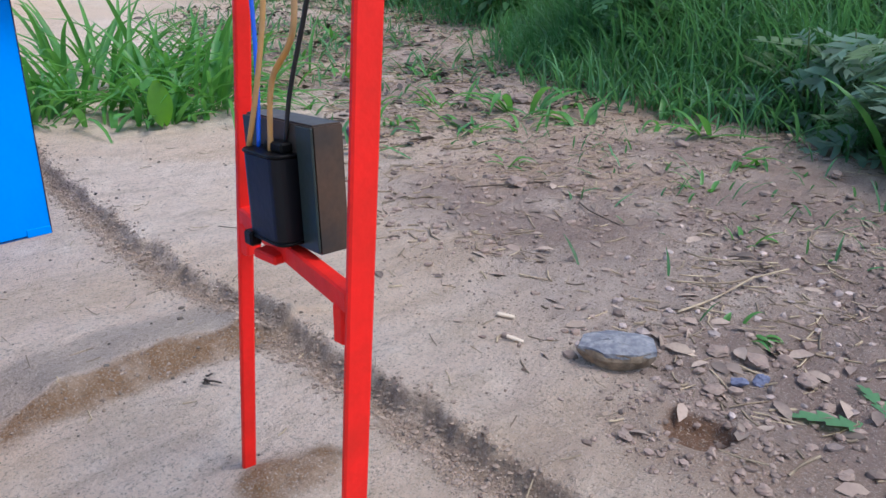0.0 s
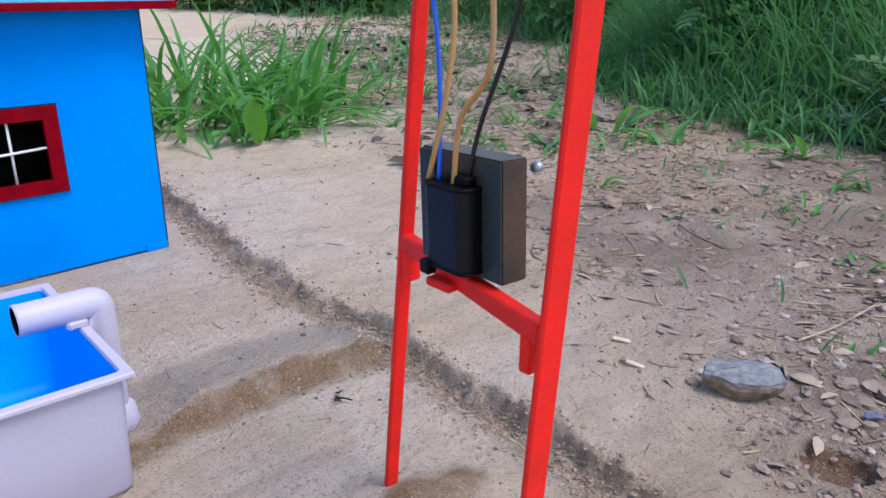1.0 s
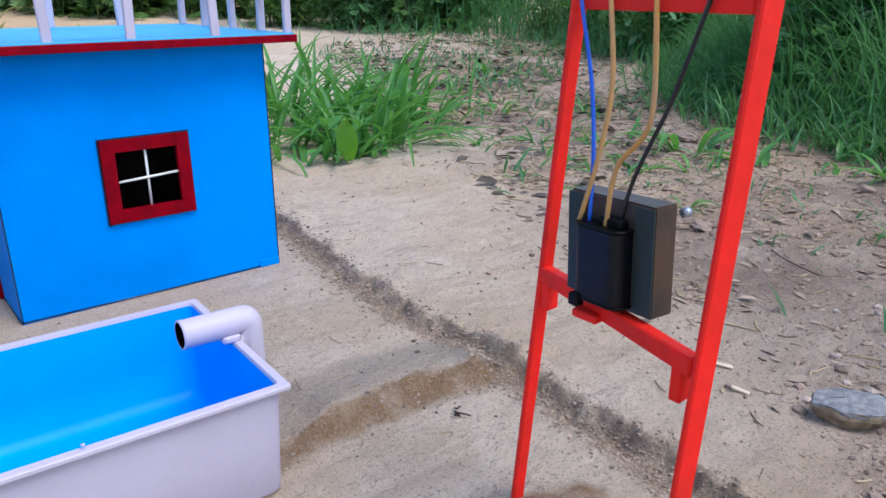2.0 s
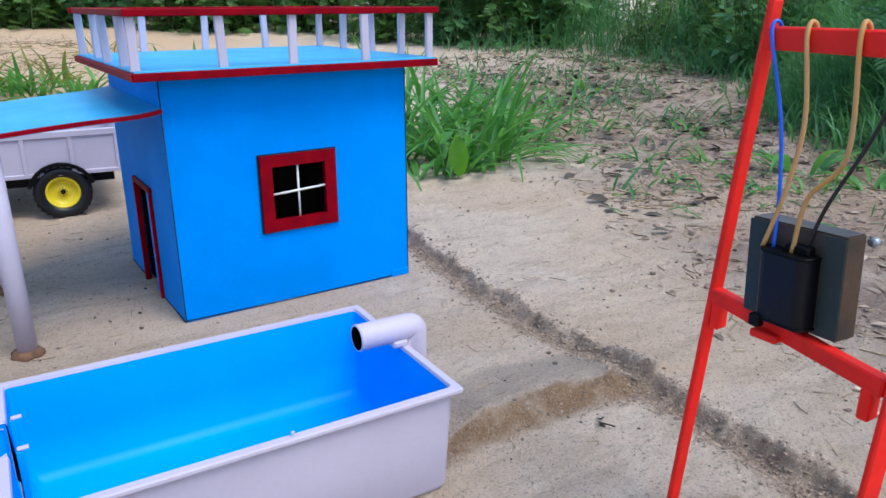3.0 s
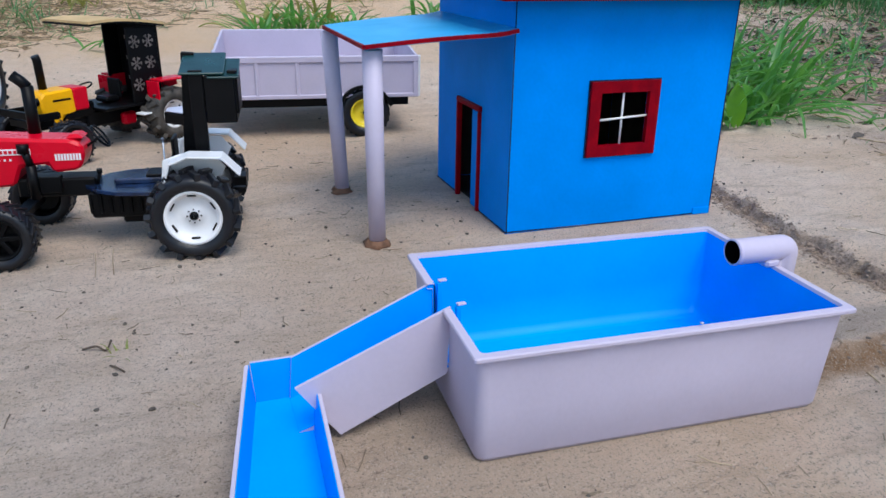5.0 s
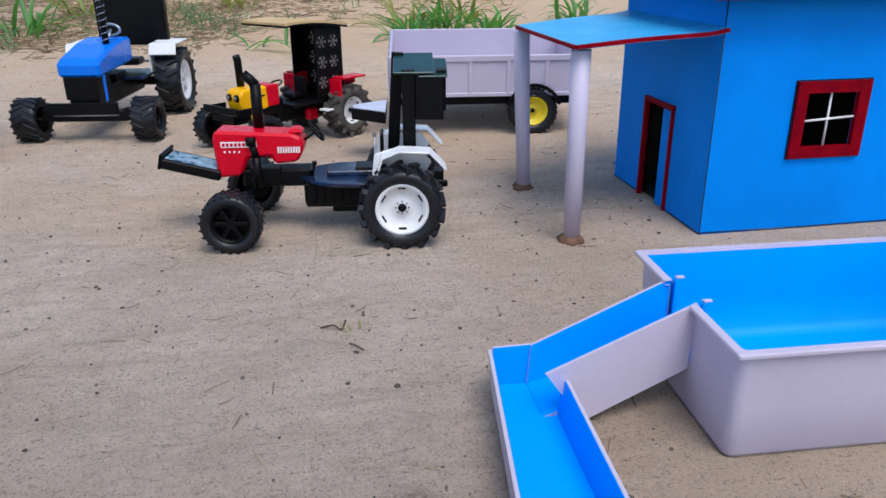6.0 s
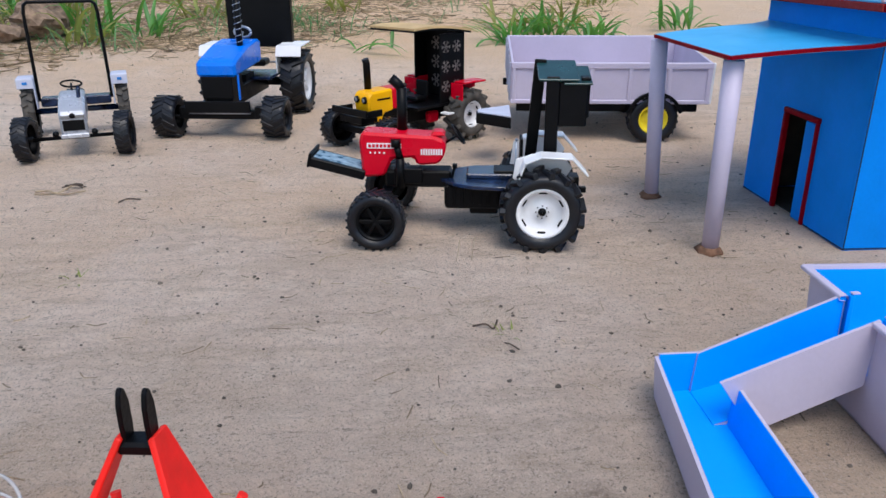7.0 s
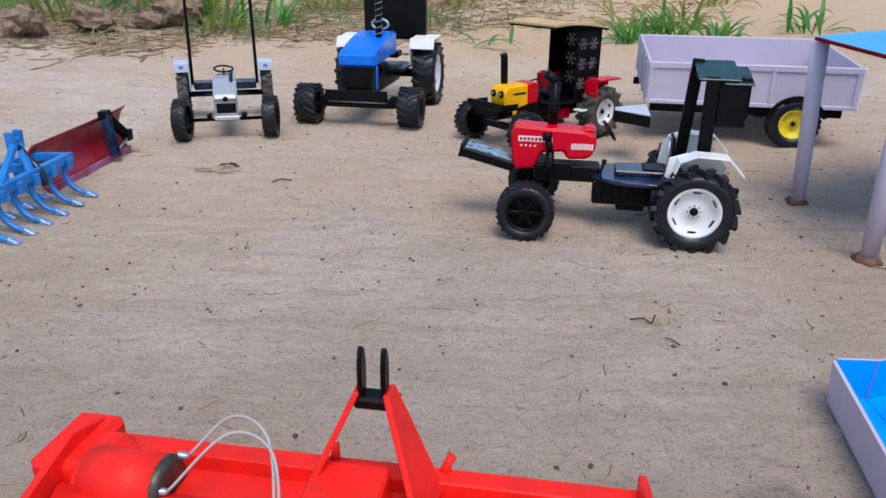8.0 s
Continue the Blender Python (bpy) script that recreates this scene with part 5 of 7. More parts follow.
    loop = [(0.010, -0.054, 0.060), (0.010, -0.0535, 0.110), (0.012, -0.0525, 0.195), (0.012, -0.0505, 0.207), (0.012, -0.045, 0.2115), (0.012, 0.045, 0.2115), (0.012, 0.0505, 0.207), (0.012, 0.0525, 0.195), (0.010, 0.0535, 0.110), (0.010, 0.054, 0.060)]
    part("canopy_frame", Shape().tube(loop, 0.0027, 10), BLACK, t, "thin bent black canopy frame")
    part("seat", Shape().box((0.020, 0, 0.072), (0.026, 0.028, 0.010), bevel=0.003), BLACK, t)


def build_trailer():
    L, W, H = 0.308, 0.243, 0.0635
    m = Matrix.Translation((-1.262, -0.0454, 0.0)) @ Matrix.Rotation(radians(82.9), 4, "Z")
    t = thing("toy_trailer", m, "lilac-white toy farm trailer with panelled sides and yellow rims", "toy trailer")
    # x runs forward along the near side, y to the far side
    roll = Matrix.Rotation(radians(4.1), 4, "X")
    z0, k = 0.062, 0.004
    box = lambda c, s, bev=0.0008: Shape().box(c, s, Matrix.Translation((0, 0, z0)) @ roll, bevel=bev)
    part("bed", box((-L / 2, W / 2, 0.002), (L, W, 0.004)), LILAC, t)
    near = part("side_panel", box((-L / 2, k / 2, H / 2), (L, k, H)), LILAC, t)
    far = part("side_panel", box((-L / 2, W - k / 2, H / 2), (L, k, H)), LILAC, t)
    part("end_panel", box((-k / 2, W / 2, H / 2), (k, W - 2 * k, H)), LILAC, t)
    part("end_panel", box((-L + k / 2, W / 2, H / 2), (k, W - 2 * k, H)), LILAC, t)
    for pnl, y in ((near, -0.0008), (far, W + 0.0008)):
        for i in range(6):
            x = -0.005 - (L - 0.010) * i / 5
            part("panel_rib", box((x, y, H / 2 - 0.002), (0.006, 0.003, H - 0.008)), LILAC, pnl)
        part("top_strip", box((-L / 2, y, H - 0.0045), (L, 0.0034, 0.009)), LILAC, pnl)
        part("bottom_strip", box((-L / 2, y, 0.003), (L, 0.0032, 0.006)), LILAC, pnl)
    for i in range(5):
        part("panel_rib", box((-L - 0.0012, 0.01 + (W - 0.02) * i / 4, H / 2), (0.003, 0.006, H - 0.004)), GREYWHITE, t)
        part("panel_rib", box((0.0012, 0.01 + (W - 0.02) * i / 4, H / 2), (0.003, 0.006, H - 0.004)), GREYWHITE, t)
    part("tail_strip", box((0.0015, 0.002, H / 2), (0.004, 0.004, H)), WHITE, t)
    part("chassis", Shape().box((-0.155, 0.024, 0.0540), (0.285, 0.014, 0.015)).box((-0.16, W - 0.045, 0.066), (0.31, 0.008, 0.012)).box((-0.11, W / 2, 0.046), (0.016, W - 0.06, 0.014)).box((-0.165, W / 2, 0.047), (0.06, 0.10, 0.016)), BLACK, t)
    wm = wheel_meshes("trailer", 0.0385, 0.030, 0.0230, 26, RUBBER, RIMYELLOW, "dish", 0.0012)
    for y, s in ((0.011, -1), (W - 0.011, 1)):
        mm = Matrix.Translation((-0.083, y, 0.0375 + (0.006 if s > 0 else 0))) @ Matrix.Rotation(0 if s > 0 else math.pi, 4, "Z")
        w = part("wheel", wm[0], None, t, "wheel with bright yellow rim", mm)
        part("tyre", wm[1], None, w)
        part("rim", wm[2], None, w)
        if s > 0:
            continue
        a = Shape()
        pts = [(-0.083 + 0.0425 * math.cos(q), y, 0.0365 + 0.0425 * math.sin(q)) for q in [radians(18 + 14.5 * i) for i in range(11)]]
        for p, q in zip(pts, pts[1:]):
            d = Vector(q) - Vector(p)
            mm = Matrix.Translation((Vector(p) + Vector(q)) / 2) @ Matrix.Rotation(-math.atan2(d.z, d.x), 4, "Y")
            a.box((0, 0, 0), (d.length * 1.12, 0.036, 0.0050), mm, bevel=0.0004)
        part("mudguard", a, BLACK, t, "black arched mudguard")
    # drawbar with a pale deck towards the tractor
    part("drawbar", Shape().prism([(-L - 0.052, W / 2 - 0.010), (-L - 0.052, W / 2 + 0.010), (-L - 0.004, W / 2 + 0.045), (-L - 0.004, W / 2 - 0.045)], 0.014, Matrix.Translation((0, 0, 0.064)) @ Matrix.Rotation(radians(-90), 4, "X") @ Matrix.Scale(-1, 4, (0, 0, 1))), BLACK, t)
    part("drawbar_deck", Shape().prism([(-L - 0.050, W / 2 - 0.009), (-L - 0.050, W / 2 + 0.009), (-L - 0.004, W / 2 + 0.043), (-L - 0.004, W / 2 - 0.043)], 0.002, Matrix.Translation((0, 0, 0.0728)) @ Matrix.Rotation(radians(-90), 4, "X") @ Matrix.Scale(-1, 4, (0, 0, 1))), GREYWHITE, t, "pale shiny deck plate")


red_tractor()
yellow_tractor()
blue_tractor()
grey_tractor()
build_trailer()


# ---- implements ----
def build_rotavator():
    o = Vector((-0.400, -0.675, 0))
    t = thing("toy_rotavator", Matrix.Translation(o) @ Matrix.Rotation(radians(-6), 4, "Z"), "bright red painted toy rotavator with a black top-link fork", "toy implement")
    P = lambda x, y, z: Vector((x, y, z)) - o
    part("rear_beam", Shape().box(P(-0.420, -0.672, 0.0320), (0.012, 0.300, 0.010)), RED, t)
    part("main_tube", Shape().tube([P(-0.380, -0.80, 0.0285), P(-0.380, -0.525, 0.0285)], 0.0095, 20), RED, t)
    part("rotor_hood", Shape().box(P(-0.380, -0.665, 0.020), (0.070, 0.270, 0.022), bevel=0.005), RED, t)
    for y in (-0.806, -0.5235):
        part("side_plate", Shape().prism([(-0.035, 0.000), (0.030, 0.000), (0.042, 0.014), (0.036, 0.040), (-0.010, 0.052), (-0.036, 0.044)], 0.004, Matrix.Translation(P(-0.392, y, 0))), RED, t)
    g = Shape().box(P(-0.412, -0.810, 0.0225), (0.046, 0.028, 0.041), bevel=0.004).box(P(-0.402, -0.790, 0.029), (0.040, 0.024, 0.032), bevel=0.008)
    part("gearbox", g, RED, t, "blocky red gearbox")
    motor = part("motor", Shape().tube([P(-0.392, -0.790, 0.034), P(-0.392, -0.752, 0.034)], 0.0160, 24), RED, t, "red motor housing")
    part("motor_cap", Shape().lathe([(0.0005, 0.003), (0.013, 0.003), (0.0160, 0.001), (0.0160, -0.002)], 20, Matrix.Translation(P(-0.392, -0.7505, 0.034))), material("oily_motor_end", (0.09, 0.075, 0.055), 0.4, metal=0.4, vary=0.4, scale=90, second=(0.03, 0.025, 0.02)), motor, "oily dark motor end")
    for x, z in ((-0.404, 0.044), (-0.382, 0.040)):
        part("terminal", Shape().lathe([(0.0004, 0.006), (0.0018, 0.005), (0.0022, 0)], 8, Matrix.Translation(P(x, -0.750, z))), STEEL, motor)
    part("motor_lead", Shape().tube(curve_points([P(-0.404, -0.745, 0.044), P(-0.408, -0.722, 0.067), P(-0.394, -0.698, 0.069), P(-0.372, -0.688, 0.046), P(-0.350, -0.686, 0.034)], 10), 0.0008, 7), WIREWHITE, motor, "thin white lead")
    part("motor_lead", Shape().tube(curve_points([P(-0.382, -0.745, 0.040), P(-0.398, -0.720, 0.064), P(-0.388, -0.694, 0.066), P(-0.368, -0.684, 0.044), P(-0.350, -0.681, 0.034)], 10), 0.0008, 7), WIREWHITE, motor, "thin white lead")
    part("centre_block", Shape().box(P(-0.385, -0.6600, 0.041), (0.040, 0.036, 0.020), bevel=0.0015), RED, t)
    # mast of two plates rising to the fork
    for sgn, label in ((1, "wide red mast plate"), (-1, "red mast plate")):
        top, foot = P(-0.412, -0.6515 + sgn * 0.0080, 0.086), P(-0.410, -0.652 + sgn * 0.030, 0.036)
        ax = (top - foot).normalized()
        side = Vector((1, 0, 0))
        side = (side - ax * side.dot(ax)).normalized()
        m = Matrix((side, ax.cross(side), ax)).transposed().to_4x4()
        m.translation = (top + foot) / 2
        part("mast_plate", Shape().prism([(-0.007, 0.029), (0.006, 0.030), (0.021 + 0.009 * (sgn > 0), -0.017), (0.019 + 0.009 * (sgn > 0), -0.031), (-0.008, -0.031)], 0.003, m), RED, t, label)
        part("fork_tine", Shape().prism([(-0.0036, -0.012), (0.0036, -0.012), (0.0046, -0.001), (0.0044, 0.008), (0.0026, 0.0140), (0.0004, 0.0160), (-0.0022, 0.0140), (-0.0042, 0.007), (-0.0044, -0.002)], 0.0024, Matrix.Translation(P(-0.412, -0.6515 + sgn * 0.0055, 0.0945))), BLACK, t, "black top-link tine")
        part("pin_lug", Shape().tube([P(-0.424, -0.6475 + sgn * 0.0285, 0.036), P(-0.427, -0.6472 + sgn * 0.0290, 0.0395), P(-0.428, -0.6465 + sgn * 0.0305, 0.0430)], 0.0026, 8, radii=[0.0032, 0.0022, 0.0026]), RED, t)
    part("fork_base", Shape().box(P(-0.412, -0.6515, 0.0825), (0.011, 0.018, 0.0065), bevel=0.0015), BLACK, t, "black fork base with a bluish sheen")


def build_blade():
    o = Vector((-1.065, -1.140, 0))
    t = thing("toy_grader_blade", Matrix.Translation(o), "dark red curved toy grader blade with black arm on the sand", "toy implement")
    v, f = [], []
    xs = np.linspace(-0.100, 0.115, 13)
    prof = [(0.020, 0.0), (0.010, 0.010), (0.001, 0.024), (-0.003, 0.038), (0.000, 0.052), (0.006, 0.060)]
    for x in xs:
        flare = max(0, (-x - 0.06) / 0.04) ** 2
        for y, z in prof:
            v.append((x - 0.018 * flare * (z / 0.06), y + 0.004 * flare * (z / 0.06), z * (1 + 0.06 * flare)))
    n = len(prof)
    for i in range(len(xs) - 1):
        for j in range(n - 1):
            a = i * n + j
            f.append((a, a + 1, a + n + 1, a + n))
    k = len(v)
    back = [(x, y - 0.003, z) for x, y, z in v]
    g = [tuple(reversed([q + k for q in face])) for face in f]
    edge = []
    ring = [i * n for i in range(len(xs))] + [(len(xs) - 1) * n + j for j in range(1, n)] + [i * n + n - 1 for i in range(len(xs) - 2, -1, -1)] + [j for j in range(n - 2, 0, -1)]
    for a, b in zip(ring, ring[1:] + ring[:1]):
        edge.append((a, b, b + k, a + k))
    part("blade", Shape().add(v + back, f + g + edge, True), BLADE_RED, t, "curved dark red blade plate")
    part("cutting_edge", Shape().box((0.008, 0.0190, 0.0050), (0.212, 0.002, 0.0100), bevel=0.0006), material("scuffed_magenta_paint", (0.28, 0.012, 0.03), 0.35, vary=0.25, scale=45, second=(0.42, 0.16, 0.36)), t, "scuffed pinkish cutting edge")
    part("arm", Shape().tube([(-0.052, 0.012, 0.062), (-0.034, 0.028, 0.010)], 0.0075, 4, smooth=False), BLACKBLUE, t, "dark blue-black arm bar")
    part("bracket", Shape().box((-0.054, 0.010, 0.062), (0.018, 0.012, 0.013), bevel=0.0012).tube([(-0.056, 0.011, 0.060), (-0.086, 0.022, 0.026)], 0.0070, 4, smooth=False).box((-0.088, 0.022, 0.027), (0.014, 0.010, 0.016), bevel=0.0012), BLACK, t, "black bracket")
    part("brace", Shape().tube([(-0.084, 0.024, 0.024), (-0.036, 0.027, 0.014)], 0.0016, 8), STEEL, t)


def build_cultivator():
    o = Vector((-0.88, -1.115, 0))
    t = thing("toy_cultivator", Matrix.Translation(o), "light blue toy spring-tine cultivator with worn points", "toy implement")
    P = lambda x, y, z: Vector((x, y, z)) - o
    z = 0.045
    part("front_beam", Shape().box(P(-0.872, -1.098, z), (0.180, 0.008, 0.011)), IMPLBLUE, t)
    part("rear_beam", Shape().box(P(-0.872, -1.146, z), (0.180, 0.008, 0.011)), IMPLBLUE, t)
    for x in (-0.958, -0.905, -0.845, -0.786):
        part("cross_beam", Shape().box(P(x, -1.122, z), (0.008, 0.040, 0.010)), IMPLBLUE, t)
    part("mast", Shape().tube([P(-0.880, -1.098, z), P(-0.905, -1.122, 0.073)], 0.0045, 6, smooth=False).tube([P(-0.820, -1.098, z), P(-0.895, -1.122, 0.073)], 0.0045, 6, smooth=False), IMPLBLUE, t)
    part("mast_brace", Shape().tube([P(-0.900, -1.120, 0.071), P(-0.893, -1.094, 0.045), P(-0.890, -1.090, 0.030)], 0.0038, 8), BLACKBLUE, t)
    part("mast_head", Shape().box(P(-0.902, -1.124, 0.075), (0.020, 0.010, 0.012)), IMPLBLUE, t)
    for x in (-0.910, -0.894):
        part("mast_lug", Shape().box(P(x, -1.124, 0.084), (0.005, 0.010, 0.009)), IMPLBLUE, t)
    for row, (y0, xs) in enumerate(((-1.098, (-0.948, -0.915, -0.880, -0.848, -0.818, -0.790)), (-1.146, (-0.932, -0.898, -0.864, -0.832, -0.802)))):
        for x in xs:
            pts = curve_points([P(x, y0 + 0.002, z), P(x, y0 - 0.004, 0.032), P(x + 0.001, y0 + 0.002, 0.016), P(x + 0.002, y0 + 0.014, 0.0065), P(x + 0.003, y0 + 0.028, 0.0035)], 6)
            tine = part("tine", Shape().tube(pts, 0.0036, 8, radii=[0.0042 - 0.0016 * k / (len(pts) - 1) for k in range(len(pts))]), IMPLBLUE, t)
            part("point", Shape().prism([(0.024, 0.008), (0.022, 0.001), (0.034, 0.0005), (0.035, 0.002)], 0.0080, Matrix.Translation(P(x + 0.003, y0, 0)) @ Matrix.Rotation(radians(90), 4, "Z")), POINT, tine, "pale worn point")
            part("clamp", Shape().box(P(x, y0 + 0.001, z - 0.005), (0.008, 0.013, 0.013)), IMPLBLUE, tine)


build_rotavator()
build_blade()
build_cultivator()


# ---- plants ----
RNG = np.random.default_rng(7)


def blades(base, az, length, width, lean, droop, seg=5, fold=0.25):
    """Many curved grass leaves at once: verts and faces. lean: angle from upright at the foot, droop: further bend to the tip."""
    n = len(base)
    t = np.linspace(0, 1, seg + 1)
    ang = lean[:, None] + droop[:, None] * t[None, :] ** 1.3
    step = (length / seg)[:, None]
    r = np.cumsum(np.concatenate([np.zeros((n, 1)), np.sin(ang[:, :-1]) * step], 1), 1)
    h = np.cumsum(np.concatenate([np.zeros((n, 1)), np.cos(ang[:, :-1]) * step], 1), 1)
    w = width[:, None] * np.clip(np.minimum(0.45 + 2.2 * t, 1.15) * (1 - t ** 2.2), 0.02, 1)[None, :]
    ca, sa = np.cos(az)[:, None], np.sin(az)[:, None]
    cx, cy, cz = base[:, :1] + r * ca, base[:, 1:2] + r * sa, base[:, 2:] + h
    nx, nz = -np.cos(ang), np.sin(ang)
    v = np.empty((n, seg + 1, 3, 3))
    for k, s in enumerate((-0.5, 0.0, 0.5)):
        lift = 0.0 if s == 0 else fold
        v[:, :, k, 0] = cx - s * w * sa + lift * w * nx * ca
        v[:, :, k, 1] = cy + s * w * ca + lift * w * nx * sa
        v[:, :, k, 2] = cz + lift * w * nz
    idx = np.arange(n * (seg + 1) * 3).reshape(n, seg + 1, 3)
    f = [np.stack([idx[:, :-1, k], idx[:, :-1, k + 1], idx[:, 1:, k + 1], idx[:, 1:, k]], -1).reshape(-1, 4) for k in (0, 1)]
    return v.reshape(-1, 3), np.concatenate(f)


def array_mesh(name, v, f, mat, smooth=True):
    d = bpy.data.meshes.new(name)
    d.vertices.add(len(v))
    d.vertices.foreach_set("co", np.ascontiguousarray(v, dtype=np.float32).ravel())
    k = f.shape[1]
    d.loops.add(f.size)
    d.loops.foreach_set("vertex_index", np.ascontiguousarray(f, dtype=np.int32).ravel())
    d.polygons.add(len(f))
    d.polygons.foreach_set("loop_start", np.arange(len(f), dtype=np.int32) * k)
    d.update(calc_edges=True)
    d.polygons.foreach_set("use_smooth", np.full(len(f), smooth))
    d.materials.append(mat)
    return d


def leaves(place, az, pitch, size, lobes=0, roll=None):
    """Many small leaves: each a folded outline along its own axis. lobes: pairs of side lobes, 0 for a plain pointed leaf."""
    n = len(place)
    roll = np.zeros(n) if roll is None else roll
    if lobes:
        pts, faces = [(0, 0, 0), (1.0, 0, -0.12)], []
        for k in range(lobes):
            a, b = (k + 0.35) / (lobes + 0.6), (k + 1.0) / (lobes + 0.6)
            reach = 0.42 * math.sin(math.pi * (0.25 + 0.62 * (k + 0.5) / lobes))
            for s in (1, -1):
                i = len(pts)
                pts += [(a, 0.015 * s, -0.1 * a * a), (b, 0.015 * s, -0.1 * b * b), (b + 0.16, s * reach, 0.04 - 0.12 * b), (a + 0.12, s * reach * 0.75, 0.05 - 0.1 * a)]
                faces.append((i, i + 1, i + 2, i + 3))
        i = len(pts)
        pts += [(0, 0.02, 0), (0, -0.02, 0), (0.8, 0.05, -0.07), (0.8, -0.05, -0.07)]
        faces.append((i, i + 1, i + 3, i + 2))
        j = len(pts)
        pts += [(1.0, 0.012, -0.12), (1.0, -0.012, -0.12)]
        faces.append((i + 2, i + 3, j + 1, j))
    else:
        pts = [(0, 0, 0), (0.3, 0.20, 0.05), (0.32, 0, 0.0), (0.3, -0.20, 0.05), (0.68, 0.19, 0.03), (0.7, 0, -0.03), (0.68, -0.19, 0.03), (1, 0.01, -0.10), (1, -0.01, -0.10)]
        pts[0:1] = [(0, 0.01, 0)]
        pts += [(0, -0.01, 0)]
        faces = [(0, 9, 2, 1), (9, 3, 6, 2), (1, 2, 5, 4), (4, 5, 8, 7), (2, 6, 8, 5)]
    p = np.array(pts, float)
    u = p[None] * size[:, None, None]
    y2 = u[..., 1] * np.cos(roll)[:, None] - u[..., 2] * np.sin(roll)[:, None]
    z2 = u[..., 1] * np.sin(roll)[:, None] + u[..., 2] * np.cos(roll)[:, None]
    x3 = u[..., 0] * np.cos(pitch)[:, None] - z2 * np.sin(pitch)[:, None]
    z3 = u[..., 0] * np.sin(pitch)[:, None] + z2 * np.cos(pitch)[:, None]
    ca, sa = np.cos(az)[:, None], np.sin(az)[:, None]
    v = np.stack([x3 * ca - y2 * sa, x3 * sa + y2 * ca, z3], -1) + place[:, None]
    f = (np.array(faces)[None] + (np.arange(n) * len(p))[:, None, None]).reshape(-1, 4)
    return v.reshape(-1, 3), f


def scatter(n, x0, x1, y0, y1, keep):
    out = np.empty((0, 2))
    while len(out) < n:
        q = np.stack([RNG.uniform(x0, x1, n * 2), RNG.uniform(y0, y1, n * 2)], -1)
        out = np.concatenate([out, q[RNG.random(len(q)) < keep(q[:, 0], q[:, 1])]])
    return out[:n]


def on_ground(q, sink=0.0):
    return np.column_stack([q, ground_z(q[:, 0], q[:, 1]) - sink])


def bush(name, spread, height, stems, count, size, mat, label, lobes=0, flowers=0):
    """A bush at the origin: upright branching stems, leaves set along them."""
    t = thing(name, Matrix(), label, "bush", "bushes along the verge")
    s = Shape()
    spots, ways = [], []
    rr = random.Random(len(label) + count)
    for i in range(stems):
        a, lean = rr.uniform(0, 6.28), rr.uniform(0.05, 0.5)
        L = height * rr.uniform(0.6, 1.05)
        p = Vector((rr.uniform(-0.25, 0.25) * spread, rr.uniform(-0.25, 0.25) * spread, 0))
        tip = p + Vector((math.cos(a) * spread * lean, math.sin(a) * spread * lean, L))
        mid = p.lerp(tip, 0.5) + Vector((rr.uniform(-0.03, 0.03), rr.uniform(-0.03, 0.03), 0))
        pts = curve_points([p, mid, tip], 4)
        s.tube(pts, 0.004, 5, radii=[0.0045 - 0.0035 * k / (len(pts) - 1) for k in range(len(pts))])
        for k in range(count // stems):
            u = rr.uniform(0.08, 1.0)
            q = pts[min(int(u * (len(pts) - 1)), len(pts) - 1)]
            off = rr.uniform(0.0, 0.22) * spread * (1.1 - 0.5 * u)
            b = rr.uniform(0, 6.28)
            spots.append((q.x + off * math.cos(b), q.y + off * math.sin(b), max(0.01, q.z + rr.uniform(-0.04, 0.04))))
            ways.append(b + rr.uniform(-0.6, 0.6))
    part("branchwork", s, STEM, t)
    n = len(spots)
    rs = np.random.default_rng(count)
    v, f = leaves(np.array(spots), np.array(ways), rs.uniform(-0.7, 0.55, n), size * rs.uniform(0.55, 1.25, n), lobes, rs.uniform(-0.6, 0.6, n))
    part("crown", array_mesh("crown", v, f, mat), None, t)
    if flowers:
        k = rs.integers(0, n, flowers)
        c = np.array(spots)[k] + rs.normal(0, 0.02, (flowers, 3)) + (0, 0, 0.03)
        v, f = leaves(c, rs.uniform(0, 6.28, flowers), rs.uniform(-0.3, 1, flowers), np.full(flowers, 0.011))
        part("bloom", array_mesh("bloom", v, f, WHITE), None, t, "tiny off-white flower heads")
    return t


def wide_clump(x, y, count, reach, label, mat, width=0.016, seed=1, lean=(0.25, 1.25)):
    rs = np.random.default_rng(seed)
    t = thing("grass_clump", Matrix.Translation((x, y, gz(x, y) - 0.003)), label, "grass", "grass clumps")
    base = np.column_stack([rs.normal(0, reach * 0.22, count), rs.normal(0, reach * 0.22, count), np.zeros(count)])
    out = np.arctan2(base[:, 1], base[:, 0]) + rs.normal(0, 0.9, count)
    v, f = blades(base, out, reach * rs.uniform(0.4, 1.15, count), width * rs.uniform(0.55, 1.25, count), rs.uniform(*lean, count), rs.uniform(0.4, 2.1, count), 6)
    if x < -2:
        part("foliage", array_mesh("foliage", v, f, mat), None, t)
        return t
    k, q = len(v) // count, len(f) // count // 2
    first = f[np.argsort(f[:, 0] // k, kind="stable")][: 2 * q]
    for i in range(count):
        part("leaf", array_mesh("leaf", v[i * k : (i + 1) * k], first, mat), None, t)
    return t


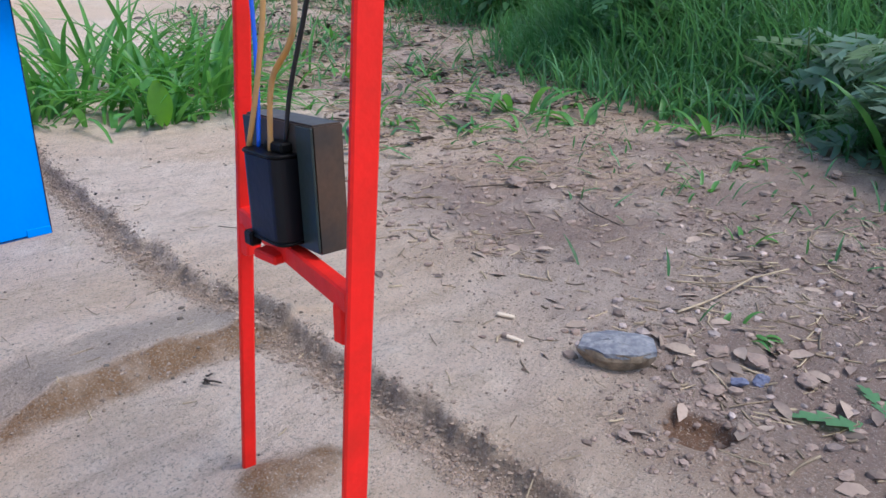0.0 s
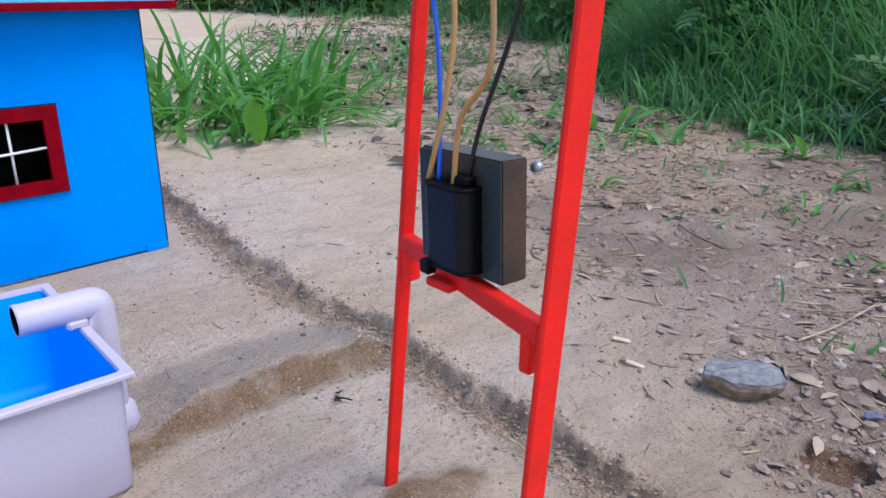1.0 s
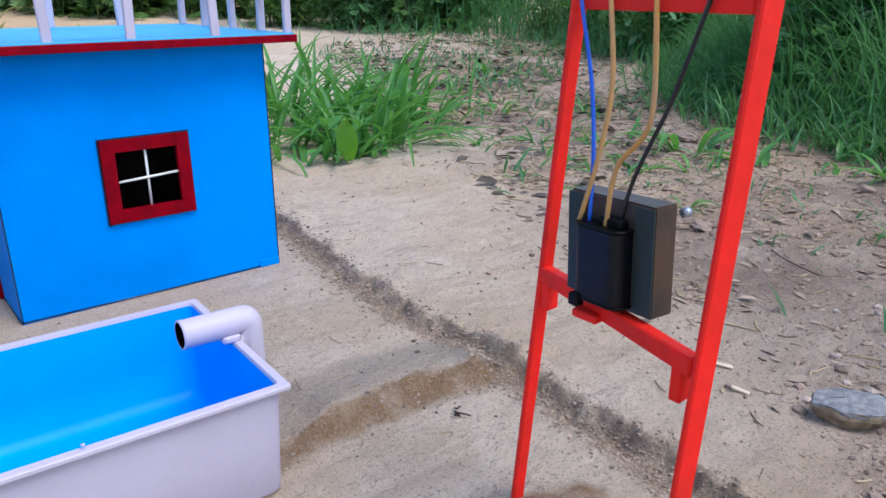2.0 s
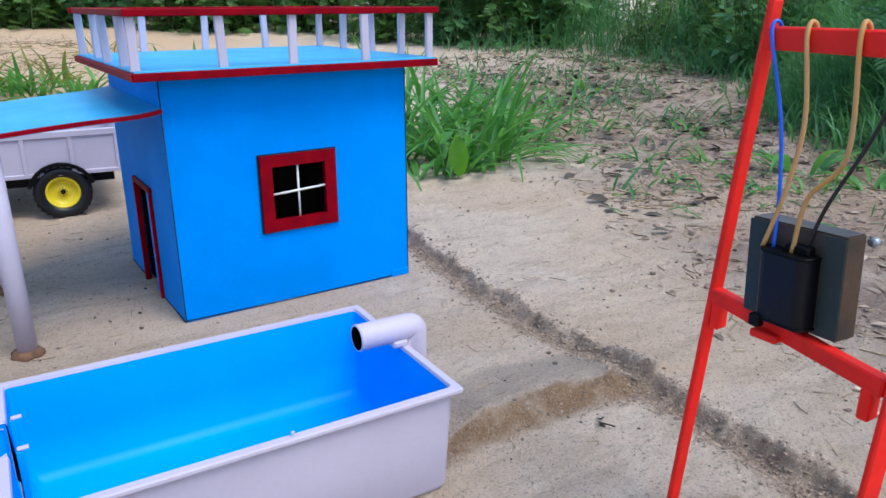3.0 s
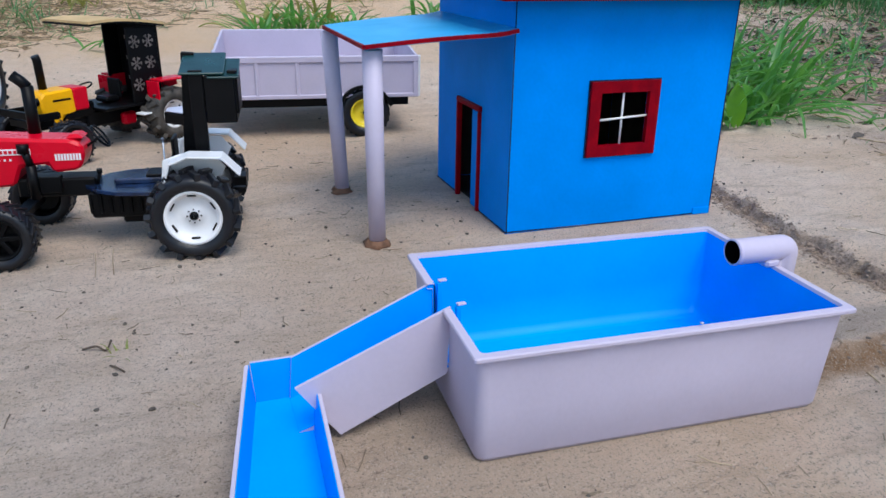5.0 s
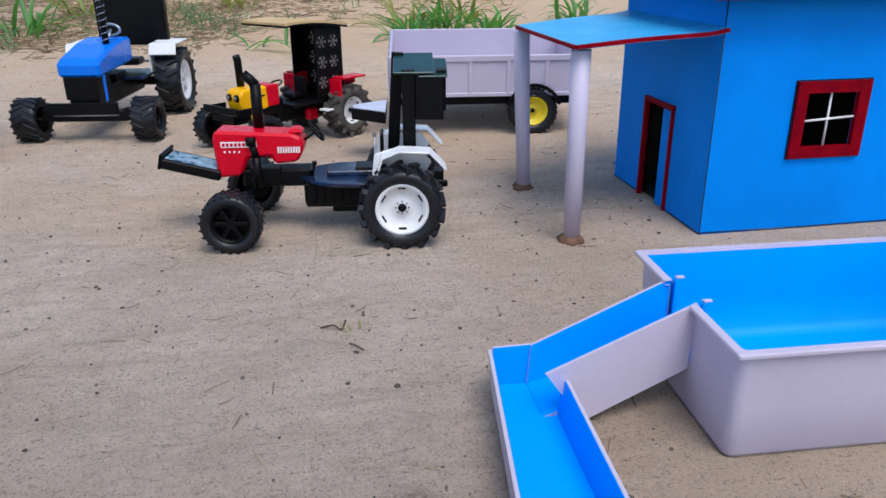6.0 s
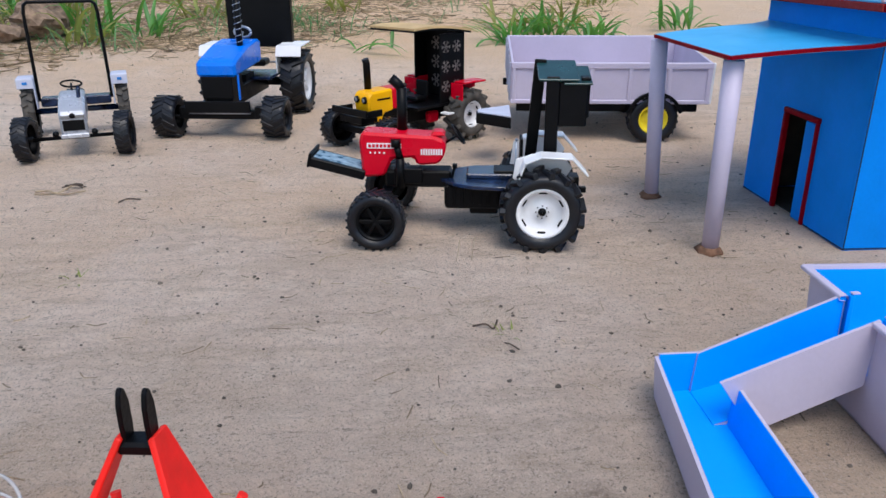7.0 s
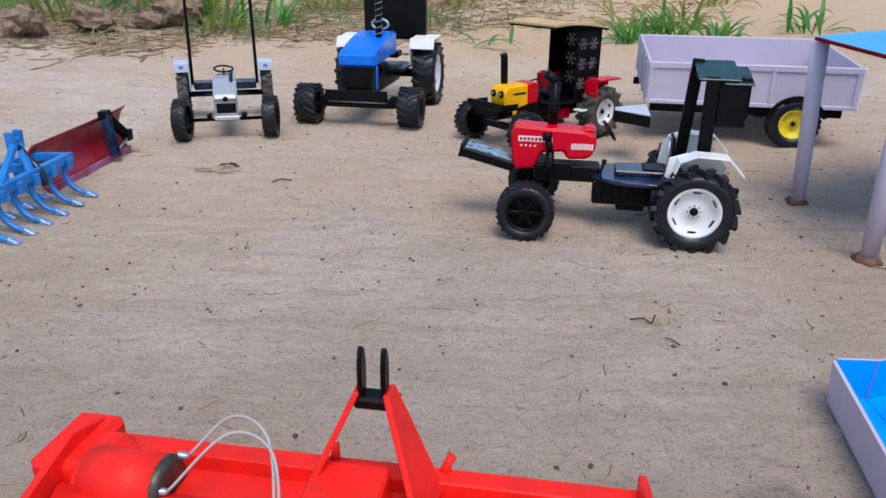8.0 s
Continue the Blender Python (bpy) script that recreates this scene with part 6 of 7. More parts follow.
# the broad-leaved clump behind the house
for i, (x, y, n, r) in enumerate(((-1.40, 0.47, 40, 0.30), (-1.26, 0.60, 34, 0.24), (-1.47, 0.66, 34, 0.30), (-1.34, 0.36, 26, 0.20), (-1.62, 0.56, 30, 0.32), (-1.20, 0.50, 16, 0.13), (-1.50, 0.84, 22, 0.26), (-1.36, 0.76, 20, 0.20))):
    wide_clump(x, y, int(n * 1.9), r * 0.82, "fresh green broad-leaved grass clump on sandy ground", GRASS_A, 0.0125, 11 + i, (0.1, 1.35))
# its one round hanging leaf
big = thing("weed", Matrix.Translation((-1.165, 0.47, gz(-1.165, 0.47))), "low weed with one large round green leaf", "weed")
v, f = [], []
for i in range(9):
    u = i / 8
    w = 0.021 * math.sin(math.pi * min(1, u * 0.92 + 0.06)) ** 0.7
    for s in (-1, 0, 1):
        v.append((0.012 + 0.012 * u, s * w, 0.072 - 0.068 * u + (0.009 if s == 0 else 0)))
for i in range(8):
    a = i * 3
    f += [(a, a + 1, a + 4, a + 3), (a + 1, a + 2, a + 5, a + 4)]
part("round_leaf", raw_mesh("round_leaf", v, f, leaf_material("round_leaf", (0.10, 0.25, 0.012), (0.06, 0.18, 0.01), 0.35)), None, big, "large glossy round leaf")
part("stalk", Shape().tube(curve_points([(-0.03, 0, 0), (-0.005, 0, 0.06), (0.012, 0, 0.072)], 6), 0.0018, 6), STEM, big)
v, f = leaves(np.array([(-0.02, 0.03, 0.02), (-0.01, -0.035, 0.025), (-0.04, 0.0, 0.05), (-0.03, 0.04, 0.04), (-0.02, -0.02, 0.06)]), np.array([1.2, -1.0, 2.0, 0.6, -0.4]), np.array([0.3, 0.1, 0.5, 0.4, 0.6]), np.array([0.05, 0.045, 0.05, 0.04, 0.045]))
part("foliage", array_mesh("foliage", v, f, GRASS_A), None, big)

# small broad-leaved sprouts in the litter
SPROUTS = ((-0.83, 1.00, 8, 0.15), (-0.82, 0.82, 9, 0.085), (-0.93, 0.76, 8, 0.075), (-0.65, 0.69, 6, 0.06), (-0.53, 1.05, 7, 0.11), (-0.40, 0.75, 6, 0.05), (-0.70, 0.98, 8, 0.12), (-0.62, 1.10, 8, 0.14),
           (-0.98, 0.93, 9, 0.09), (-1.08, 0.86, 7, 0.08), (-0.75, 0.88, 7, 0.07), (-1.13, 0.72, 6, 0.07), (-0.90, 0.62, 5, 0.05), (-0.30, 0.62, 5, 0.04), (-0.22, 0.42, 6, 0.035), (-0.42, 0.92, 6, 0.08),
           (-1.35, 1.0, 8, 0.10), (-1.6, 1.1, 8, 0.10), (-1.75, 1.35, 9, 0.12), (-1.2, 1.12, 7, 0.09))
for i, (x, y, n, r) in enumerate(SPROUTS):
    wide_clump(x, y, int(n * 1.3), r * 0.85, "small green broad-leaved grass sprout among dry litter", GRASS_A, max(0.005, r * 0.10), 41 + i, (0.45, 1.4))

# far clumps on the open sand
for i, (x, y, n, r, mat) in enumerate(((-2.42, -0.17, 34, 0.13, GRASS_A), (-2.55, -0.04, 36, 0.17, GRASS_A), (-2.66, -0.14, 30, 0.19, GRASS_DRY), (-2.50, 0.10, 24, 0.12, GRASS_A), (-2.72, 0.06, 26, 0.16, GRASS_DRY), (-2.36, 0.06, 16, 0.14, GRASS_A),
                                       (-2.62, 0.42, 20, 0.15, GRASS_A), (-2.30, -0.62, 5, 0.16, GRASS_A), (-2.55, -1.28, 26, 0.20, GRASS_A), (-2.40, -1.42, 24, 0.16, GRASS_DRY), (-2.62, -1.45, 30, 0.22, GRASS_A),
                                       (-2.75, -1.62, 36, 0.28, GRASS_DRY), (-2.45, -1.95, 30, 0.24, GRASS_DRY), (-2.9, -1.9, 36, 0.30, GRASS_A), (-2.35, -2.15, 30, 0.26, GRASS_A), (-3.0, -1.2, 24, 0.26, GRASS_DRY), (-3.2, -0.7, 18, 0.2, GRASS_DRY), (-3.3, 0.3, 20, 0.2, GRASS_DRY))):
    wide_clump(x, y, n, r, "grass clump on open sand, green and fading", mat, 0.013, 71 + i, (0.2, 1.2))

# bushes behind the verge
VERGE = [(0.6, 0.9), (-0.15, 0.98), (-0.36, 1.16), (-0.68, 1.20), (-0.90, 1.25), (-1.16, 1.42), (-1.46, 1.82), (-1.74, 1.80), (-1.96, 1.90), (-2.33, 1.90), (-2.60, 1.62), (-3.0, 1.5), (-3.7, 1.25), (-4.35, 0.55), (-4.65, -0.15), (-4.7, -1.2), (-4.2, -2.2), (-3.4, -2.8), (-2.4, -3.0)]
KINDS = [bush("bush", 0.55, 0.70, 16, 620, 0.085, BUSH_DARK, "dark green leafy bush with deeply cut leaves", 4),
         bush("bush", 0.50, 0.62, 15, 620, 0.055, BUSH_DARK, "dark green small-leaved bush", 0),
         bush("bush", 0.50, 0.60, 16, 560, 0.075, BUSH_LIGHT, "mid-green leafy bush with cut leaves", 4),
         bush("bush", 0.55, 0.55, 22, 900, 0.035, BUSH_LIGHT, "fine-leaved bush dotted with off-white flowers", 0, 160)]
spots = []
for (ax, ay), (bx, by) in zip(VERGE, VERGE[1:]):
    L = math.hypot(bx - ax, by - ay)
    nx, ny = -(by - ay) / L, (bx - ax) / L
    far = math.hypot((ax + bx) / 2 + 0.12, (ay + by) / 2 + 0.3)
    if nx * ((ax + bx) / 2 + 0.7) + ny * ((ay + by) / 2 + 0.2) < 0:
        nx, ny = -nx, -ny
    for row in range(3):
        for k in range(max(1, round(L / 0.25))):
            u = (k + RNG.uniform(0.1, 0.9)) / max(1, round(L / 0.25))
            o = (0.62 if far < 1.7 else 0.42 if far < 2.5 else 0.20) + row * 0.40 + RNG.uniform(-0.1, 0.1)
            spots.append((ax + (bx - ax) * u + nx * o, ay + (by - ay) * u + ny * o, row))
used = set()
for i, (x, y, row) in enumerate(spots):
    k = int(RNG.integers(0, 4))
    if x > -1.6 and row == 0 and k == 3:
        k = 0
    if x < -3.2:
        k = 2 if RNG.random() < 0.75 else 0
    s = RNG.uniform(0.75, 1.1) * (0.9 + 0.12 * row)
    m = Matrix.Translation((x, y, gz(x, y) - 0.01)) @ Matrix.Rotation(RNG.uniform(0, 6.28), 4, "Z") @ Matrix.Scale(s, 4)
    if k not in used:
        used.add(k)
        KINDS[k].matrix_basis = m
    else:
        copy_thing(KINDS[k], m)

# the low bush with pale cut leaves at the right of the verge
low = bush("weed_bush", 0.20, 0.17, 9, 110, 0.075, LOBED, "low weed with pale grey-green lobed leaves", 4)
low.matrix_basis = Matrix.Translation((-0.27, 1.10, gz(-0.27, 1.10)))
copy_thing(low, Matrix.Translation((-0.40, 1.22, gz(-0.40, 1.22))) @ Matrix.Rotation(2, 4, "Z"))
copy_thing(low, Matrix.Translation((-0.12, 1.02, gz(-0.12, 1.02))) @ Matrix.Rotation(4, 4, "Z"))
wide_clump(-0.175, 0.93, 7, 0.20, "tall broad green grass leaves at the verge", GRASS_A, 0.026, 99, (0.05, 0.5))

# dense grass of the verge
# which side of the verge lies away from the yard
_, s_probe = near_line(np.array([-0.7]), np.array([1.6]), VERGE)
AWAY = float(s_probe[0])


def verge_density(x, y):
    d, s = near_line(x, y, VERGE)
    fade = np.where(s == AWAY, np.exp(-(d / 0.55) ** 2), np.exp(-(d / 0.055) ** 2))
    return fade * smooth(-3.2, -2.2, x) * (0.35 + 0.65 * smooth(-1.9, -1.3, x))


q = scatter(9000, -3.0, 0.35, 0.8, 2.7, verge_density)
n = len(q)
d, s = near_line(q[:, 0], q[:, 1], VERGE)
tall = np.where(s == AWAY, smooth(-0.02, 0.3, d), 0.0)
v, f = blades(on_ground(q, 0.004), RNG.uniform(0, 6.28, n), RNG.uniform(0.05, 0.12, n) + 0.30 * tall * RNG.uniform(0.5, 1.1, n), RNG.uniform(0.003, 0.0065, n), RNG.uniform(0.05, 0.8, n), RNG.uniform(0.3, 1.9, n), 5)
tagged(new("verge_grass", array_mesh("verge_grass", v, f, GRASS_B)), "dense green grass along the verge", "grass", kind="stuff")


def thin_keep(x, y):
    return litter_at(x, y) * smooth(0.35, 0.9, y) * (value_noise(x * 6, y * 6, 31) > 0.55)


q = scatter(900, -2.4, 0.2, 0.35, 1.9, thin_keep)
n = len(q)
v, f = blades(on_ground(q, 0.002), RNG.uniform(0, 6.28, n), RNG.uniform(0.012, 0.045, n), RNG.uniform(0.0015, 0.004, n), RNG.uniform(0.2, 1.3, n), RNG.uniform(0.2, 1.2, n), 3)
tagged(new("sparse_sprouts", array_mesh("sparse_sprouts", v, f, GRASS_B)), "sparse tiny green sprouts in the litter", "grass", kind="stuff")


def dry_keep(x, y):
    edge = smooth(1.85, 2.3, -x - 0.55 * (y + 1.5) + 0.5 * fbm(x * 4, y * 4, 44))
    return edge * (1 - 0.8 * smooth(-0.9, -0.2, y)) * (0.25 + value_noise(x * 5, y * 5, 45))


q = scatter(8000, -4.2, -1.8, -3.0, 0.4, dry_keep)
n = len(q)
v, f = blades(on_ground(q, 0.003), RNG.uniform(0, 6.28, n), RNG.uniform(0.03, 0.11, n), RNG.uniform(0.0012, 0.003, n), RNG.uniform(0.9, 1.5, n), RNG.uniform(0.1, 0.9, n), 4)
BANKSTRAW = material("bank_straw", (0.34, 0.25, 0.14), 0.85, vary=0.2, scale=60, second=(0.20, 0.14, 0.08), piece=0.45)
tagged(new("dry_grass", array_mesh("dry_grass", v, f, BANKSTRAW)), "dead straw-coloured grass on the bank", "dry grass", kind="stuff")
q = scatter(1900, -4.2, -1.8, -3.0, 0.0, lambda x, y: dry_keep(x, y) * (value_noise(x * 3, y * 3, 46) > 0.5))
n = len(q)
v, f = blades(on_ground(q, 0.003), RNG.uniform(0, 6.28, n), RNG.uniform(0.03, 0.12, n), RNG.uniform(0.002, 0.005, n), RNG.uniform(0.4, 1.45, n), RNG.uniform(0.2, 1.4, n), 4)
tagged(new("bank_grass", array_mesh("bank_grass", v, f, GRASS_B)), "green grass growing through dead straw on the bank", "grass", kind="stuff")


# ---- litter on the ground ----
def icosa():
    bm = bmesh.new()
    bmesh.ops.create_icosphere(bm, subdivisions=1, radius=1)
    bm.verts.index_update()
    v, f = np.array([p.co[:] for p in bm.verts]), np.array([[q.index for q in g.verts] for g in bm.faces])
    bm.free()
    return v, f


ICO_V, ICO_F = icosa()


def lumps(q, size, flat=0.7, sink=0.3):
    n = len(q)
    r = size[:, None] * RNG.uniform(0.65, 1.2, (n, len(ICO_V)))
    v = ICO_V[None] * r[..., None]
    stretch = RNG.uniform(0.6, 1.4, (n, 1, 3))
    stretch[..., 2] = flat * RNG.uniform(0.7, 1.2, (n, 1))
    v = v * stretch
    a = RNG.uniform(0, 6.28, n)[:, None]
    x, y = v[..., 0] * np.cos(a) - v[..., 1] * np.sin(a), v[..., 0] * np.sin(a) + v[..., 1] * np.cos(a)
    v = np.stack([x, y, v[..., 2]], -1)
    v += on_ground(q)[:, None]
    v[..., 2] += (size * flat * (1 - 2 * sink) * 0.8)[:, None]
    f = (ICO_F[None] + (np.arange(n) * len(ICO_V))[:, None, None]).reshape(-1, 3)
    return v.reshape(-1, 3), f


def sticks(q, length, thick, lift=0.6):
    """Short bent straws lying about: three-sided, three sections."""
    n = len(q)
    a = RNG.uniform(0, 6.28, n)
    bend = RNG.normal(0, 0.25, n)
    tilt = RNG.normal(0, 0.12, n)
    v = np.empty((n, 3, 3, 3))
    z0 = ground_z(q[:, 0], q[:, 1])
    for i, u in enumerate((-0.5, 0.0, 0.5)):
        x, y = q[:, 0] + np.cos(a + bend * u) * length * u, q[:, 1] + np.sin(a + bend * u) * length * u
        for k in range(3):
            b = k * 2.094
            v[:, i, k, 0] = x - np.sin(a) * thick * math.cos(b)
            v[:, i, k, 1] = y + np.cos(a) * thick * math.cos(b)
            v[:, i, k, 2] = np.maximum(z0, ground_z(x, y)) + thick * (lift + math.sin(b)) + np.maximum(0, tilt * u) * length
    idx = np.arange(n * 9).reshape(n, 3, 3)
    f = [np.stack([idx[:, i, k], idx[:, i, (k + 1) % 3], idx[:, i + 1, (k + 1) % 3], idx[:, i + 1, k]], -1) for i in (0, 1) for k in range(3)]
    return v.reshape(-1, 3), np.concatenate(f)


lit = lambda x, y: litter_at(x, y) * (0.3 + 0.7 * (value_noise(x * 9, y * 9, 33) > 0.4)) * np.exp(-np.hypot(x + 0.3, y - 0.4) * 0.8)
q = scatter(16000, -2.4, 0.25, 0.1, 1.7, lit)
v, f = lumps(q, 0.0006 + 0.0042 * RNG.random(len(q)) ** 4.5)
tagged(new("earth_crumbs", array_mesh("earth_crumbs", v, f, CLOD, False)), "dry brown earth crumbs and small stones", "earth crumbs", kind="stuff")
q = scatter(3600, -2.4, 0.25, 0.15, 1.8, lit)
v, f = sticks(q, RNG.uniform(0.006, 0.030, len(q)), RNG.uniform(0.0003, 0.0011, len(q)))
tagged(new("straw_litter", array_mesh("straw_litter", v, f, STRAW)), "scattered dry straw, stalks and leaf shreds", "straw", kind="stuff")
q = scatter(1700, -2.4, 0.25, 0.15, 1.8, lit)
v, f = leaves(on_ground(q) + (0, 0, 0.0012), RNG.uniform(0, 6.28, len(q)), RNG.normal(0, 0.15, len(q)), RNG.uniform(0.006, 0.022, len(q)), 0, RNG.normal(0, 0.3, len(q)))
tagged(new("dead_leaves", array_mesh("dead_leaves", v, f, material("dead_leaf", (0.24, 0.17, 0.13), 0.85, vary=0.25, second=(0.36, 0.27, 0.20), piece=0.5))), "brown dead leaf scraps on the earth", "dead leaves", kind="stuff")


far_lit = lambda x, y: litter_at(x, y) * (0.3 + 0.7 * (value_noise(x * 5, y * 5, 37) > 0.45)) * smooth(-0.6, -1.0, x)
q = scatter(2600, -2.6, -0.6, 0.4, 1.9, far_lit)
v, f = sticks(q, RNG.uniform(0.012, 0.05, len(q)), RNG.uniform(0.0006, 0.0018, len(q)))
tagged(new("stalk_litter", array_mesh("stalk_litter", v, f, STRAW)), "scattered dry stalks before the verge", "straw", kind="stuff")
q = scatter(1500, -2.6, -0.6, 0.4, 1.9, far_lit)
v, f = leaves(on_ground(q) + (0, 0, 0.002), RNG.uniform(0, 6.28, len(q)), RNG.normal(0.1, 0.2, len(q)), RNG.uniform(0.012, 0.04, len(q)), 0, RNG.normal(0, 0.3, len(q)))
tagged(new("leaf_scraps", array_mesh("leaf_scraps", v, f, DARKBIT)), "dark dead leaf scraps before the verge", "dead leaves", kind="stuff")
q = scatter(1300, -2.6, -0.5, 0.5, 1.9, far_lit)
v, f = blades(on_ground(q, 0.002), RNG.uniform(0, 6.28, len(q)), RNG.uniform(0.02, 0.07, len(q)), RNG.uniform(0.003, 0.008, len(q)), RNG.uniform(0.5, 1.4, len(q)), RNG.uniform(0.1, 0.8, len(q)), 3)
tagged(new("low_sprouts", array_mesh("low_sprouts", v, f, GRASS_B)), "low green sprouts before the verge", "grass", kind="stuff")


q = scatter(6500, -4.0, -1.7, -2.6, 0.3, dry_keep)
v, f = sticks(q, RNG.uniform(0.02, 0.10, len(q)), RNG.uniform(0.0008, 0.0022, len(q)))
tagged(new("bank_straw", array_mesh("bank_straw", v, f, BANKSTRAW)), "flattened dry straw at the foot of the bank", "straw", kind="stuff")


def ridge_keep(x, y):
    e, b = edge_at(x, y), bank_at(x, y)
    near, _ = near_line(x, y, MOUND)
    return np.exp(-((e + 0.012) / 0.014) ** 2) + 0.12 * np.exp(-((b - 0.016) / 0.012) ** 2) * (near < 0.05)


q = scatter(15000, -1.2, -0.05, -0.05, 0.32, ridge_keep)
v, f = lumps(q, 0.00035 + 0.0016 * RNG.random(len(q)) ** 4)
tagged(new("ridge_crumbs", array_mesh("ridge_crumbs", v, f, GREYCLOD, False)), "grey-brown crumbs along the low ridges", "earth crumbs", kind="stuff")


def open_keep(x, y):
    clear = (np.maximum(abs(x + 0.912) / 0.122, abs(y - 0.035) / 0.135) > 1) & (np.maximum(abs(x + 0.52) / 0.085, abs(y + 0.136) / 0.13) > 1)
    return clear * (1 - litter_at(x, y)) * np.exp(-np.hypot(x + 0.5, y + 0.4) * 0.7) * (0.25 + value_noise(x * 5, y * 5, 35))


q = scatter(5200, -2.2, 0.1, -1.6, 0.7, open_keep)
v, f = lumps(q, 0.0004 + 0.0020 * RNG.random(len(q)) ** 5)
tagged(new("sand_specks", array_mesh("sand_specks", v, f, DARKBIT, False)), "dark specks and droppings on the sand", "specks", kind="stuff")
q = scatter(1100, -2.2, 0.1, -1.6, 0.7, open_keep)
v, f = sticks(q, RNG.uniform(0.004, 0.020, len(q)), RNG.uniform(0.00025, 0.0006, len(q)))
tagged(new("sand_straws", array_mesh("sand_straws", v, f, STRAW)), "single dry straws lying on the sand", "straw", kind="stuff")


def rock(name, x, y, size, mat, label, category, seed, flat=0.6, group="", sink=0.12):
    rs = np.random.default_rng(seed)
    bm = bmesh.new()
    bmesh.ops.create_icosphere(bm, subdivisions=3, radius=1)
    cuts = [Vector(rs.normal(0, 1, 3)).normalized() for _ in range(14)]
    far = rs.uniform(0.5, 0.85, 14)
    for p in bm.verts:
        for c, k in zip(cuts, far):
            over = p.co.dot(c) - k
            if over > 0:
                p.co -= c * over * 0.9
        p.co *= 1 + 0.22 * noise.noise(p.co * 3 + Vector((seed, 0, 0))) + 0.20 * noise.noise(p.co * 7)
        p.co = Vector((p.co.x * size[0], p.co.y * size[1], p.co.z * size[2]))
    d = bpy.data.meshes.new(name)
    bm.to_mesh(d)
    bm.free()
    d.materials.append(mat)
    ob = new(name, d)
    low = min(p.co.z for p in d.vertices)
    ob.matrix_basis = Matrix.Translation((x, y, gz(x, y) - low * (1 - sink))) @ Matrix.Rotation(rs.uniform(0, 6.28), 4, "Z")
    return tagged(ob, label, category, group)


# broken earth round the small hole, and loose stones beyond it
def rim_keep(x, y):
    h = np.hypot((x + 0.193) / 0.024, (y - 0.272) / 0.024)
    return np.exp(-((h - 1.5) / 0.7) ** 2)


q = scatter(600, -0.29, -0.08, 0.16, 0.40, rim_keep)
v, f = lumps(q, 0.0005 + 0.0026 * RNG.random(len(q)) ** 4)
tagged(new("rim_crumbs", array_mesh("rim_crumbs", v, f, CLOD, False)), "broken earth crumbs round a small hole", "earth crumbs", kind="stuff")
q = scatter(700, -0.36, -0.02, 0.28, 0.62, lambda x, y: 0.15 + litter_at(x, y))
v, f = lumps(q, 0.0005 + 0.0048 * RNG.random(len(q)) ** 6)
tagged(new("loose_stones", array_mesh("loose_stones", v, f, material("mixed_pebbles", (0.30, 0.24, 0.21), 0.9, vary=0.3, scale=120, bump=0.9, second=(0.46, 0.34, 0.28), piece=0.5), False)), "loose mixed pebbles and earth crumbs on littered ground", "pebbles", kind="stuff")


q = scatter(9000, -0.50, 0.02, 0.20, 0.66, lambda x, y: 0.05 + litter_at(x, y) * (value_noise(x * 30, y * 30, 52) > 0.35))
v, f = lumps(q, 0.0003 + 0.0011 * RNG.random(len(q)) ** 3)
tagged(new("fine_crumbs", array_mesh("fine_crumbs", v, f, GREYCLOD, False)), "fine dry earth crumbs strewn over littered ground", "earth crumbs", kind="stuff")


# the grey stone: a flat granite top over a tan broken underside
def grey_stone():
    x, y = -0.268, 0.309
    t = thing("stone", Matrix.Translation((x, y, gz(x, y) - 0.002)) @ Matrix.Rotation(radians(38), 4, "Z") @ Matrix.Scale(0.88, 4), "grey granite lump with a flat speckled top on bare earth", "stone")
    out = [(-0.030, -0.004), (-0.024, 0.012), (-0.004, 0.019), (0.016, 0.017), (0.029, 0.010), (0.027, -0.010), (0.008, -0.017), (-0.012, -0.015)]
    v, f = [], []
    rr = random.Random(5)
    levels = ((0.0, 0.62), (0.006, 0.86), (0.012, 1.02), (0.0165, 1.03))
    n = 3
    ring = []
    for (ax, ay), (bx, by) in zip(out, out[1:] + out[:1]):
        for k in range(n):
            ring.append((ax + (bx - ax) * k / n, ay + (by - ay) * k / n))
    for z, s in levels:
        for px, py in ring:
            v.append((px * s + rr.uniform(-0.001, 0.001), py * s + rr.uniform(-0.001, 0.001), z + rr.uniform(-0.0012, 0.0012)))
    k = len(ring)
    for i in range(3):
        for j in range(k):
            f.append((i * k + j, i * k + (j + 1) % k, (i + 1) * k + (j + 1) % k, (i + 1) * k + j))
    part("broken_side", raw_mesh("broken_side", v, f, STONE_UNDER, False), None, t, "tan broken side")
    v, f = [], []
    for s, z in ((1.03, 0.0150), (1.0, 0.0185), (0.6, 0.0205), (0.25, 0.0215)):
        for px, py in ring:
            v.append((px * s + rr.uniform(-0.0008, 0.0008), py * s + rr.uniform(-0.0008, 0.0008), z + 0.06 * py + rr.uniform(-0.0008, 0.0008)))
    for i in range(3):
        for j in range(k):
            f.append((i * k + j, i * k + (j + 1) % k, (i + 1) * k + (j + 1) % k, (i + 1) * k + j))
    f.append(tuple(3 * k + j for j in range(k)))
    part("flat_top", raw_mesh("flat_top", v, f, STONE, False), None, t, "speckled grey top")


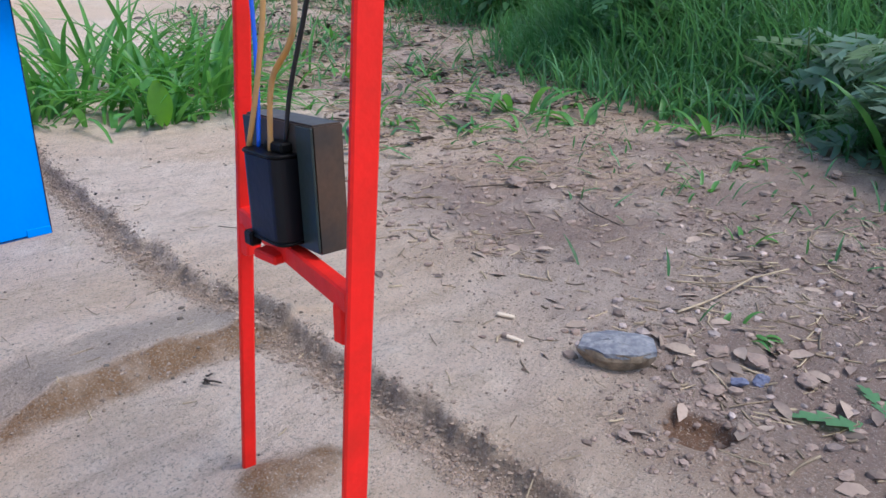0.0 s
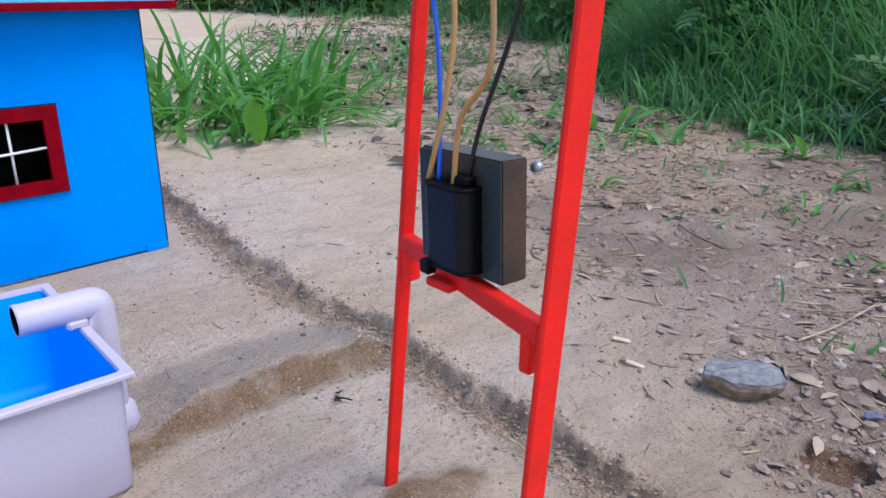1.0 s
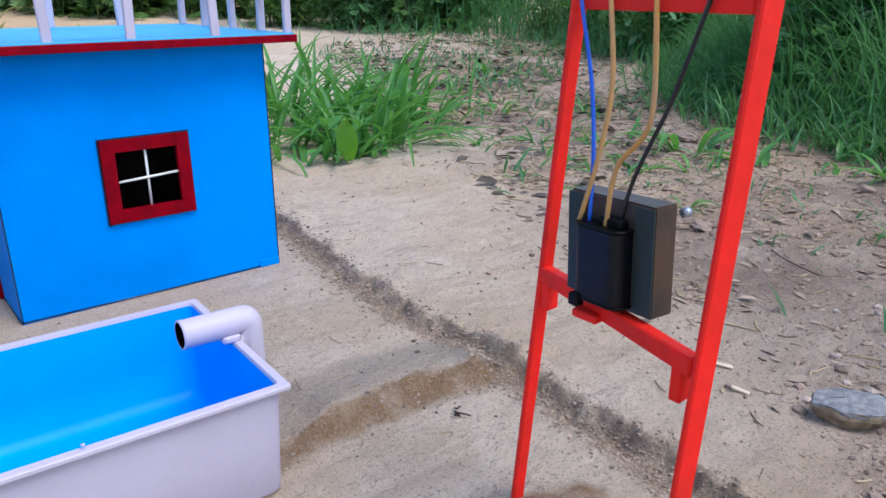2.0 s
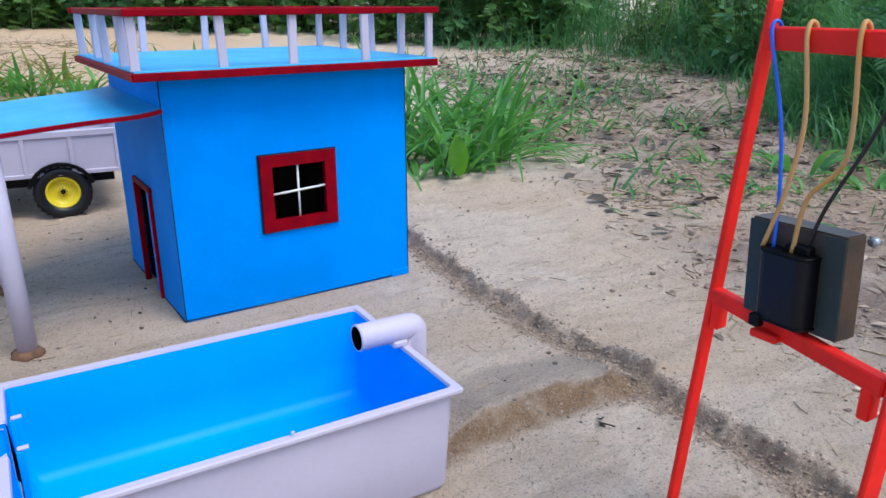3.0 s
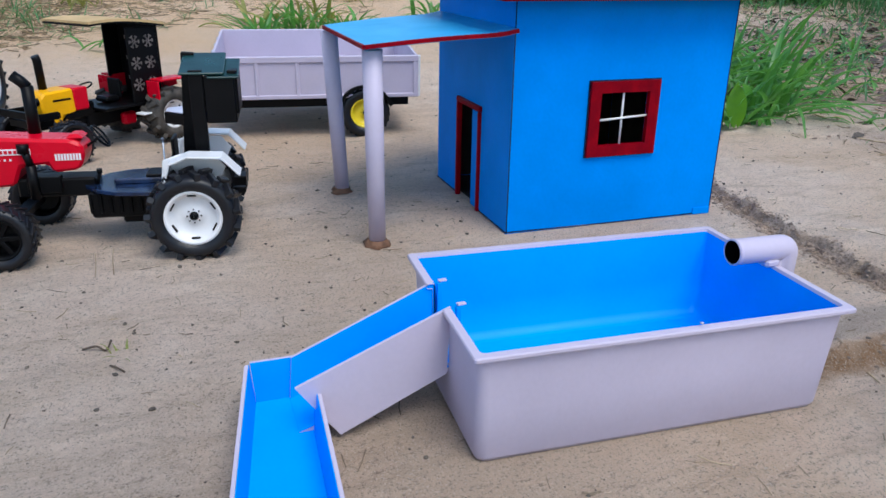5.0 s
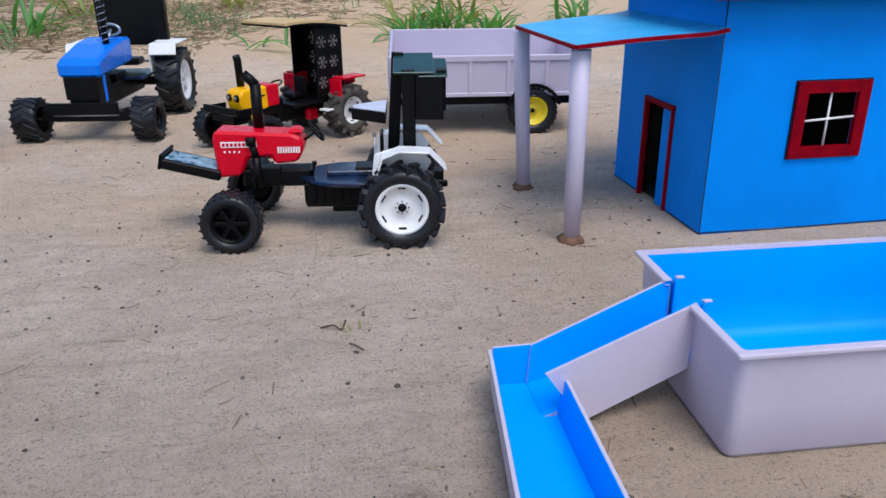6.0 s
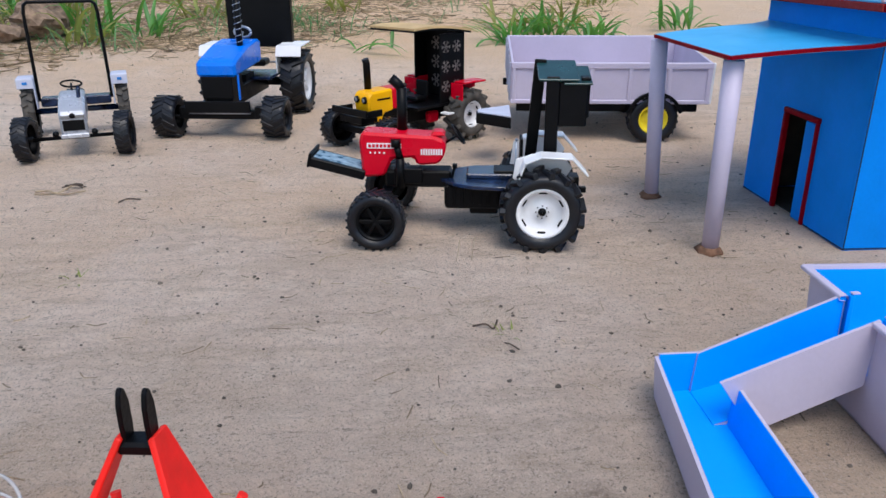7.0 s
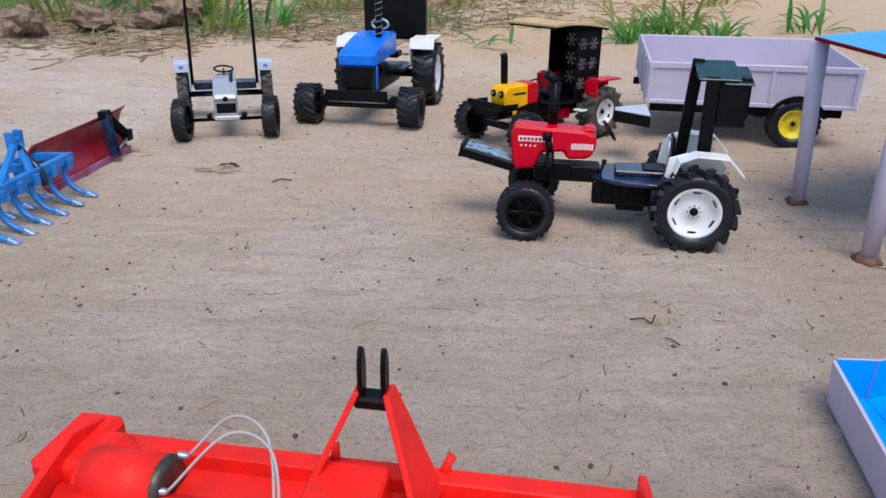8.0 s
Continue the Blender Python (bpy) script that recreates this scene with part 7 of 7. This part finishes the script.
grey_stone()
CLODS = ((-0.576, 0.617, 0.022), (-0.519, 0.949, 0.018), (-0.222, 0.372, 0.013), (-0.198, 0.375, 0.015), (-0.205, 0.325, 0.010), (-0.222, 0.337, 0.007), (-0.163, 0.371, 0.012), (-0.145, 0.352, 0.009), (-0.236, 0.338, 0.006), (-0.222, 0.238, 0.008), (-0.146, 0.243, 0.007), (-0.118, 0.282, 0.008), (-0.140, 0.299, 0.006),
         (-0.52, 0.66, 0.014), (-0.34, 0.80, 0.013), (-0.44, 0.95, 0.015), (-0.30, 0.93, 0.016), (-0.26, 0.85, 0.012), (-0.62, 0.62, 0.012), (-0.37, 0.62, 0.010), (-0.21, 0.66, 0.012), (-0.16, 0.58, 0.011), (-0.25, 0.53, 0.009), (-0.13, 0.47, 0.012), (-0.90, 1.08, 0.04))
for i, (x, y, r) in enumerate(CLODS):
    r *= 0.8
    rock("earth_clod", x, y, (r, r * 0.7, r * 0.36), CLOD, "dry brown earth clod on littered ground", "earth clod", 200 + i, group="earth clods")
for i, (x, y, r) in enumerate(((-2.28, -1.74, 0.085), (-2.52, -1.56, 0.11), (-2.40, -1.62, 0.06), (-2.16, -1.86, 0.09))):
    rock("earth_mound", x, y, (r, r * 0.9, r * 0.6), material("mound_earth", (0.30, 0.20, 0.13), 0.95, vary=0.3, scale=40, bump=1.0, grain=120), "crumbly brown earth mound among dry grass", "earth mound", 300 + i, group="earth mounds")
for i, (x, y) in enumerate(((-0.197, 0.342), (-0.186, 0.352))):
    rock("pebble", x, y, (0.007, 0.005, 0.004), material("blue_grey_pebble", (0.16, 0.17, 0.25), 0.7, vary=0.2), "small smooth blue-grey pebble on the earth", "pebble", 400 + i, group="blue-grey pebbles")

def jagged_leaf(s, n=36):
    """A long leaf with shallow ragged lobes, folded along its midrib, its tip at the origin."""
    u = np.linspace(0, 1, n)
    saw = (u * 5.5) % 1.0
    v = np.empty((n, 3, 3))
    z = 0.0015 + 0.03 * s * np.sin(u * 5)
    for k, side in enumerate((-1, 0, 1)):
        half = s * (0.13 * np.sin(np.pi * np.clip(u * 0.93 + 0.03, 0, 1)) ** 0.8 * (1 - 0.75 * ((saw + 0.3 * (side > 0)) % 1.0)) + 0.012)
        v[:, k, 0], v[:, k, 1], v[:, k, 2] = u * s - abs(side) * half * 0.4, side * half, z + (0.12 * half if side else 0)
    i = np.arange((n - 1) * 3).reshape(-1, 3)
    f = np.concatenate([np.stack([i[:, k], i[:, k + 1], i[:, k + 1] + 3, i[:, k] + 3], -1) for k in (0, 1)])
    return v.reshape(-1, 3), f


# a fallen cut leaf beside the hole, and its neighbour
for i, (x, y, a, s) in enumerate(((-0.161, 0.326, 0.40, 0.062), (-0.138, 0.390, -0.83, 0.045))):
    ob = new("lobed_leaf", array_mesh("lobed_leaf", *jagged_leaf(s), FALLEN))
    ob.matrix_basis = Matrix.Translation((x, y, gz(x, y))) @ Matrix.Rotation(a, 4, "Z")
    tagged(ob, "fallen pale green lobed leaf on the earth", "leaf", "fallen lobed leaves")


def twig(x, y, keys, r, label, mat=TWIG):
    ob = new("twig", Shape().tube(curve_points([(a, b, gz(x + a, y + b) - gz(x, y) + c + r) for a, b, c in keys], 6), r, 6).mesh("twig", mat))
    ob.matrix_basis = Matrix.Translation((x, y, gz(x, y)))
    return tagged(ob, label, "twig", "twigs on the ground")


twig(-1.062, -0.962, ((-0.012, -0.03, 0.0), (0.0, -0.01, 0.004), (0.004, 0.012, 0.001), (-0.002, 0.036, 0.002)), 0.0011, "bent dry stalk on the sand", STRAW)
twig(-1.060, -0.958, ((0.004, -0.028, 0.002), (-0.006, -0.004, 0.001), (-0.010, 0.014, 0.009)), 0.0009, "bent dry stalk on the sand", STRAW)
twig(-0.80, -0.50 + 0.02, ((0, 0, 0), (0.001, 0.002, 0.012), (0.0, 0.003, 0.022)), 0.0004, "thin upright straw on the sand", STRAW)
twig(-0.80, -0.465, ((0, 0, 0), (0.001, 0.001, 0.013), (0.002, 0.003, 0.026)), 0.0004, "thin upright straw on the sand", STRAW)
twig(-0.665, -0.468, ((-0.004, -0.010, 0), (0, 0.0, 0.003), (0.002, 0.006, 0.0), (-0.004, 0.010, 0.004)), 0.0008, "small dark twig on the sand")
twig(-0.63, -0.455, ((-0.006, -0.002, 0), (0, 0.002, 0.002), (0.004, 0.008, 0.0)), 0.0006, "small dark twig on the sand")
for i, (a, b, r) in enumerate(((0.5, 0.9, 0.012), (1.4, -0.7, 0.014), (-0.4, 1.2, 0.010), (2.2, 0.4, 0.013))):
    twig(-1.087, -0.949, ((-r * math.cos(a), -r * 1.6 * math.sin(b), 0.0005), (0.001 * i, 0.003, 0.004 + 0.001 * i), (r * math.cos(a), r * 1.6 * math.sin(b), 0.002)), 0.0008, "small tangle of dark dry twigs on the sand")
twig(-1.02, -0.86, ((-0.008, 0.012, 0), (0, 0.0, 0.004), (0.006, -0.010, 0.002)), 0.001, "small dark twig on the sand")
twig(-0.30, 0.54, ((-0.03, 0.01, 0), (0, 0.0, 0.003), (0.05, 0.03, 0.002)), 0.0008, "thin dry stalk on the litter", STRAW)
twig(-0.285, 0.50, ((-0.02, -0.03, 0), (0.02, -0.01, 0.004), (0.05, 0.05, 0.008)), 0.0009, "thin dry stalk on the litter", STRAW)
twig(-0.45, 0.58, ((-0.03, 0.02, 0), (0, 0.0, 0.003), (0.04, -0.01, 0.002)), 0.0008, "thin brown twig on the litter")
twig(-0.58, 0.60, ((-0.03, -0.04, 0), (0, 0.0, 0.003), (0.03, 0.05, 0.002)), 0.0009, "thin brown twig on the litter")
twig(-0.261, 0.456, ((-0.0110, -0.0440, 0.001), (0, 0, 0.003), (0.0100, 0.0580, 0.005)), 0.0010, "long pale dry stick on the litter", STRAW)
DROPPING = material("dark_dropping", (0.035, 0.022, 0.015), 0.8, vary=0.25)
twig(-0.4430, 0.1060, ((-0.004, 0.003, 0.001), (0, 0, 0.003), (0.003, 0.004, 0.002)), 0.0006, "dark curled dropping on the loose earth", DROPPING)
twig(-0.4390, 0.1090, ((-0.004, -0.002, 0.001), (0, 0, 0.003), (0.004, 0.004, 0.002)), 0.0006, "dark curled dropping on the loose earth", DROPPING)
twig(-0.4460, 0.1100, ((-0.004, 0.001, 0.001), (0, 0, 0.003), (-0.002, 0.004, 0.002)), 0.0006, "dark curled dropping on the loose earth", DROPPING)
twig(-0.4400, 0.1030, ((-0.004, 0.004, 0.001), (0, 0, 0.003), (0.001, 0.004, 0.002)), 0.0006, "dark curled dropping on the loose earth", DROPPING)
for i, (x, y) in enumerate(((-0.787, -0.835), (-0.655, -0.452))):
    wide_clump(x, y, 9, 0.016, "tiny withered grass tuft on the sand", GRASS_DRY, 0.0016, 140 + i, (0.4, 1.3))
for x, y, a, s in ((-0.365, 0.314, 0.7, 0.011), (-0.335, 0.285, 0.4, 0.010), (-1.62, 1.62, 1.2, 0.03)):
    ob = new("wood_chip", Shape().box((0, 0, 0.002), (s * 1.3, s * 0.35, s * 0.22), Matrix.Rotation(a, 4, "Z") @ Matrix.Rotation(0.2, 4, "Y"), bevel=s * 0.08).mesh("wood_chip", CHIP))
    ob.matrix_basis = Matrix.Translation((x, y, gz(x, y)))
    tagged(ob, "pale splintered wood chip on the earth", "wood chip", "wood chips")
